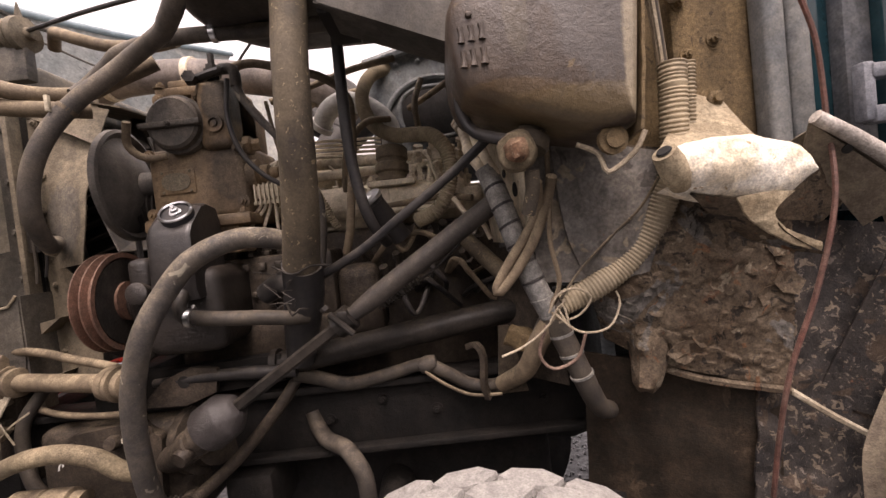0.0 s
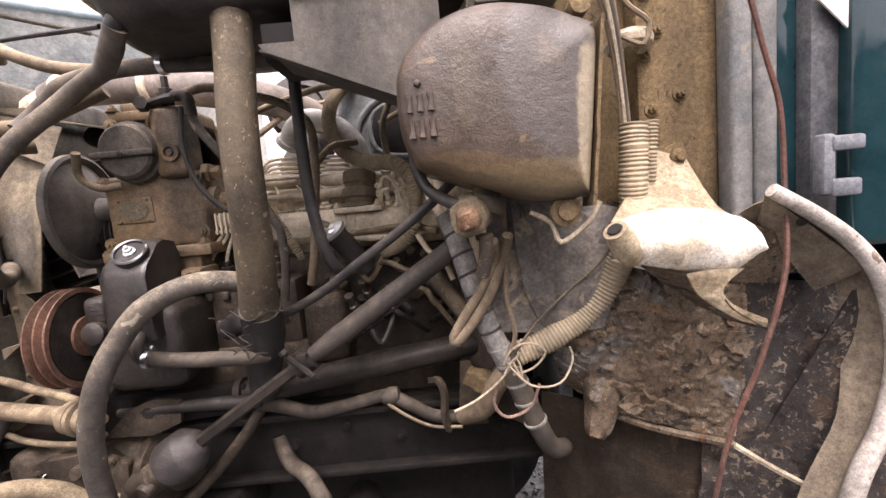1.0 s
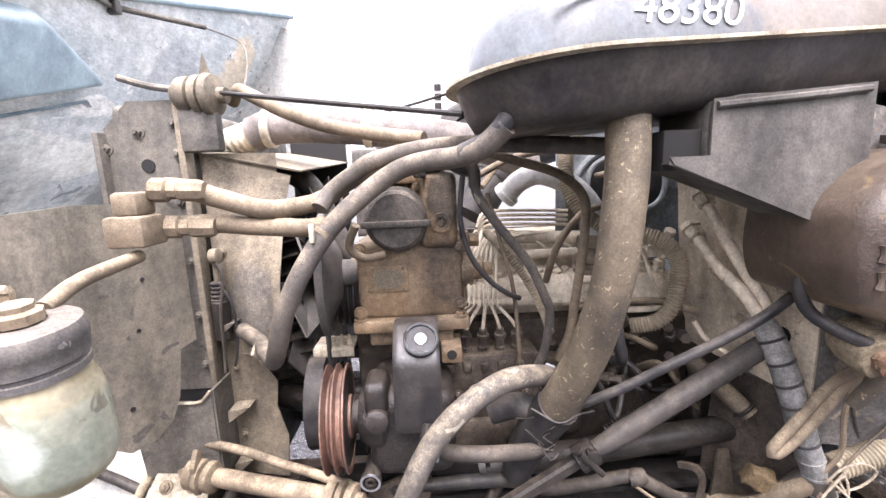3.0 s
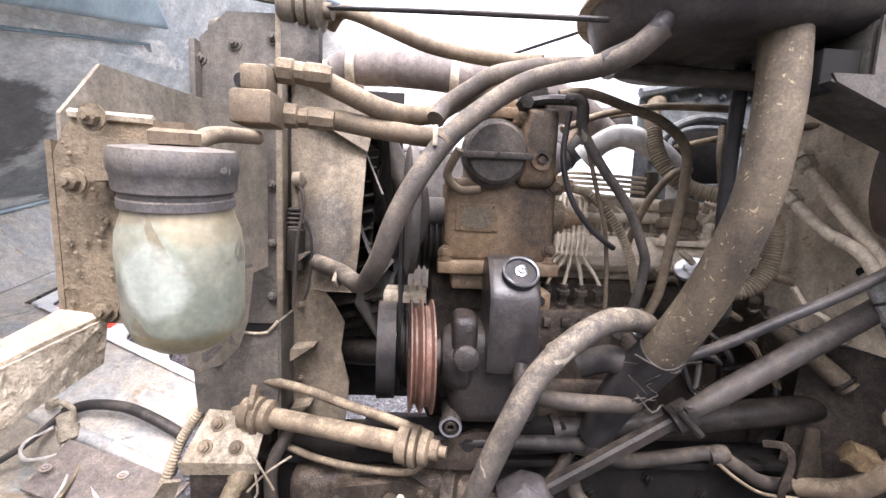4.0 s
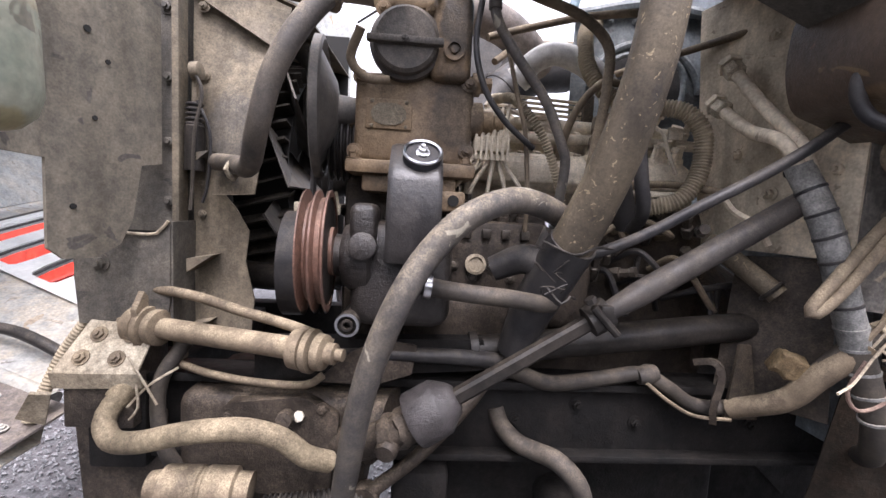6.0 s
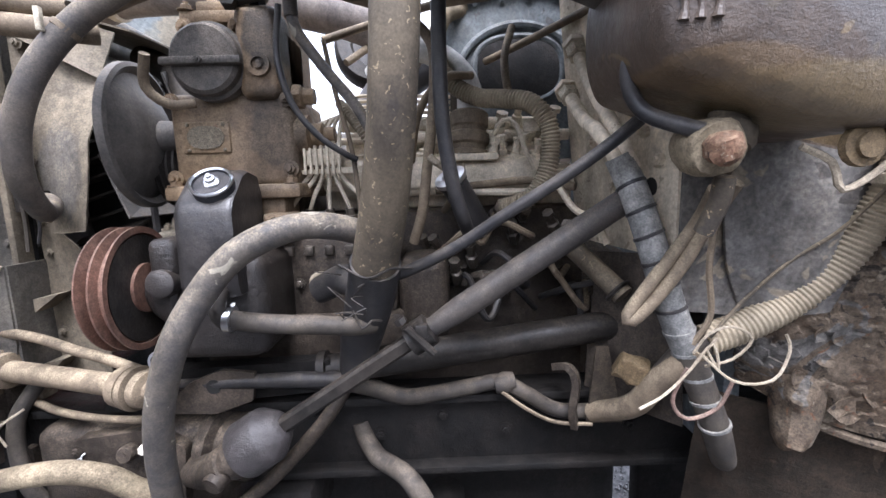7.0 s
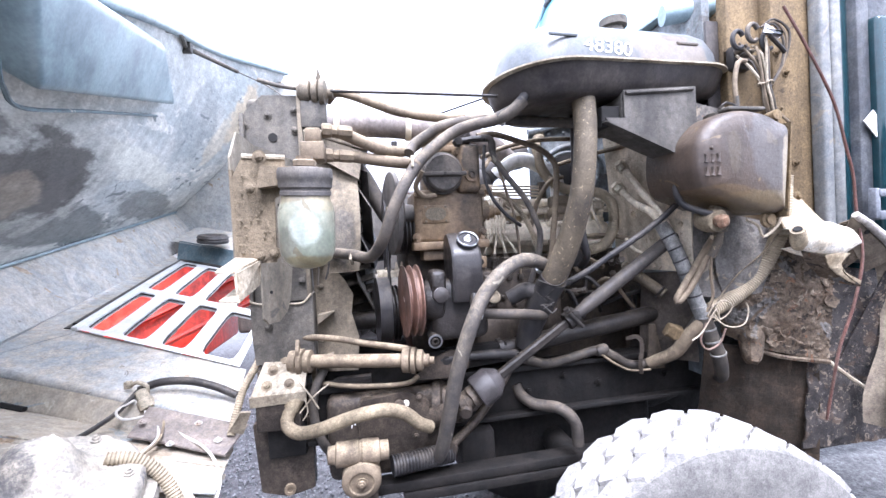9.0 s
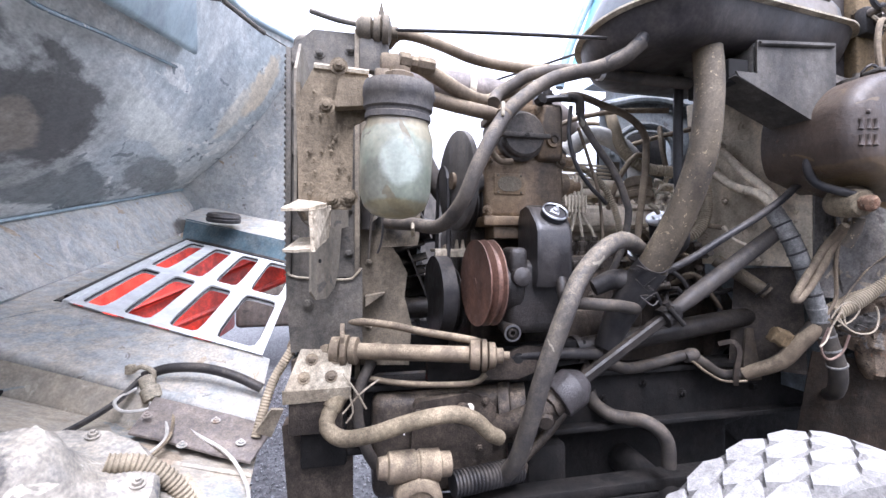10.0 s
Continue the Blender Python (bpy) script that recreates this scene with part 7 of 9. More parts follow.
def crusty_surface(rows, nu, nv, rough, scale=10.0, thick=0.006):
    """A beaten sheet through rows of corner places, covered with raised scale."""
    bm = bmesh.new()
    ctrl = [[Vector(q) for q in row] for row in rows]

    def at_uv(u, v):
        def along(row):
            x = u * (len(row) - 1)
            i = min(int(x), len(row) - 2)
            f = x - i
            f = f * f * (3 - 2 * f) * 0.5 + f * 0.5
            return row[i].lerp(row[i + 1], f)
        line = [along(r) for r in ctrl]
        y = v * (len(line) - 1)
        j = min(int(y), len(line) - 2)
        return line[j].lerp(line[j + 1], y - j)
    grid = []
    for j in range(nv + 1):
        row = []
        for i in range(nu + 1):
            q = at_uv(i / nu, j / nv)
            h = 1.2 * noise.noise(q * scale * 0.5) + 0.35 * noise.fractal(q * scale * 3, 0.8, 2.2, 4)
            edge = noise.noise(q * scale * 1.1 + V(5, 2, 1)) + 0.6 * noise.noise(q * scale * 3.1)
            low = noise.noise(q * scale * 2.3 + V(1, 8, 3)) + 0.4 * noise.noise(q * scale * 7)
            flake = max(0.0, min(1.0, (edge - 0.08) * 22)) + 0.6 * max(0.0, min(1.0, (low - 0.1) * 22))
            row.append(bm.verts.new(q + V(-0.15, -1, 0.1) * rough * (h + 0.8 * flake)))
        grid.append(row)
    faces = [bm.faces.new((grid[j][i], grid[j][i + 1], grid[j + 1][i + 1], grid[j + 1][i])) for j in range(nv) for i in range(nu)]
    out = bmesh.ops.extrude_face_region(bm, geom=faces)
    bmesh.ops.translate(bm, vec=(0, thick, 0), verts=[g for g in out["geom"] if isinstance(g, bmesh.types.BMVert)])
    return bm


part("upper_sheet", crusty_surface([
    [(0.60, 0.97, 1.12), (0.70, 0.90, 1.06), (0.83, 0.86, 1.03), (0.965, 0.81, 0.99)],
    [(0.56, 0.93, 1.24), (0.68, 0.86, 1.18), (0.82, 0.825, 1.16), (0.985, 0.81, 1.14)],
    [(0.52, 0.90, 1.38), (0.66, 0.85, 1.33), (0.82, 0.805, 1.32), (0.99, 0.80, 1.31)],
    [(0.50, 0.89, 1.52), (0.64, 0.87, 1.48), (0.80, 0.82, 1.46), (0.99, 0.80, 1.46)],
    [(0.50, 0.89, 1.66), (0.64, 0.88, 1.62), (0.80, 0.84, 1.58), (0.98, 0.82, 1.56)]], 110, 130, 0.008), M_RUST, wing)
part("painted_panel", crusty_surface([
    [(0.545, 0.893, 1.29), (0.61, 0.862, 1.29), (0.675, 0.838, 1.305)],
    [(0.50, 0.876, 1.40), (0.60, 0.850, 1.39), (0.70, 0.828, 1.385)],
    [(0.485, 0.868, 1.50), (0.60, 0.854, 1.48), (0.73, 0.83, 1.46)],
    [(0.48, 0.868, 1.64), (0.60, 0.86, 1.62), (0.75, 0.836, 1.58)]], 40, 50, 0.0022), M_BLUEGREY, wing, "blue-grey peeling painted panel")
part("wheel_well", crusty([(0.88, 0.86, 0.62), (1.45, 0.81, 0.62), (1.45, 0.81, 1.33), (0.97, 0.85, 1.40)], 50, 0.008, seed=9.0), M_WELL, wing, "black peeling wheel-well lining")
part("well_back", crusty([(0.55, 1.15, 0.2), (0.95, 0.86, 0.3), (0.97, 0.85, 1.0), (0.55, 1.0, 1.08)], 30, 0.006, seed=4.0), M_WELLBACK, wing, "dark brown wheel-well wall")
part("seam_strip", tube([(0.955, 0.80, 1.0), (1.05, 0.80, 0.93), (1.2, 0.80, 0.83)], 0.008, 6), M_PALE, wing)
part("seam_strip", tube([(0.66, 0.91, 1.07), (0.8, 0.87, 1.02), (0.955, 0.80, 1.0)], 0.01, 6), M_RUST, wing)
bm = lathe([(0.0, -0.125), (0.02, -0.122), (0.034, -0.10), (0.042, -0.07), (0.046, -0.04), (0.046, -0.01), (0.044, 0.02), (0.034, 0.045), (0.02, 0.06), (0.0, 0.065)], (0.685, 0.90, 1.125), (0.15, 0.1, 1), 22)
for v in bm.verts:
    v.co += V(1, 1, 0.6) * 0.016 * noise.fractal(v.co * 16, 0.8, 2.1, 4)
part("hanging_lobe", bm, M_RUST, wing, "hanging lump of rusted steel")
rng = random.Random(17)
for k in range(26):
    # curled scabs of scale standing off the sheet
    u, v = rng.uniform(0.60, 0.97), rng.uniform(1.08, 1.46)
    y = 0.885 - 0.16 * (u - 0.6) - 0.02 * (v > 1.2) - rng.uniform(0.004, 0.012)
    size = rng.uniform(0.012, 0.036)
    bm = bmesh.new()
    n_ = rng.randint(6, 9)
    ring = []
    for q in range(n_):
        a_ = 2 * math.pi * q / n_
        r = size * rng.uniform(0.55, 1.15)
        ring.append(bm.verts.new((u + r * math.cos(a_), y - rng.uniform(0.0, 0.3) * size * max(0, math.sin(a_ + k)), v + r * math.sin(a_))))
    mid = bm.verts.new((u, y + 0.006, v))
    faces = [bm.faces.new((mid, ring[q], ring[(q + 1) % n_])) for q in range(n_)]
    out = bmesh.ops.extrude_face_region(bm, geom=faces)
    bmesh.ops.translate(bm, vec=(0, 0.003, 0), verts=[g for g in out["geom"] if isinstance(g, bmesh.types.BMVert)])
    part("scab", bm, M_RUST, wing, smooth=False)

# ---- front wheel ----
wheel = thing("front_wheel", (0.22, 0.70, GROUND), "large dusty grey-white truck tyre with zigzag tread", "wheel")
WC, WK = V(0.22, 0.70, 0.272), 1.038
AX = V(math.sin(0.06), math.cos(0.06), 0)
part("tyre", lathe([(r_ * WK, o_) for r_, o_ in ((0.30, -0.12), (0.34, -0.14), (0.43, -0.158), (0.53, -0.155), (0.566, -0.142), (0.577, -0.12), (0.5815, -0.05), (0.5825, 0.0), (0.5815, 0.05), (0.577, 0.12), (0.566, 0.142), (0.53, 0.155), (0.43, 0.158), (0.34, 0.14), (0.30, 0.12))], WC, AX, 96), M_TYREBASE, wheel)
part("rim", lathe([(0.05, -0.06), (0.22, -0.08), (0.28, -0.13), (0.313, -0.14), (0.313, 0.13), (0.22, 0.1), (0.05, 0.1)], WC, AX, 40), M_RADI, wheel)
U1 = V(AX.y, -AX.x, 0)
tread = bmesh.new()
for k in range(15):
    a_ = 0.252 * (k - 1)
    for j, off in enumerate((-0.098, -0.033, 0.033, 0.098)):
        aa = a_ + (0.126 if j % 2 else 0.0)
        radial = U1 * math.cos(aa) + V(0, 0, 1) * math.sin(aa)
        along = -U1 * math.sin(aa) + V(0, 0, 1) * math.cos(aa)
        c0 = WC + AX * off + radial * (0.570 * WK - 0.006 * (abs(off) / 0.098) ** 2)
        hexa = [(-0.5, 0.12), (-0.22, 0.56), (0.28, 0.42), (0.5, -0.12), (0.22, -0.56), (-0.28, -0.42)]
        lo = [tread.verts.new(c0 + along * u * 0.158 + AX * v * 0.074) for u, v in hexa]
        hi = [tread.verts.new(c0 + along * u * 0.151 + AX * v * 0.068 + radial * 0.024) for u, v in hexa]
        top_ = tread.verts.new(c0 + radial * 0.025)
        for q in range(6):
            tread.faces.new((top_, hi[q], hi[(q + 1) % 6]))
            tread.faces.new((lo[q], lo[(q + 1) % 6], hi[(q + 1) % 6], hi[q]))
tagged(part("tread", tread, M_TYRE, wheel), kind="stuff")

# Unseen far wheel, added to keep light out from under the bay.
far_wheel = thing("far_front_wheel", (0.24, 2.4, GROUND), "unseen dark truck tyre on the far side, blocking light under the bay", "wheel")
part("tyre", lathe([(0.30, -0.14), (0.34, -0.165), (0.44, -0.185), (0.53, -0.18), (0.58, -0.155), (0.595, 0.0), (0.58, 0.155), (0.53, 0.18), (0.44, 0.185), (0.30, 0.14)], (0.24, 2.4, 0.255), AX, 56), M_BLACK, far_wheel)
part("rim", lathe([(0.05, -0.06), (0.2, -0.08), (0.31, -0.13), (0.31, 0.13), (0.05, 0.1)], (0.24, 2.4, 0.255), AX, 32), M_RADI, far_wheel)

# ---- hoses, pipes and cables ----
def hose(name, points, r, mat, label, category="hose", group="", **k):
    return solo(name, tube(points, r, k.pop("seg", 14), **k), mat, label, category, group)


def hose_clamp(parent, at_, way, r, mat=None):
    c = part("hose_clamp", lathe([(r, -0.008), (r + 0.003, -0.007), (r + 0.003, 0.007), (r, 0.008)], at_, way, 20), mat or M_CHROME, parent, "steel hose clamp")
    w = Vector(way).normalized()
    side = w.orthogonal().normalized()
    part("clamp_screw", lathe([(0.005, -0.012), (0.005, 0.012)], Vector(at_) + side * (r + 0.007), w.cross(side), 8), mat or M_CHROME, c)
    return c


arch = hose("return_hose", [(-0.185, 1.02, 1.43), (-0.2, 0.985, 1.465), (-0.308, 0.92, 1.492), (-0.414, 0.875, 1.454), (-0.491, 0.862, 1.375), (-0.545, 0.845, 1.279), (-0.587, 0.852, 1.164), (-0.612, 0.871, 1.061), (-0.63, 0.90, 0.95), (-0.65, 0.95, 0.82), (-0.66, 1.02, 0.74)], 0.027, M_WORN, "thick worn grey rubber hose arching over the pump")
hose_clamp(arch, (-0.195, 1.0, 1.45), (-0.3, -0.5, 0.6), 0.0275)
solo("drain_pipe", tube([(-0.090, 0.825, 2.12), (-0.092, 0.815, 2.06), (-0.094, 0.806, 1.969), (-0.102, 0.802, 1.874), (-0.111, 0.811, 1.761), (-0.126, 0.844, 1.642), (-0.149, 0.891, 1.522), (-0.18, 0.948, 1.405), (-0.2, 1.0, 1.33)], [0.041, 0.041, 0.041, 0.041, 0.042, 0.044, 0.046, 0.048, 0.05], 22), M_TUBE, "olive-brown dusty air pipe hanging from the air cleaner", "pipe")
boot = thing("pipe_boot", (-0.2, 0.98, 1.36), "torn black rubber boot wired to the air pipe", "boot")
part("sleeve", tube([(-0.178, 0.945, 1.41), (-0.20, 1.0, 1.33), (-0.235, 1.05, 1.22), (-0.26, 1.08, 1.12)], [0.053, 0.055, 0.05, 0.04], 18), M_BLACK, boot)
part("side_arm", tube([(-0.20, 1.0, 1.34), (-0.26, 1.03, 1.36), (-0.33, 1.05, 1.33)], [0.04, 0.035, 0.03], 14), M_BLACK, boot)
for k, (a_, b_) in enumerate((((-0.25, 0.93, 1.41), (-0.10, 0.92, 1.40)), ((-0.23, 0.94, 1.31), (-0.17, 0.93, 1.29)))):
    part("wire_tie", tube([a_, V(*a_).lerp(V(*b_), 0.4) + V(0, -0.025, -0.02), V(*a_).lerp(V(*b_), 0.7) + V(0, -0.02, 0.0), b_], 0.003, 6), M_DARK, boot)
rng = random.Random(11)
for k in range(7):
    a_ = V(-0.245 + 0.02 * (k % 3), 0.925, 1.30 + 0.045 * (k // 3))
    part("loose_strand", tube([a_, a_ + V(rng.uniform(-0.03, 0.03), -0.015, rng.uniform(0.0, 0.03)), a_ + V(rng.uniform(-0.05, 0.05), -0.02, rng.uniform(-0.02, 0.05))], 0.0013, 5), M_DARK, boot)

h1 = hose("breather_hose", [(-0.325, 0.80, 2.06), (-0.37, 0.83, 2.02), (-0.42, 0.879, 2.008), (-0.468, 0.912, 2.005), (-0.534, 0.94, 1.99), (-0.603, 0.942, 1.948), (-0.685, 0.915, 1.876), (-0.747, 0.889, 1.79), (-0.795, 0.886, 1.697), (-0.832, 0.915, 1.60), (-0.88, 1.0, 1.535), (-0.95, 1.10, 1.545), (-1.03, 1.18, 1.555)], 0.022, M_GREYHOSE, "long grey dusty breather hose with plastic ties")
part("tie_strap", lathe([(0.0225, -0.006), (0.0245, -0.005), (0.0245, 0.005), (0.0225, 0.006)], (-0.703, 0.91, 1.858), (-0.07, -0.03, -0.085), 16), M_TANHOSE, h1)
part("tie_tail", boxed(-0.725, -0.715, 0.872, 0.882, 1.845, 1.885, 0.002), M_PALE, h1)
part("end_wire", tube([(-0.95, 1.08, 1.55), (-0.955, 1.06, 1.53), (-0.95, 1.09, 1.51), (-0.945, 1.12, 1.55)], 0.006, 6), M_PALE, h1)
elb = thing("rubber_elbow", (-0.33, 0.80, 2.05), "black rubber elbow at the air cleaner pan", "elbow")
part("bend", tube([(-0.40, 0.86, 2.012), (-0.35, 0.82, 2.035), (-0.325, 0.80, 2.07), (-0.29, 0.84, 2.11)], [0.023, 0.022, 0.018, 0.013], 14), M_BLACK, elb)
cool = hose("upper_coolant_hose", [(-0.72, 0.96, 1.91), (-0.697, 0.985, 1.946), (-0.64, 0.98, 1.985), (-0.59, 0.969, 2.012), (-0.471, 0.97, 2.035), (-0.346, 0.978, 2.04), (-0.231, 0.978, 2.035), (-0.1, 0.96, 2.025), (0.0, 0.95, 2.02)], 0.02, M_GREYHOSE, "grey dusty hose running level to the air pipe")
hose_clamp(cool, (-0.346, 0.978, 2.04), (0.12, 0, 0), 0.0205)
hose("pressure_hose", [(-1.0, 0.875, 1.97), (-0.96, 0.88, 1.965), (-0.905, 0.893, 1.944), (-0.83, 0.92, 1.917), (-0.77, 0.965, 1.917), (-0.72, 1.0, 1.93), (-0.66, 1.03, 1.97), (-0.56, 1.06, 2.02)], 0.021, M_TANHOSE, "tan dusty pressure hose from the union block", group="pressure hoses")
hose("pressure_hose", [(-1.0, 0.893, 1.891), (-0.926, 0.912, 1.891), (-0.859, 0.922, 1.882), (-0.797, 0.932, 1.875), (-0.74, 0.942, 1.87), (-0.70, 0.98, 1.875)], 0.021, M_TANHOSE, "tan dusty pressure hose from the union block", group="pressure hoses")
hose("top_tan_hose", [(-1.02, 1.27, 2.20), (-0.985, 1.235, 2.225), (-0.93, 1.18, 2.2), (-0.844, 1.136, 2.155), (-0.752, 1.12, 2.117), (-0.662, 1.102, 2.094), (-0.569, 1.074, 2.075), (-0.48, 1.03, 2.06)], 0.018, M_TANHOSE, "tan dusty hose from the radiator top")
solo("latch_rod", tube([(-1.0, 1.16, 2.205), (-0.7, 1.0, 2.145), (-0.4, 0.86, 2.09)], 0.006, 8), M_DARK, "thin grey hood latch cable", "cable")
solo("stay_cable", tube([(-0.8, 1.9, 2.22), (-0.5, 1.5, 2.22), (-0.2, 1.2, 2.25), (0.1, 1.0, 2.3)], 0.005, 8), M_DARK, "thin black stay cable", "cable")
hose("compressor_outlet_hose", [(-0.355, 1.09, 1.945), (-0.345, 1.09, 1.91), (-0.294, 1.09, 1.835), (-0.22, 1.09, 1.74), (-0.175, 1.09, 1.645), (-0.156, 1.10, 1.587), (-0.164, 1.12, 1.48), (-0.19, 1.15, 1.38)], 0.0125, M_WORN, "dark rubber hose from the compressor fitting")
hose("fuel_feed_hose", [(-0.40, 1.15, 2.02), (-0.33, 1.15, 2.03), (-0.23, 1.15, 2.003), (-0.12, 1.15, 1.965), (-0.05, 1.15, 1.9), (-0.045, 1.15, 1.8), (-0.055, 1.15, 1.705), (-0.07, 1.15, 1.6), (-0.085, 1.15, 1.5), (-0.11, 1.17, 1.42)], 0.013, M_TANHOSE, "tan dusty fuel hose over the engine")
hose("black_drop_hose", [(-0.03, 1.0, 2.08), (-0.032, 1.0, 1.95), (-0.034, 1.0, 1.8), (-0.03, 1.0, 1.68), (-0.012, 1.0, 1.56), (0.01, 1.02, 1.485), (0.03, 1.1, 1.44)], 0.016, M_BLACK, "black rubber hose dropping beside the air pipe")
con = hose("ribbed_conduit", [(0.079, 1.529, 2.126), (0.001, 1.44, 2.07), (-0.031, 1.365, 1.986), (-0.027, 1.328, 1.902), (0.012, 1.3, 1.835), (0.073, 1.272, 1.796), (0.138, 1.228, 1.781), (0.196, 1.188, 1.762), (0.235, 1.171, 1.712), (0.242, 1.168, 1.639), (0.225, 1.165, 1.572), (0.185, 1.171, 1.522), (0.124, 1.205, 1.5)], 0.0245, M_CONDUIT, "tan ribbed plastic conduit looping over the engine", ribs=0.0085, depth=0.0035, seg=14)
for i, pts in enumerate(([(0.30, 1.205, 1.908), (0.307, 1.165, 1.866), (0.312, 1.06, 1.752), (0.321, 0.966, 1.657), (0.352, 0.951, 1.58)], [(0.287, 1.22, 1.805), (0.293, 1.178, 1.771), (0.295, 1.08, 1.70), (0.291, 0.974, 1.655), (0.33, 0.955, 1.585)])):
    p_ = hose("firewall_pipe", pts, 0.0155, M_WALL, "pale dusty metal pipe with a hex union nut", "pipe", "firewall pipes")
    c_ = V(*pts[1])
    w_ = (V(*pts[2]) - V(*pts[1])).normalized()
    part("union_nut", lathe([(0.016, -0.03), (0.025, -0.026), (0.025, 0.004), (0.018, 0.01)], c_, w_, 6), M_PALE, p_)
    part("bulkhead_nut", lathe([(0.022, -0.05), (0.03, -0.046), (0.03, -0.03)], c_, w_, 6), M_WALL, p_)
band = hose("banded_hose", [(0.325, 0.965, 1.61), (0.335, 0.96, 1.585), (0.354, 0.93, 1.511), (0.378, 0.906, 1.413), (0.408, 0.895, 1.307), (0.446, 0.895, 1.215), (0.48, 0.891, 1.127), (0.505, 0.886, 1.06), (0.53, 0.9, 1.0), (0.56, 0.93, 0.95), (0.60, 0.98, 0.92)], [0.029, 0.029, 0.029, 0.029, 0.029, 0.029, 0.028, 0.027, 0.0255, 0.024, 0.023], M_BANDHOSE, "pale grey hose wrapped with dark tape bands")
path = smooth_path([(0.335, 0.96, 1.585), (0.354, 0.93, 1.511), (0.378, 0.906, 1.413), (0.408, 0.895, 1.307), (0.446, 0.895, 1.215), (0.48, 0.891, 1.127), (0.505, 0.886, 1.06), (0.53, 0.9, 1.0)], 0.012)
for k in range(3, len(path) - 2, 4):
    w_ = path[k + 1] - path[k - 1]
    part("tape_band", lathe([(0.0285, -0.004), (0.0308, -0.003), (0.0308, 0.003), (0.0285, 0.004)], path[k], w_ + V(0.15 * math.sin(k * 3.0), 0, 0) * w_.length, 18), M_BLACK if k < 24 else M_BANDHOSE, band)
# A darker tube is drawn over the lower half of the hose.
sleeve_path = [(0.446, 0.895, 1.215), (0.48, 0.891, 1.127), (0.505, 0.886, 1.06), (0.53, 0.9, 1.0), (0.56, 0.93, 0.95), (0.60, 0.98, 0.92)]
part("wrapping", tube(sleeve_path, [0.0296, 0.029, 0.0275, 0.027, 0.0255, 0.024], 14), M_RUBBER, band, "darker wrapping over the lower hose")
rib = hose("ribbed_hose", [(0.74, 0.785, 1.765), (0.738, 0.785, 1.74), (0.737, 0.785, 1.709), (0.736, 0.79, 1.634), (0.737, 0.804, 1.549), (0.72, 0.826, 1.472), (0.683, 0.848, 1.388), (0.628, 0.868, 1.322), (0.553, 0.874, 1.276), (0.47, 0.88, 1.243)], 0.031, M_CONDUIT, "wide tan ribbed wiring conduit", ribs=0.0095, depth=0.0025, seg=16)
part("hose_strap", lathe([(0.034, -0.01), (0.037, -0.008), (0.037, 0.008), (0.034, 0.01)], (0.737, 0.804, 1.549), (0.0, 0.1, -1), 18), M_PALE, rib, "pale strap")
hose("inner_ribbed_sleeve", [(0.785, 0.80, 1.77), (0.78, 0.80, 1.7), (0.775, 0.805, 1.6)], 0.016, M_CONDUIT, "narrow tan ribbed wiring sleeve", ribs=0.0085, depth=0.003)
low = hose("wrapped_harness", [(0.48, 0.878, 1.245), (0.443, 0.905, 1.205), (0.41, 0.941, 1.129), (0.38, 0.995, 1.049), (0.323, 1.085, 0.985), (0.239, 1.10, 0.985), (0.165, 1.10, 1.03), (0.10, 1.11, 1.06), (0.02, 1.12, 1.045), (-0.07, 1.13, 1.025), (-0.15, 1.13, 1.02), (-0.24, 1.13, 1.05), (-0.30, 1.12, 1.07)], [0.026, 0.024, 0.024, 0.022, 0.02, 0.019, 0.019, 0.02, 0.02, 0.021, 0.021, 0.022, 0.022], M_RUBBER, "tape-wrapped wiring harness sagging along the frame", "harness")
part("knot", lathe([(0.0, -0.03), (0.022, -0.026), (0.028, 0), (0.022, 0.026), (0, 0.03)], (0.11, 1.105, 1.06), (1, 0, 0.2), 10), M_RUBBER, low, "tied knot")
part("pale_section", tube([(0.46, 0.885, 1.228), (0.412, 0.933, 1.135), (0.382, 0.985, 1.052), (0.325, 1.075, 0.987)], [0.0275, 0.0265, 0.0265, 0.0245], 14), M_TANHOSE, low)
hose("throttle_cable", [(0.40, 0.82, 1.72), (0.362, 0.886, 1.694), (0.28, 0.897, 1.628), (0.188, 0.915, 1.563), (0.089, 0.937, 1.50), (-0.019, 0.962, 1.43), (-0.135, 0.985, 1.375), (-0.2, 1.02, 1.36)], 0.0125, M_BLACK, "black sheathed throttle cable", "cable")
hose("tank_overflow_hose", [(0.28, 0.78, 1.80), (0.265, 0.80, 1.73), (0.285, 0.79, 1.67), (0.33, 0.74, 1.635), (0.37, 0.72, 1.62)], 0.013, M_BLACK, "black overflow hose under the tank")
loop_ = hose("twin_loop_hose", [(0.42, 0.80, 1.54), (0.43, 0.86, 1.48), (0.394, 0.875, 1.415), (0.351, 0.875, 1.358), (0.315, 0.88, 1.30), (0.322, 0.875, 1.29), (0.36, 0.87, 1.33), (0.41, 0.865, 1.40), (0.445, 0.85, 1.48), (0.455, 0.80, 1.55)], 0.0125, M_TANHOSE, "tan rubber hose doubled back in a loop")
lowtan = hose("lower_tan_hose", [(-1.185, 1.08, 1.0), (-1.21, 1.06, 0.965), (-1.215, 1.04, 0.93), (-1.17, 1.0, 0.912), (-1.09, 0.965, 0.93), (-0.998, 0.935, 0.965), (-0.92, 0.92, 0.985), (-0.849, 0.925, 0.985), (-0.784, 0.945, 0.955), (-0.735, 0.965, 0.905), (-0.69, 1.0, 0.87)], 0.024, M_PALEHOSE, "pale tan hose curving under the stay")
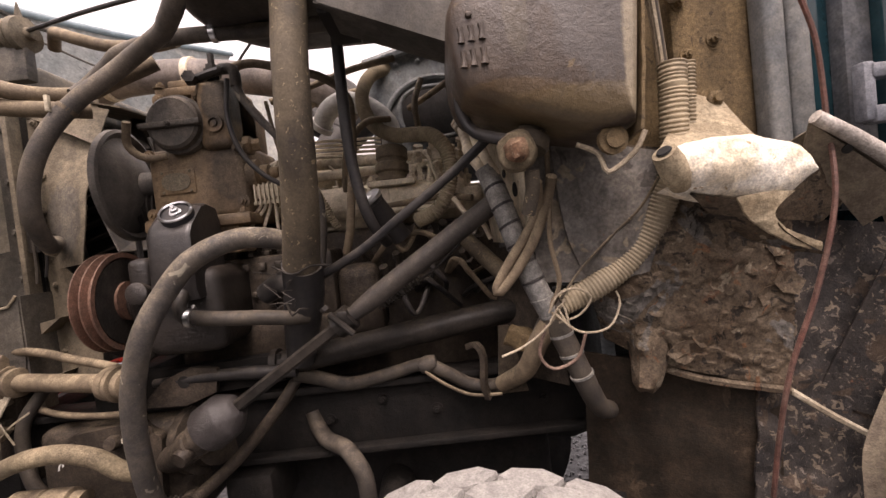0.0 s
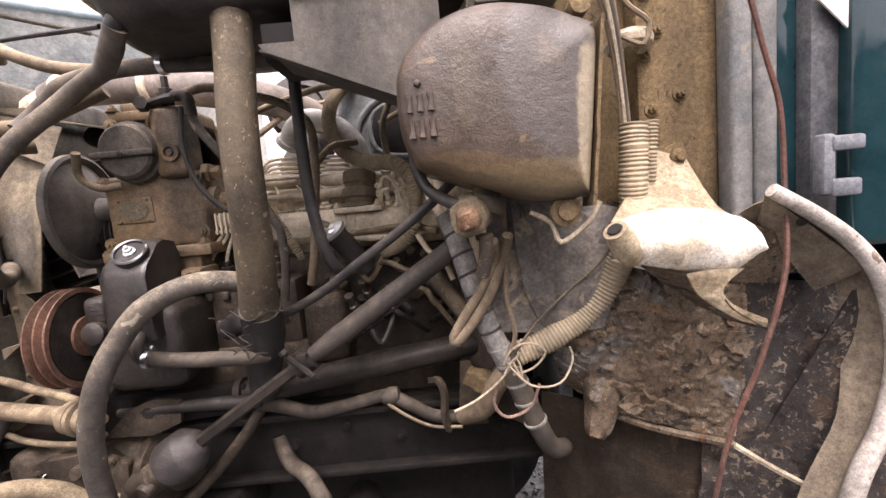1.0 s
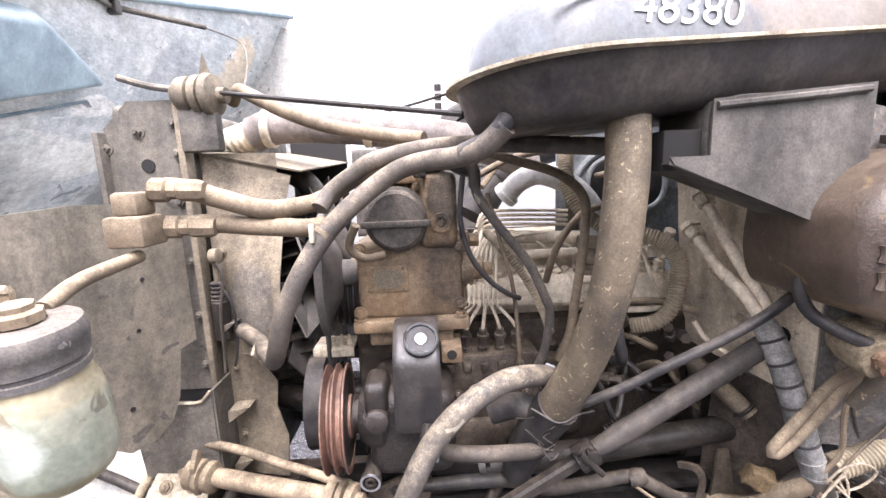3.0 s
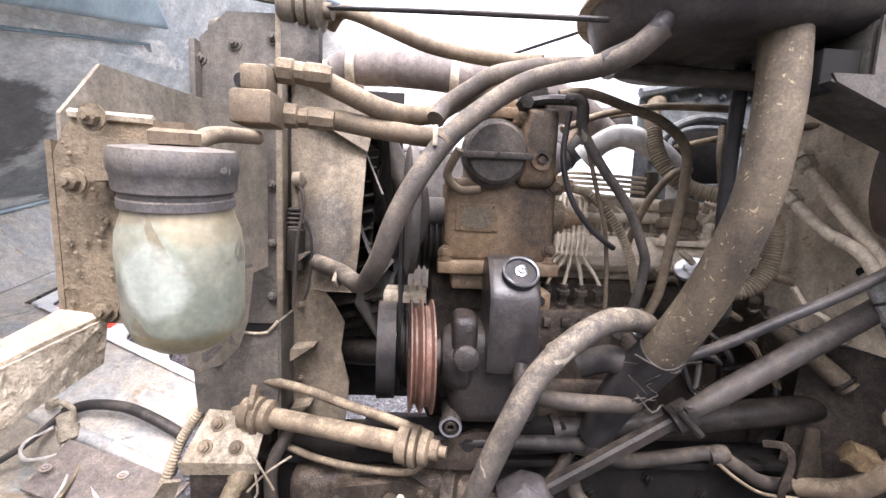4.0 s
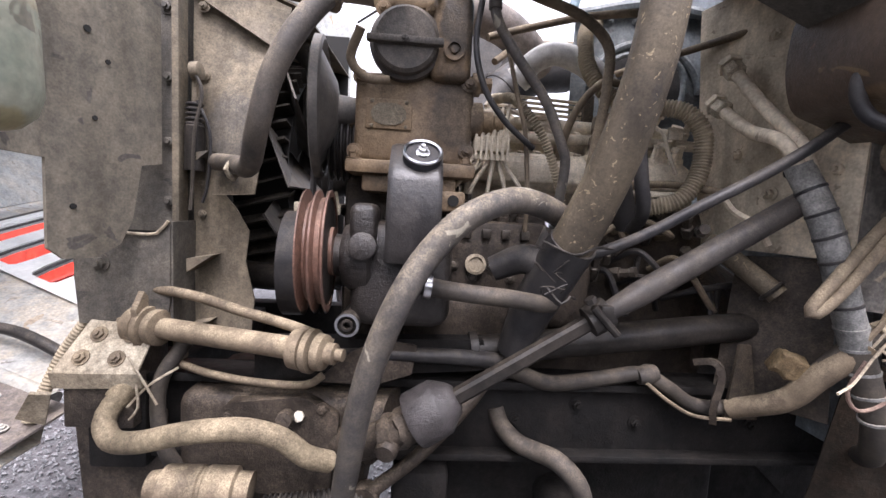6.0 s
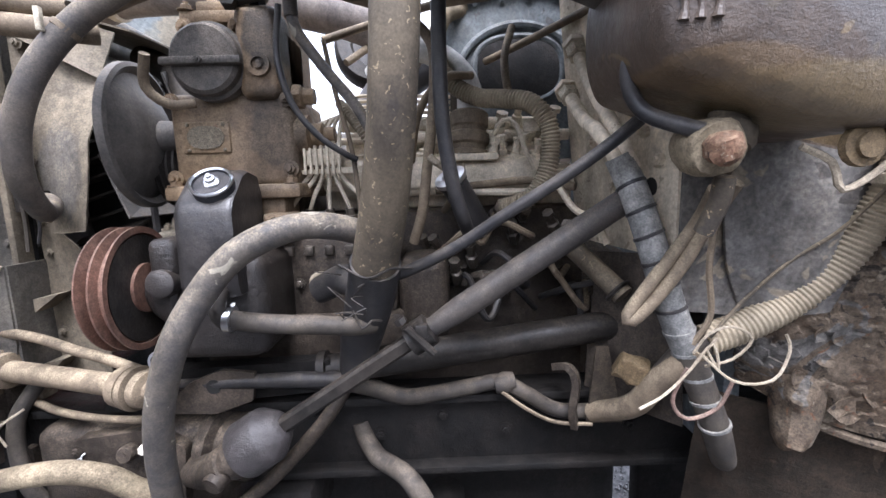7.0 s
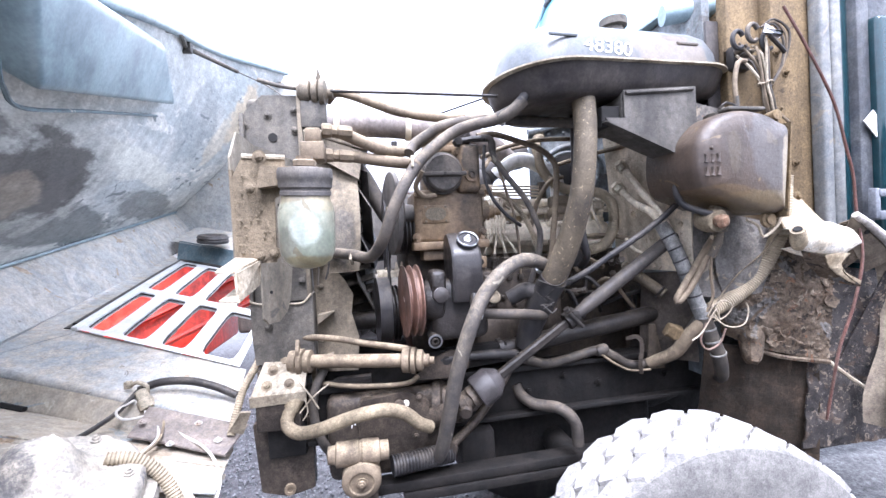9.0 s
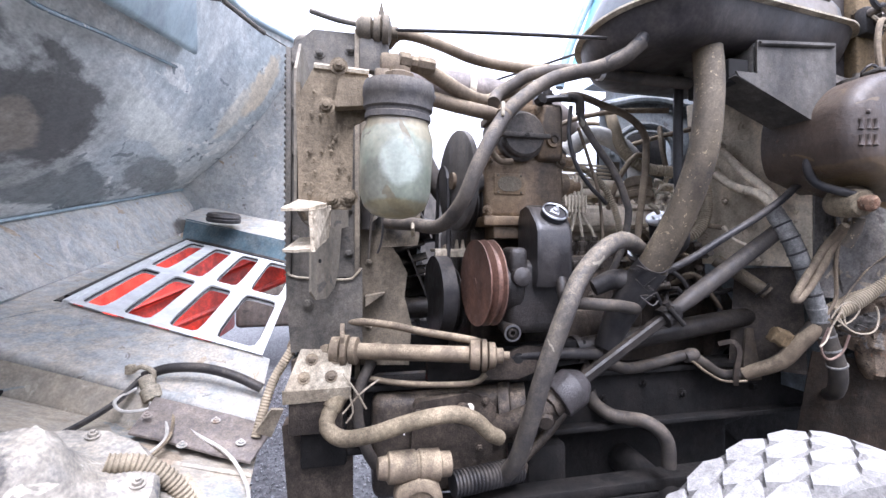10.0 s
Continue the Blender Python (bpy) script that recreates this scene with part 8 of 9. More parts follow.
part("end_cuff", tube([(-1.175, 1.09, 1.02), (-1.205, 1.068, 0.975)], 0.029, 14, smooth=False), M_PALEHOSE, lowtan)
hose("thin_over_hose", [(-1.335, 1.17, 1.12), (-1.331, 1.18, 1.165), (-1.259, 1.166, 1.213), (-1.161, 1.139, 1.229), (-1.042, 1.106, 1.222), (-0.926, 1.072, 1.2), (-0.831, 1.045, 1.185), (-0.752, 1.02, 1.17), (-0.70, 1.03, 1.14)], 0.0125, M_TANHOSE, "thin tan hose laid over the stay rod")
hose("lower_fill_hose", [(-0.275, 1.17, 0.93), (-0.261, 1.155, 0.89), (-0.225, 1.115, 0.862), (-0.184, 1.082, 0.857), (-0.145, 1.035, 0.862), (-0.113, 0.999, 0.843), (-0.09, 0.986, 0.80), (-0.085, 0.985, 0.72)], 0.024, M_RUBBER, "brown bent hose above the front tyre")
ch = hose("pump_feed_hose", [(-0.48, 0.943, 1.30), (-0.43, 0.941, 1.293), (-0.36, 0.942, 1.286), (-0.303, 0.95, 1.28), (-0.235, 0.97, 1.268), (-0.2, 1.0, 1.26)], 0.02, M_RUBBER, "black rubber pump hose with a bright clamp")
hose_clamp(ch, (-0.485, 0.943, 1.30), (1, 0, -0.1), 0.022)
hose("stay_hose", [(-1.08, 1.13, 1.10), (-1.12, 1.10, 1.02), (-1.125, 1.09, 0.93), (-1.10, 1.08, 0.84), (-1.07, 1.09, 0.78)], 0.018, M_RUBBER, "short brown hose behind the stay")
hose("brake_line_hose", [(-1.10, 1.13, 1.045), (-1.0, 1.09, 1.035), (-0.88, 1.06, 1.03), (-0.76, 1.04, 1.035), (-0.72, 1.04, 1.06)], 0.0095, M_TANHOSE, "thin tan line under the stay rod")
hose("cross_rail_hose", [(-0.70, 1.08, 1.10), (-0.55, 1.07, 1.105), (-0.40, 1.08, 1.10), (-0.28, 1.09, 1.09)], [0.012, 0.016, 0.02, 0.02], M_BLACK, "oily black line along the frame rail")
hose("conduit_tail", [(-0.30, 1.30, 1.79), (-0.28, 1.20, 1.77), (-0.24, 1.16, 1.72), (-0.20, 1.15, 1.66), (-0.16, 1.16, 1.58), (-0.13, 1.18, 1.50)], 0.013, M_CONDUIT, "small ribbed conduit beside the compressor", ribs=0.008, depth=0.003)
hose("taped_wire", [(-0.385, 1.10, 1.97), (-0.395, 1.095, 1.86), (-0.37, 1.09, 1.76), (-0.32, 1.09, 1.69), (-0.27, 1.10, 1.65), (-0.235, 1.12, 1.63)], 0.0075, M_BLACK, "taped black wires down the compressor side", "wire")
hose("pale_vertical_line", [(-0.31, 1.18, 1.92), (-0.28, 1.15, 1.78), (-0.25, 1.14, 1.66), (-0.235, 1.14, 1.5), (-0.23, 1.16, 1.42)], 0.006, M_TANHOSE, "thin pale fuel line", "pipe")
for pts in ([(-0.66, 1.05, 1.86), (-0.685, 1.08, 1.80), (-0.65, 1.10, 1.765), (-0.60, 1.12, 1.77)], [(-0.34, 1.3, 1.96), (-0.2, 1.35, 2.02), (-0.05, 1.3, 2.04), (0.1, 1.2, 2.02)], [(-0.30, 1.4, 1.93), (-0.2, 1.5, 2.02), (0.0, 1.6, 2.08), (0.2, 1.7, 2.1)], [(-0.12, 1.3, 1.60), (-0.09, 1.25, 1.75), (-0.02, 1.25, 1.84), (0.06, 1.3, 1.86)], [(0.12, 1.5, 1.95), (0.24, 1.4, 1.98), (0.36, 1.2, 1.99)], [(0.18, 1.35, 2.0), (0.15, 1.3, 1.9), (0.16, 1.28, 1.78)], [(-0.05, 1.24, 1.55), (0.05, 1.24, 1.56), (0.2, 1.22, 1.57), (0.3, 1.15, 1.55)]):
    hose("engine_line", pts, 0.011, M_TANHOSE, "dusty rubber line across the engine", group="engine lines", seg=10)

# steering shaft with its joint
shaft = thing("steering_shaft", (-0.05, 0.98, 1.25), "dark grey steering shaft with clamp and universal joint", "shaft")
A, B = V(-0.42, 0.978, 1.036), V(0.36, 0.975, 1.527)
w = (B - A).normalized()
sq = []
bm = bmesh.new()
side = w.cross(V(0, 1, 0)).normalized()
nrm = side.cross(w)
for q in (A, A + w * 0.40):
    sq.append([bm.verts.new(q + side * u * 0.017 + nrm * v * 0.017) for u, v in ((-1, -0.6), (-0.6, -1), (0.6, -1), (1, -0.6), (1, 0.6), (0.6, 1), (-0.6, 1), (-1, 0.6))])
for k in range(8):
    bm.faces.new((sq[0][k], sq[0][(k + 1) % 8], sq[1][(k + 1) % 8], sq[1][k]))
bm.faces.new(sq[0])
bm.faces.new(sq[1])
part("square_bar", bm, M_DARK, shaft)
part("upper_tube", tube([A + w * 0.39, A + w * 0.42, B], [0.02, 0.028, 0.028, 0.028, 0.027], 18), M_SHAFT, shaft)
cl = part("clamp", lathe([(0.024, -0.03), (0.036, -0.026), (0.036, 0.026), (0.024, 0.03)], A + w * 0.385, w, 16), M_DARK, shaft)
part("clamp_bolt", tube([A + w * 0.375 + V(-0.02, -0.036, 0.035), A + w * 0.385 + V(0.03, -0.036, -0.03)], 0.009, 8, smooth=False), M_DARK, cl)
part("clamp_ear", boxed(-0.105, -0.075, 0.938, 0.962, 1.245, 1.275, 0.006), M_DARK, cl)
part("clamp_nut", lathe([(0.013, 0), (0.013, 0.012)], A + w * 0.375 + V(-0.026, -0.038, 0.045), (-0.4, 0, 0.6), 6), M_DARK, cl)
part("joint_cup", lathe([(0.028, 0.056), (0.036, 0.05), (0.04, 0.046), (0.058, 0.022), (0.062, 0.017), (0.064, 0.012), (0.065, -0.05), (0.062, -0.057), (0.04, -0.06)], A + w * -0.04, w, 28), M_JOINT, shaft, "dull dark joint cup")
coupling = lathe([(0.03, 0.03), (0.042, 0.026), (0.044, 0.0), (0.034, -0.004), (0.034, -0.02), (0.04, -0.024), (0.038, -0.05), (0.022, -0.056)], A + w * -0.125, w, 18)
for v in coupling.verts:
    v.co += V(1, 1, 1) * 0.005 * noise.noise(v.co * 45)
part("coupling", coupling, M_BLOCK, shaft, "greasy splined coupling")
part("yoke", boxed(-0.58, -0.50, 0.955, 1.03, 0.92, 0.985, 0.018, 3), M_BLOCK, shaft)
part("yoke_pin", lathe([(0.022, -0.06), (0.026, -0.05), (0.026, 0.05), (0.022, 0.06)], (-0.545, 0.99, 0.945), (0.3, 1, 0.3), 12), M_BLOCK, shaft)
part("gear_stub", tube([(-0.55, 1.0, 0.94), (-0.62, 1.03, 0.90), (-0.68, 1.08, 0.87)], 0.04, 14), M_BLOCK, shaft)
part("splined_neck", lathe([(0.02, 0), (0.02, 0.09)], A - w * 0.14, w, 10), M_BLOCK, shaft)
link2 = thing("track_rod", (-0.4, 1.1, 0.9), "dark link rod beside the steering joint", "rod")
part("rod", tube([(-0.60, 1.05, 0.76), (-0.48, 1.07, 0.85), (-0.36, 1.10, 0.97), (-0.30, 1.13, 1.05)], 0.018, 12), M_BLOCK, link2)
part("rod_eye", lathe([(0.032, -0.02), (0.036, 0), (0.032, 0.02)], (-0.61, 1.05, 0.75), (0.2, 1, 0), 14), M_BLOCK, link2)
spring = thing("return_spring", (0.05, 1.05, 1.28), "dark coil return spring on the throttle linkage", "spring")
bm = bmesh.new()
a_, b_ = V(-0.01, 1.06, 1.255), V(0.12, 1.05, 1.325)
d_ = (b_ - a_)
s1 = d_.cross(V(0, 1, 0)).normalized()
s2 = d_.cross(s1).normalized()
tube([a_ + d_ * (k / 160) + (s1 * math.cos(k * 0.6) + s2 * math.sin(k * 0.6)) * 0.011 for k in range(161)], 0.0028, 5, bm=bm, smooth=False)
part("coil", bm, M_DARK, spring)
part("hook", tube([b_, b_ + V(0.05, -0.01, 0.03), b_ + V(0.12, -0.02, 0.09), b_ + V(0.14, -0.02, 0.13)], 0.0035, 6), M_DARK, spring)

# ---- wires, strings and small clutter ----
def wire(name, points, r, mat, label, group="", **k):
    return solo(name, tube(points, r, k.pop("seg", 7), **k), mat, label, "wire", group)


M_REDWIRE = material("dusty_red_wire", (0.105, 0.045, 0.036), (0.075, 0.037, 0.03), amount=0.3, rough=0.6, grain=80, bump=0.0)
M_STRING = material("pale_string", (0.42, 0.36, 0.27), (0.3, 0.25, 0.18), amount=0.3, rough=0.9, grain=120, bump=0.3)
M_PINK = material("faded_pink_wire", (0.20, 0.125, 0.10), (0.15, 0.10, 0.08), amount=0.4, rough=0.7, grain=80, bump=0.0)
wire("hanging_red_wire", [(0.74, 0.76, 2.42), (0.83, 0.745, 2.25), (0.93, 0.735, 2.05), (0.985, 0.735, 1.87), (1.015, 0.735, 1.76), (1.02, 0.73, 1.607), (0.997, 0.70, 1.436), (0.948, 0.70, 1.257), (0.893, 0.715, 1.091), (0.86, 0.72, 0.948), (0.85, 0.74, 0.8)], 0.0055, M_REDWIRE, "long faded red wire hanging past the cab edge")
st = thing("string_bundle", (0.44, 0.88, 1.22), "pale string knotted round the wiring conduit", "string")
for pts in ([(0.47, 0.845, 1.26), (0.44, 0.85, 1.215), (0.40, 0.835, 1.185), (0.35, 0.81, 1.165), (0.30, 0.79, 1.155)],
            [(0.44, 0.845, 1.23), (0.49, 0.82, 1.185), (0.555, 0.81, 1.19), (0.59, 0.82, 1.24), (0.585, 0.825, 1.27)],
            [(0.43, 0.85, 1.23), (0.45, 0.84, 1.27), (0.49, 0.835, 1.285), (0.53, 0.835, 1.26), (0.50, 0.84, 1.22), (0.45, 0.845, 1.205)],
            [(0.45, 0.845, 1.24), (0.47, 0.835, 1.20), (0.46, 0.84, 1.25), (0.43, 0.845, 1.21)]):
    part("strand", tube(pts, 0.0028, 6), M_STRING, st)
wire("pink_wire", [(0.42, 0.85, 1.20), (0.40, 0.86, 1.13), (0.43, 0.86, 1.09), (0.49, 0.86, 1.11), (0.515, 0.855, 1.17)], 0.004, M_PINK, "thin faded pink wire looped below the conduit")
wire("brown_wire", [(0.46, 0.85, 1.26), (0.52, 0.85, 1.33), (0.60, 0.85, 1.40), (0.66, 0.82, 1.46), (0.70, 0.78, 1.54)], 0.0035, M_TUBE, "thin dusty brown wire stretched to the bracket")
wire("thin_tan_line", [(0.45, 0.80, 1.62), (0.455, 0.84, 1.5), (0.45, 0.85, 1.4), (0.465, 0.86, 1.3), (0.44, 0.87, 1.24)], 0.006, M_TANHOSE, "thin tan line hanging from the drain cock")
wire("bent_wire_hook", [(0.49, 0.72, 1.60), (0.53, 0.71, 1.575), (0.545, 0.705, 1.535), (0.60, 0.70, 1.57), (0.625, 0.70, 1.61)], 0.0055, M_STRING, "pale bent wire hook under the tank")
wire("frame_wire", [(0.10, 1.085, 1.045), (0.16, 1.08, 1.0), (0.23, 1.075, 0.965), (0.32, 1.06, 0.963)], 0.005, M_TANHOSE, "thin wire along the sagging harness")

# wiring bundle at the cab corner
bun = thing("cab_wiring_bundle", (0.68, 0.82, 2.1), "tangled bundle of old wires by the cab corner", "wiring")
rng = random.Random(21)
for k in range(10):
    o = V(rng.uniform(-0.018, 0.018), rng.uniform(-0.02, 0.02), 0)
    top = V(0.60 + 0.016 * k, 0.84, 2.26 + 0.05 * math.sin(k * 1.7))
    part("wire", tube([top, V(0.64 + 0.006 * k, 0.80, 2.20 + 0.012 * k) + o, V(0.672, 0.785, 2.13) + o * 0.8, V(0.68, 0.78, 2.06) + o, V(0.70, 0.785, 1.98) + o * 0.7, V(0.72, 0.80, 1.88) + o * 0.5, V(0.735, 0.81, 1.74) + o * 0.5], 0.005, 6), M_STRING if k % 4 == 0 else (M_TANHOSE if k % 2 else M_RUBBER), bun)
part("tie", tube([(0.672 + 0.024 * math.cos(a_), 0.785 + 0.024 * math.sin(a_), 2.13 + 0.004 * math.sin(3 * a_)) for a_ in (k * 0.63 for k in range(11))], 0.0035, 6), M_STRING, bun)
for k in range(3):
    part("loop", tube([(0.70, 0.79, 2.12), (0.755 + 0.012 * k, 0.79, 2.20 + 0.02 * k), (0.77 + 0.015 * k, 0.79, 2.30 + 0.02 * k), (0.74, 0.80, 2.37 + 0.01 * k), (0.69, 0.81, 2.36)], 0.005, 6), M_TANHOSE if k == 1 else M_RUBBER, bun)
part("loop", tube([(0.70, 0.78, 2.05), (0.735, 0.775, 2.0), (0.775, 0.775, 1.965), (0.765, 0.78, 1.925), (0.72, 0.785, 1.945)], 0.0055, 6), M_TANHOSE, bun)
part("hanging_lead", tube([(0.60, 0.80, 2.22), (0.555, 0.79, 2.21), (0.525, 0.78, 2.13), (0.52, 0.77, 2.03)], 0.009, 8), M_TANHOSE, bun, "tan lead hanging to the tank strap")
for k, (x, z) in enumerate(((0.585, 2.31), (0.645, 2.335), (0.70, 2.30))):
    part("cable_eye", tube([(x + 0.026 * math.cos(a_), 0.815 - 0.01 * k, z + 0.034 * math.sin(a_)) for a_ in (0.5 + q * 0.55 for q in range(10))], 0.009, 8), M_BLACK if k != 1 else M_GREYHOSE, bun)
clip_ = thing("crocodile_clip", (0.68, 0.78, 2.3), "bright steel crocodile clip on a cable", "clip")
for sgn in (-1, 1):
    part("jaw", prism([(0, 0), (0.07, 0.012 * sgn), (0.075, 0.0), (0.0, 0.018 * sgn)], (0.655, 0.765, 2.335), (0.2, 1, 0), (0.4, 0, 1), 0.012, 0.002), M_CHROME, clip_)
part("handle", tube([(0.68, 0.77, 2.31), (0.72, 0.765, 2.27), (0.745, 0.765, 2.245)], 0.008, 8), M_DARK, clip_)
box_ = thing("relay_box", (0.66, 0.88, 2.3), "dark relay with terminals at the cowl", "relay")
part("case", boxed(0.62, 0.71, 0.87, 0.93, 2.22, 2.32, 0.012), M_DARK, box_)
for k in range(3):
    part("terminal", lathe([(0.016, 0), (0.016, 0.025), (0.008, 0.03), (0.008, 0.045)], (0.635 + 0.03 * k, 0.87, 2.29 - 0.02 * k), (0, -1, 0.1), 10), M_VALVE, box_)
# Dark sheet takes the place of shade in the cowl recess.
part("shade_recess", boxed(0.56, 0.80, 0.94, 0.955, 2.0, 2.45, 0.004), M_PAN_RECESS, box_, "dark sheet standing for shade in the cowl recess")

# loom and plug on the hood edge
M_LEAD = material("white_grey_wire", (0.62, 0.59, 0.53), (0.5, 0.47, 0.42), amount=0.2, rough=0.6, grain=80, bump=0.0, fine=0.2)
loom = thing("headlamp_wiring", (-1.76, 1.3, 1.0), "grey plug and loose wires lying on the hood ledge", "wiring")
part("loom_sleeve", tube([(-1.80, 1.26, 1.055), (-1.73, 1.27, 1.075), (-1.63, 1.27, 1.07), (-1.53, 1.25, 1.045), (-1.44, 1.24, 1.0)], 0.016, 10), M_BLACK, loom, "black cable sleeve")
part("plug", lathe([(0.014, -0.03), (0.022, -0.025), (0.022, 0.01), (0.028, 0.014), (0.028, 0.05), (0.016, 0.055)], (-1.775, 1.235, 1.035), (0.35, -0.25, -0.65), 14), M_PALE, loom, "grey connector plug")
part("clip", tube([(-1.83, 1.26, 1.075), (-1.80, 1.25, 1.09), (-1.765, 1.25, 1.07), (-1.77, 1.25, 1.03)], 0.008, 8), M_PALE, loom)
part("clip", boxed(-1.85, -1.825, 1.25, 1.275, 1.065, 1.095, 0.005), M_PALE, loom)
for pts, mt in (([(-1.74, 1.20, 0.985), (-1.70, 1.15, 0.965), (-1.66, 1.08, 0.95), (-1.64, 1.0, 0.945), (-1.66, 0.9, 0.945), (-1.72, 0.82, 0.955), (-1.80, 0.76, 0.98)], M_LEAD),
                ([(-1.735, 1.20, 0.985), (-1.66, 1.14, 0.955), (-1.58, 1.08, 0.925), (-1.50, 1.02, 0.905), (-1.44, 0.95, 0.885), (-1.39, 0.85, 0.86), (-1.38, 0.74, 0.84), (-1.42, 0.68, 0.84)], M_LEAD),
                ([(-1.74, 1.20, 0.99), (-1.68, 1.16, 0.97), (-1.65, 1.09, 0.952), (-1.63, 1.0, 0.947), (-1.64, 0.9, 0.947), (-1.69, 0.83, 0.955)], M_TANHOSE),
                ([(-1.80, 1.22, 1.03), (-1.83, 1.16, 1.015), (-1.79, 1.12, 0.995), (-1.74, 1.16, 0.985), (-1.755, 1.2, 0.99)], M_LEAD)):
    part("wire", tube(pts, 0.0048, 6), mt, loom)
part("taped_lead", tube([(-1.80, 1.25, 1.055), (-1.83, 1.17, 1.01), (-1.86, 1.08, 0.99), (-1.88, 1.0, 0.985)], 0.009, 8), M_BLACK, loom, "black taped lead")
cr = thing("corner_conduit", (-1.4, 1.2, 1.0), "tan ribbed conduit from the frame to the hood corner", "conduit")
part("conduit", tube([(-1.30, 1.16, 1.19), (-1.345, 1.15, 1.12), (-1.385, 1.14, 1.05), (-1.41, 1.12, 0.97), (-1.425, 1.09, 0.90)], 0.015, 12, ribs=0.009, depth=0.002), M_CONDUIT, cr)
part("hinge_strap", sheet([(-1.42, 1.05, 0.93), (-1.37, 1.03, 1.0), (-1.34, 1.05, 0.99), (-1.38, 1.08, 0.90)], 0.008), M_PALE, cr, "pale bent hinge strap")
lc = thing("lamp_conduit", (-1.6, 0.75, 0.97), "tan ribbed conduit beside the headlamp bucket", "conduit")
part("conduit", tube([(-1.60, 0.66, 1.055), (-1.54, 0.68, 1.035), (-1.49, 0.69, 0.985), (-1.46, 0.69, 0.93), (-1.44, 0.68, 0.885)], 0.0185, 12, ribs=0.009, depth=0.0025), M_CONDUIT, lc)
part("strap_bar", sheet([(-1.52, 0.78, 0.955), (-1.505, 0.80, 0.955), (-1.37, 0.66, 0.875), (-1.385, 0.64, 0.875)], 0.006), M_PALE, lc)
# twigs and dry grass caught on the bracket
tw = thing("dry_grass_wisp", (-1.13, 1.05, 1.05), "dry grass stalks caught on the mounting bracket", "grass")
for pts in ([(-1.17, 1.055, 1.085), (-1.13, 1.045, 1.03), (-1.10, 1.045, 0.975)], [(-1.06, 1.06, 1.06), (-1.12, 1.05, 1.02), (-1.17, 1.05, 0.965)], [(-1.15, 1.05, 1.02), (-1.14, 1.04, 0.97), (-1.16, 1.04, 0.94)]):
    part("stalk", tube(pts, 0.003, 5), M_STRING, tw)
rags = thing("torn_strap", (-1.2, 1.16, 1.22), "torn pale strap ends tied on the radiator corner", "strap")
for pts in ([(-1.30, 1.165, 1.285), (-1.24, 1.155, 1.25), (-1.16, 1.15, 1.235), (-1.08, 1.15, 1.205)], [(-1.26, 1.16, 1.28), (-1.235, 1.15, 1.24), (-1.23, 1.15, 1.19)], [(-1.32, 1.16, 1.245), (-1.27, 1.155, 1.235), (-1.24, 1.15, 1.245)]):
    part("strip", tube(pts, [0.006, 0.009, 0.007, 0.004], 6), M_PALE, rags)

# chalk marks on the steering gear, unreadable strokes
for k, (x, z) in enumerate(((-0.985, 0.885), (-0.972, 0.895), (-0.958, 0.905), (-0.945, 0.917), (-0.932, 0.928))):
    part("chalk_stroke", tube([(x, 1.046, z), (x + 0.004, 1.046, z + 0.014), (x + 0.012, 1.046, z + 0.02)], 0.0022, 5), M_CHALK, gear)
for k in range(4):
    part("chalk_stroke", tube([(-0.955, 0.957, 0.66 - 0.022 * k), (-0.945, 0.956, 0.652 - 0.022 * k), (-0.95, 0.957, 0.645 - 0.022 * k)], 0.0022, 5), M_CHALK, link)

# engine clutter
rng = random.Random(8)
for k in range(16):
    x, y, z = rng.uniform(-0.1, 0.33), rng.uniform(1.24, 1.34), rng.uniform(1.24, 1.5)
    b_ = thing("engine_fitting", (x, y, z), "small oily pipe fitting on the engine side", "fitting", "engine side fittings")
    part("body", lathe([(0.014, -0.02), (0.018, 0.0), (0.018, 0.02), (0.012, 0.024), (0.012, 0.05), (0.016, 0.052), (0.016, 0.066)], (x, y, z), (rng.uniform(-0.6, 0.6), -0.6, rng.uniform(0.1, 1)), 6), M_VALVE, b_)
for k in range(10):
    x = rng.uniform(-0.1, 0.3)
    z = rng.uniform(1.22, 1.5)
    hose("engine_line", [(x, 1.3, z), (x + 0.04, 1.22, z + 0.04), (x + rng.uniform(0.05, 0.15), 1.2, z + rng.uniform(-0.1, 0.12)), (x + rng.uniform(0.1, 0.2), 1.3, z + rng.uniform(-0.1, 0.15))], 0.009, M_BLACK if k % 2 else M_TANHOSE, "dusty rubber line across the engine", group="engine lines", seg=8)
for x, z in ((0.14, 1.72), (0.19, 1.745), (0.25, 1.71), (0.29, 1.73), (0.22, 1.67)):
    b_ = thing("rail_fitting", (x, 1.3, z), "dusty fuel rail fitting with hex nut", "fitting", "fuel rail fittings")
    part("nut", lathe([(0.016, -0.02), (0.016, 0.012), (0.011, 0.014), (0.011, 0.035), (0.018, 0.037), (0.018, 0.05)], (x, 1.34, z), (0.1, -0.5, 0.8), 6), M_HEAD, b_)
solo("fuel_rail", tube([(-0.25, 1.38, 1.70), (0.1, 1.36, 1.705), (0.34, 1.34, 1.70)], 0.016, 12), M_HEAD, "dusty fuel return rail along the head", "pipe")
strap = thing("bent_strap", (0.27, 1.07, 1.05), "rusty bent steel strap hanging on the frame", "strap")
part("strap", tube([(0.235, 1.10, 1.10), (0.26, 1.06, 1.115), (0.275, 1.05, 1.08), (0.27, 1.06, 1.0), (0.28, 1.07, 0.95)], 0.012, 4), M_BLOCK, strap)
plate3 = thing("triangular_gusset", (0.36, 1.05, 1.05), "brown rusty gusset on the frame", "gusset")
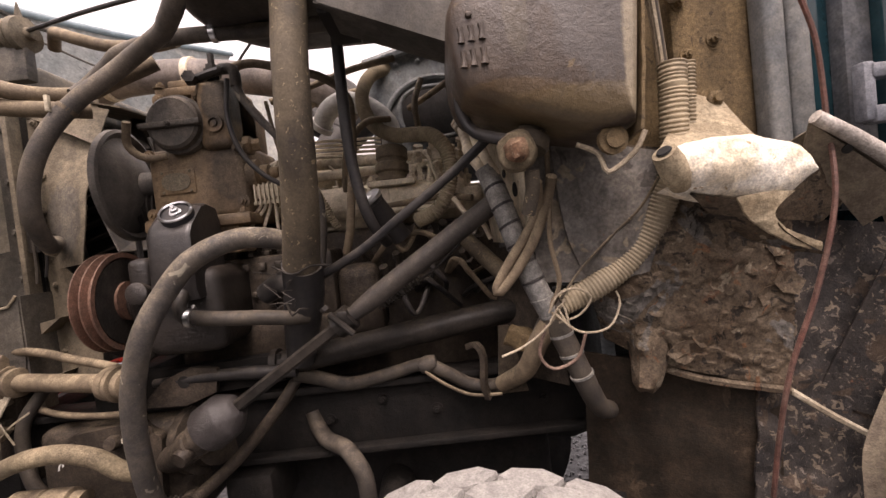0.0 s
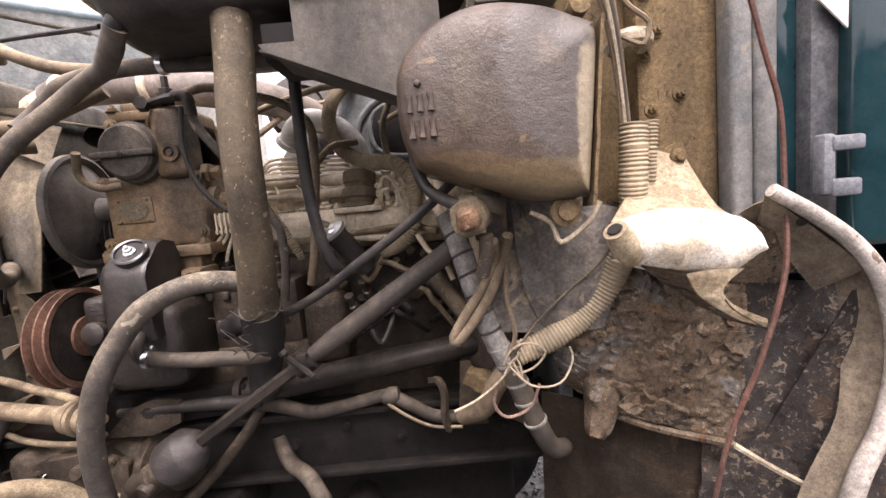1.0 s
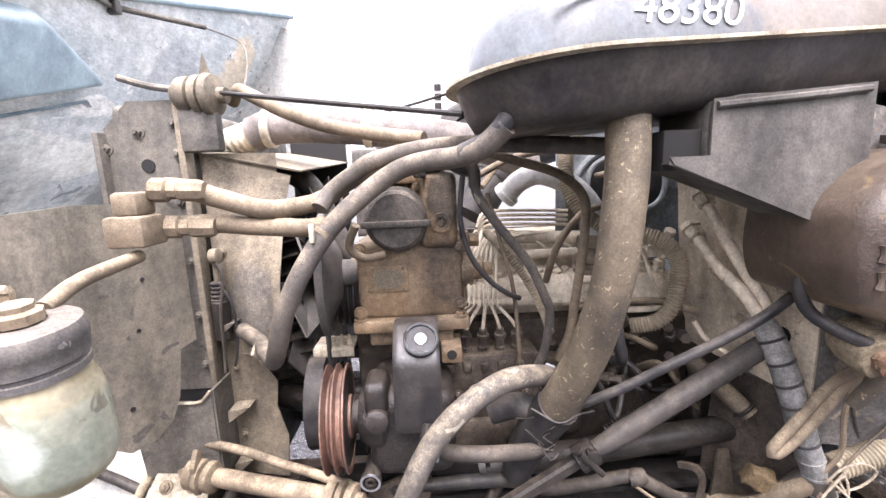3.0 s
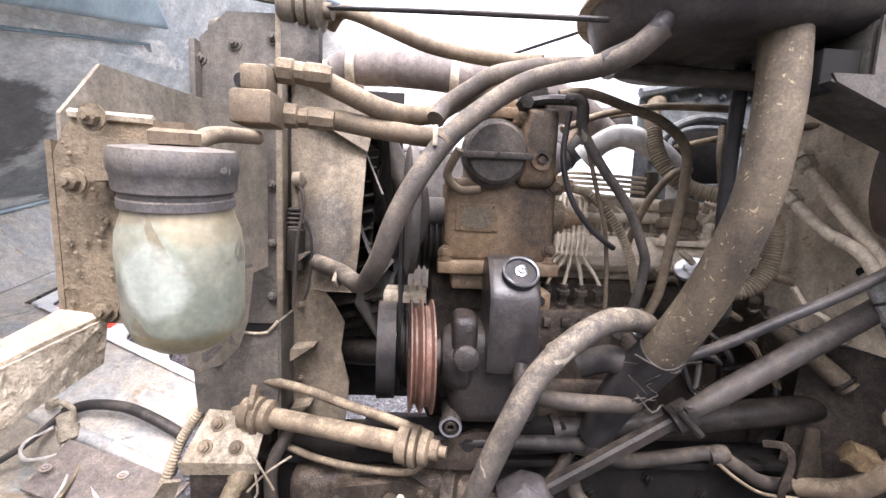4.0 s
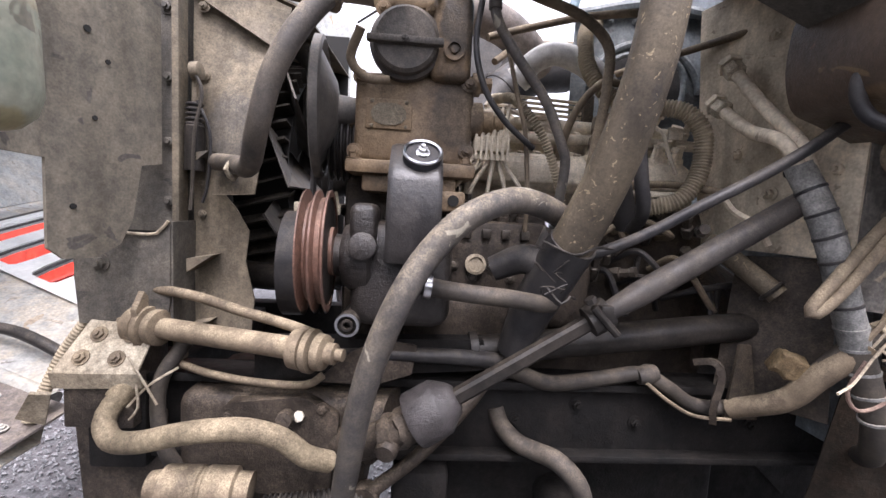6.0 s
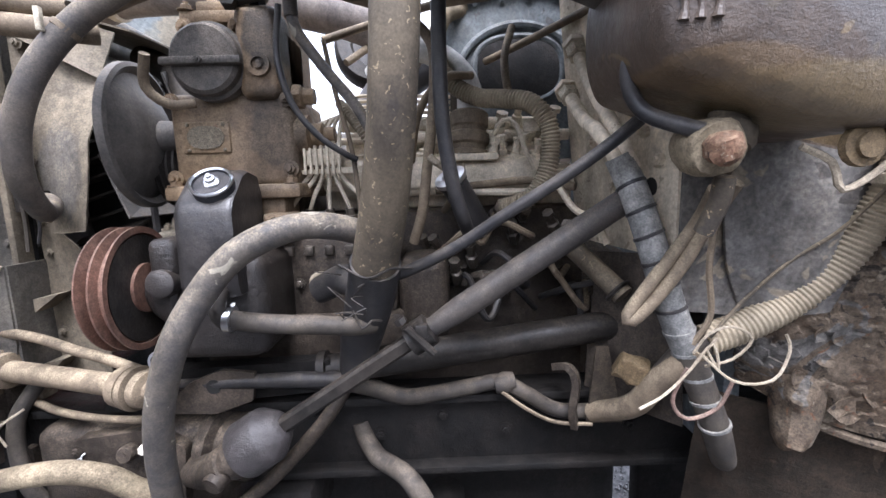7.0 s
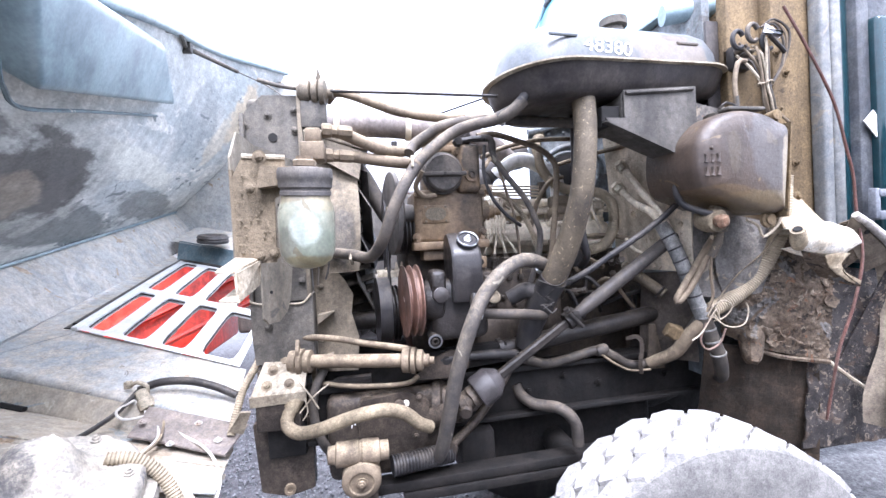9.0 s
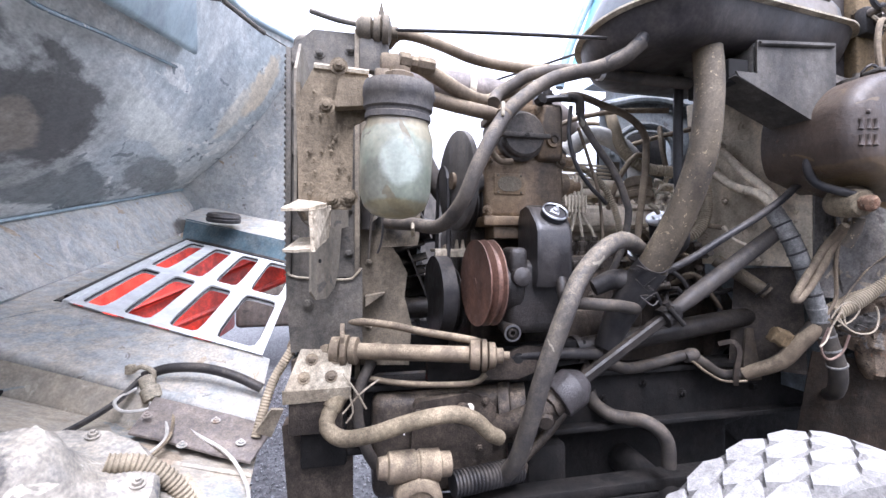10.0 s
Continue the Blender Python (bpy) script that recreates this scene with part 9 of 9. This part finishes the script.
part("gusset", prism([(0, 0), (0.09, 0.0), (0.05, 0.20), (0.02, 0.2)], (0.31, 1.07, 0.96), (0, 1, 0), (0, 0, 1), 0.01, 0.002), M_FENDERIN, plate3)
bm = boxed(-0.032, 0.032, -0.02, 0.02, -0.028, 0.028, 0.006, 2, m=Matrix.Translation((0.37, 0.975, 1.145)) @ pose(0, 0, 0, 15, 25, -20))
bmesh.ops.subdivide_edges(bm, edges=bm.edges[:], cuts=2, use_grid_fill=True)
for v in bm.verts:
    v.co += V(1, 1, 1) * 0.008 * noise.noise(v.co * 45)
part("rust_lump", bm, M_OCHRE, plate3, "brown broken lug")
side_pipe = thing("clutch_pipe", (0.33, 1.02, 1.33), "short tan pipe stub with a ring clamp", "pipe")
part("stub", tube([(0.27, 1.15, 1.42), (0.32, 1.08, 1.36), (0.37, 1.02, 1.30)], 0.025, 14), M_TUBE, side_pipe)
part("ring", lathe([(0.03, -0.005), (0.034, 0), (0.03, 0.005)], (0.36, 1.03, 1.31), (0.5, -0.5, -0.6), 16), M_DARK, side_pipe)

# ---- what stands beyond ----
red = thing("red_truck", (-3.4, 4.6, GROUND), "bright red truck body standing in the yard behind", "truck")
part("bumper_sheet", sheet([(-5.2, 4.0, -0.30), (-1.6, 4.0, 1.26), (-1.6, 4.1, 2.1), (-5.2, 4.1, 1.9)], 0.02), M_RED, red)
part("lower_edge", tube([(-5.2, 3.99, -0.30), (-1.6, 3.99, 1.26)], 0.03, 8), M_RED, red)
part("side_fold", sheet([(-5.0, 4.0, 0.10), (-1.7, 4.0, 1.52), (-1.7, 3.94, 1.54), (-5.0, 3.94, 0.12)], 0.02), M_RED, red)
part("cab", boxed(-5.0, -3.0, 5.4, 7.0, 0.2, 2.0, 0.08, 3), M_RED, red)
for x in (-6.2, -4.9):
    wl = part("wheel", lathe([(0.2, -0.12), (0.45, -0.13), (0.5, -0.08), (0.5, 0.08), (0.45, 0.13), (0.2, 0.12)], (x, 5.3, GROUND + 0.5), (0, 1, 0), 28), M_BLACK, red)
white = thing("white_front_truck", (-0.5, 6.5, GROUND), "white and red truck parked far behind the engine", "truck")
part("cab", boxed(-1.3, 0.5, 6.35, 8.2, 2.4, 4.3, 0.1, 3), M_GRILLE, white)
part("lower_body", boxed(-2.0, 0.5, 6.35, 8.2, 1.1, 2.4, 0.06, 3), M_BRACKET, white)
part("red_panel", boxed(-2.85, -2.25, 6.3, 8.2, 1.0, 1.9, 0.04), M_RED, white)
part("bumper", boxed(-2.8, 0.5, 6.15, 6.4, 0.35, 1.1, 0.06, 3), M_RADI, white)
part("side_post", boxed(-2.7, -2.55, 6.5, 7.9, 2.35, 2.8, 0.02), M_GRILLE, white)
for k in range(3):
    part("mark_bar", boxed(-0.34, -0.24, 6.33, 6.35, 2.92 + 0.13 * k, 3.01 + 0.13 * k, 0.0), M_DARK, white)
for x in (-1.2, 0.0):
    part("wheel", lathe([(0.2, -0.12), (0.45, -0.13), (0.5, -0.08), (0.5, 0.08), (0.45, 0.13), (0.2, 0.12)], (x, 6.5, GROUND + 0.5), (0, 1, 0), 28), M_BLACK, white)
part("roof", boxed(1.0, 2.7, 0.95, 2.62, 3.46, 3.54, 0.05, 3), M_TEAL, cab)
part("rear_wall", boxed(2.62, 2.7, 0.95, 2.6, 0.78, 3.47, 0.02), M_TEAL, cab)
part("far_side_wall", boxed(0.75, 2.65, 2.53, 2.6, 0.78, 2.55, 0.02), M_TEAL, cab)
part("far_window", boxed(1.1, 2.6, 2.55, 2.57, 2.55, 3.47, 0.0), M_STRIPDARK, cab)
part("door_window", boxed(1.25, 2.55, 0.93, 0.95, 2.4, 3.47, 0.0), M_STRIPDARK, cab)
part("side_rear", boxed(2.38, 2.66, 0.80, 0.96, 0.9, 3.47, 0.02), M_TEAL, cab)
pane = thing("cab_windscreen", (1.2, 2.4, 2.7), "pale blue cab windscreen frame with a dark mirror", "windscreen")
part("pillar", tube([(0.30, 2.5, 2.62), (0.37, 2.5, 2.89), (0.54, 2.5, 3.29), (0.66, 2.53, 3.52)], 0.03, 10), M_HOODBLUE, pane)
part("screen", sheet([(0.36, 2.49, 2.68), (0.75, 1.2, 2.68), (1.05, 1.22, 3.5), (0.66, 2.53, 3.5)], 0.01), M_SCREEN, pane, "pale blue glass")
mir = part("mirror_head", boxed(0.60, 0.84, 2.40, 2.46, 3.40, 3.75, 0.05, 3), M_STRIPDARK, pane, "dark rear-view mirror")
part("mirror_arm", tube([(0.7, 2.44, 3.45), (0.62, 2.46, 3.4), (0.58, 2.5, 3.36)], 0.015, 8), M_STRIPDARK, mir)
# Unseen wall added behind the camera; it cuts low light into the bay.
solo("light_block_wall", boxed(-9, 9, -3.3, -3.1, GROUND, 2.6, 0.0), M_UNSEEN_WALL, "unseen dark wall added behind the camera to block low light", "wall", kind="structure")
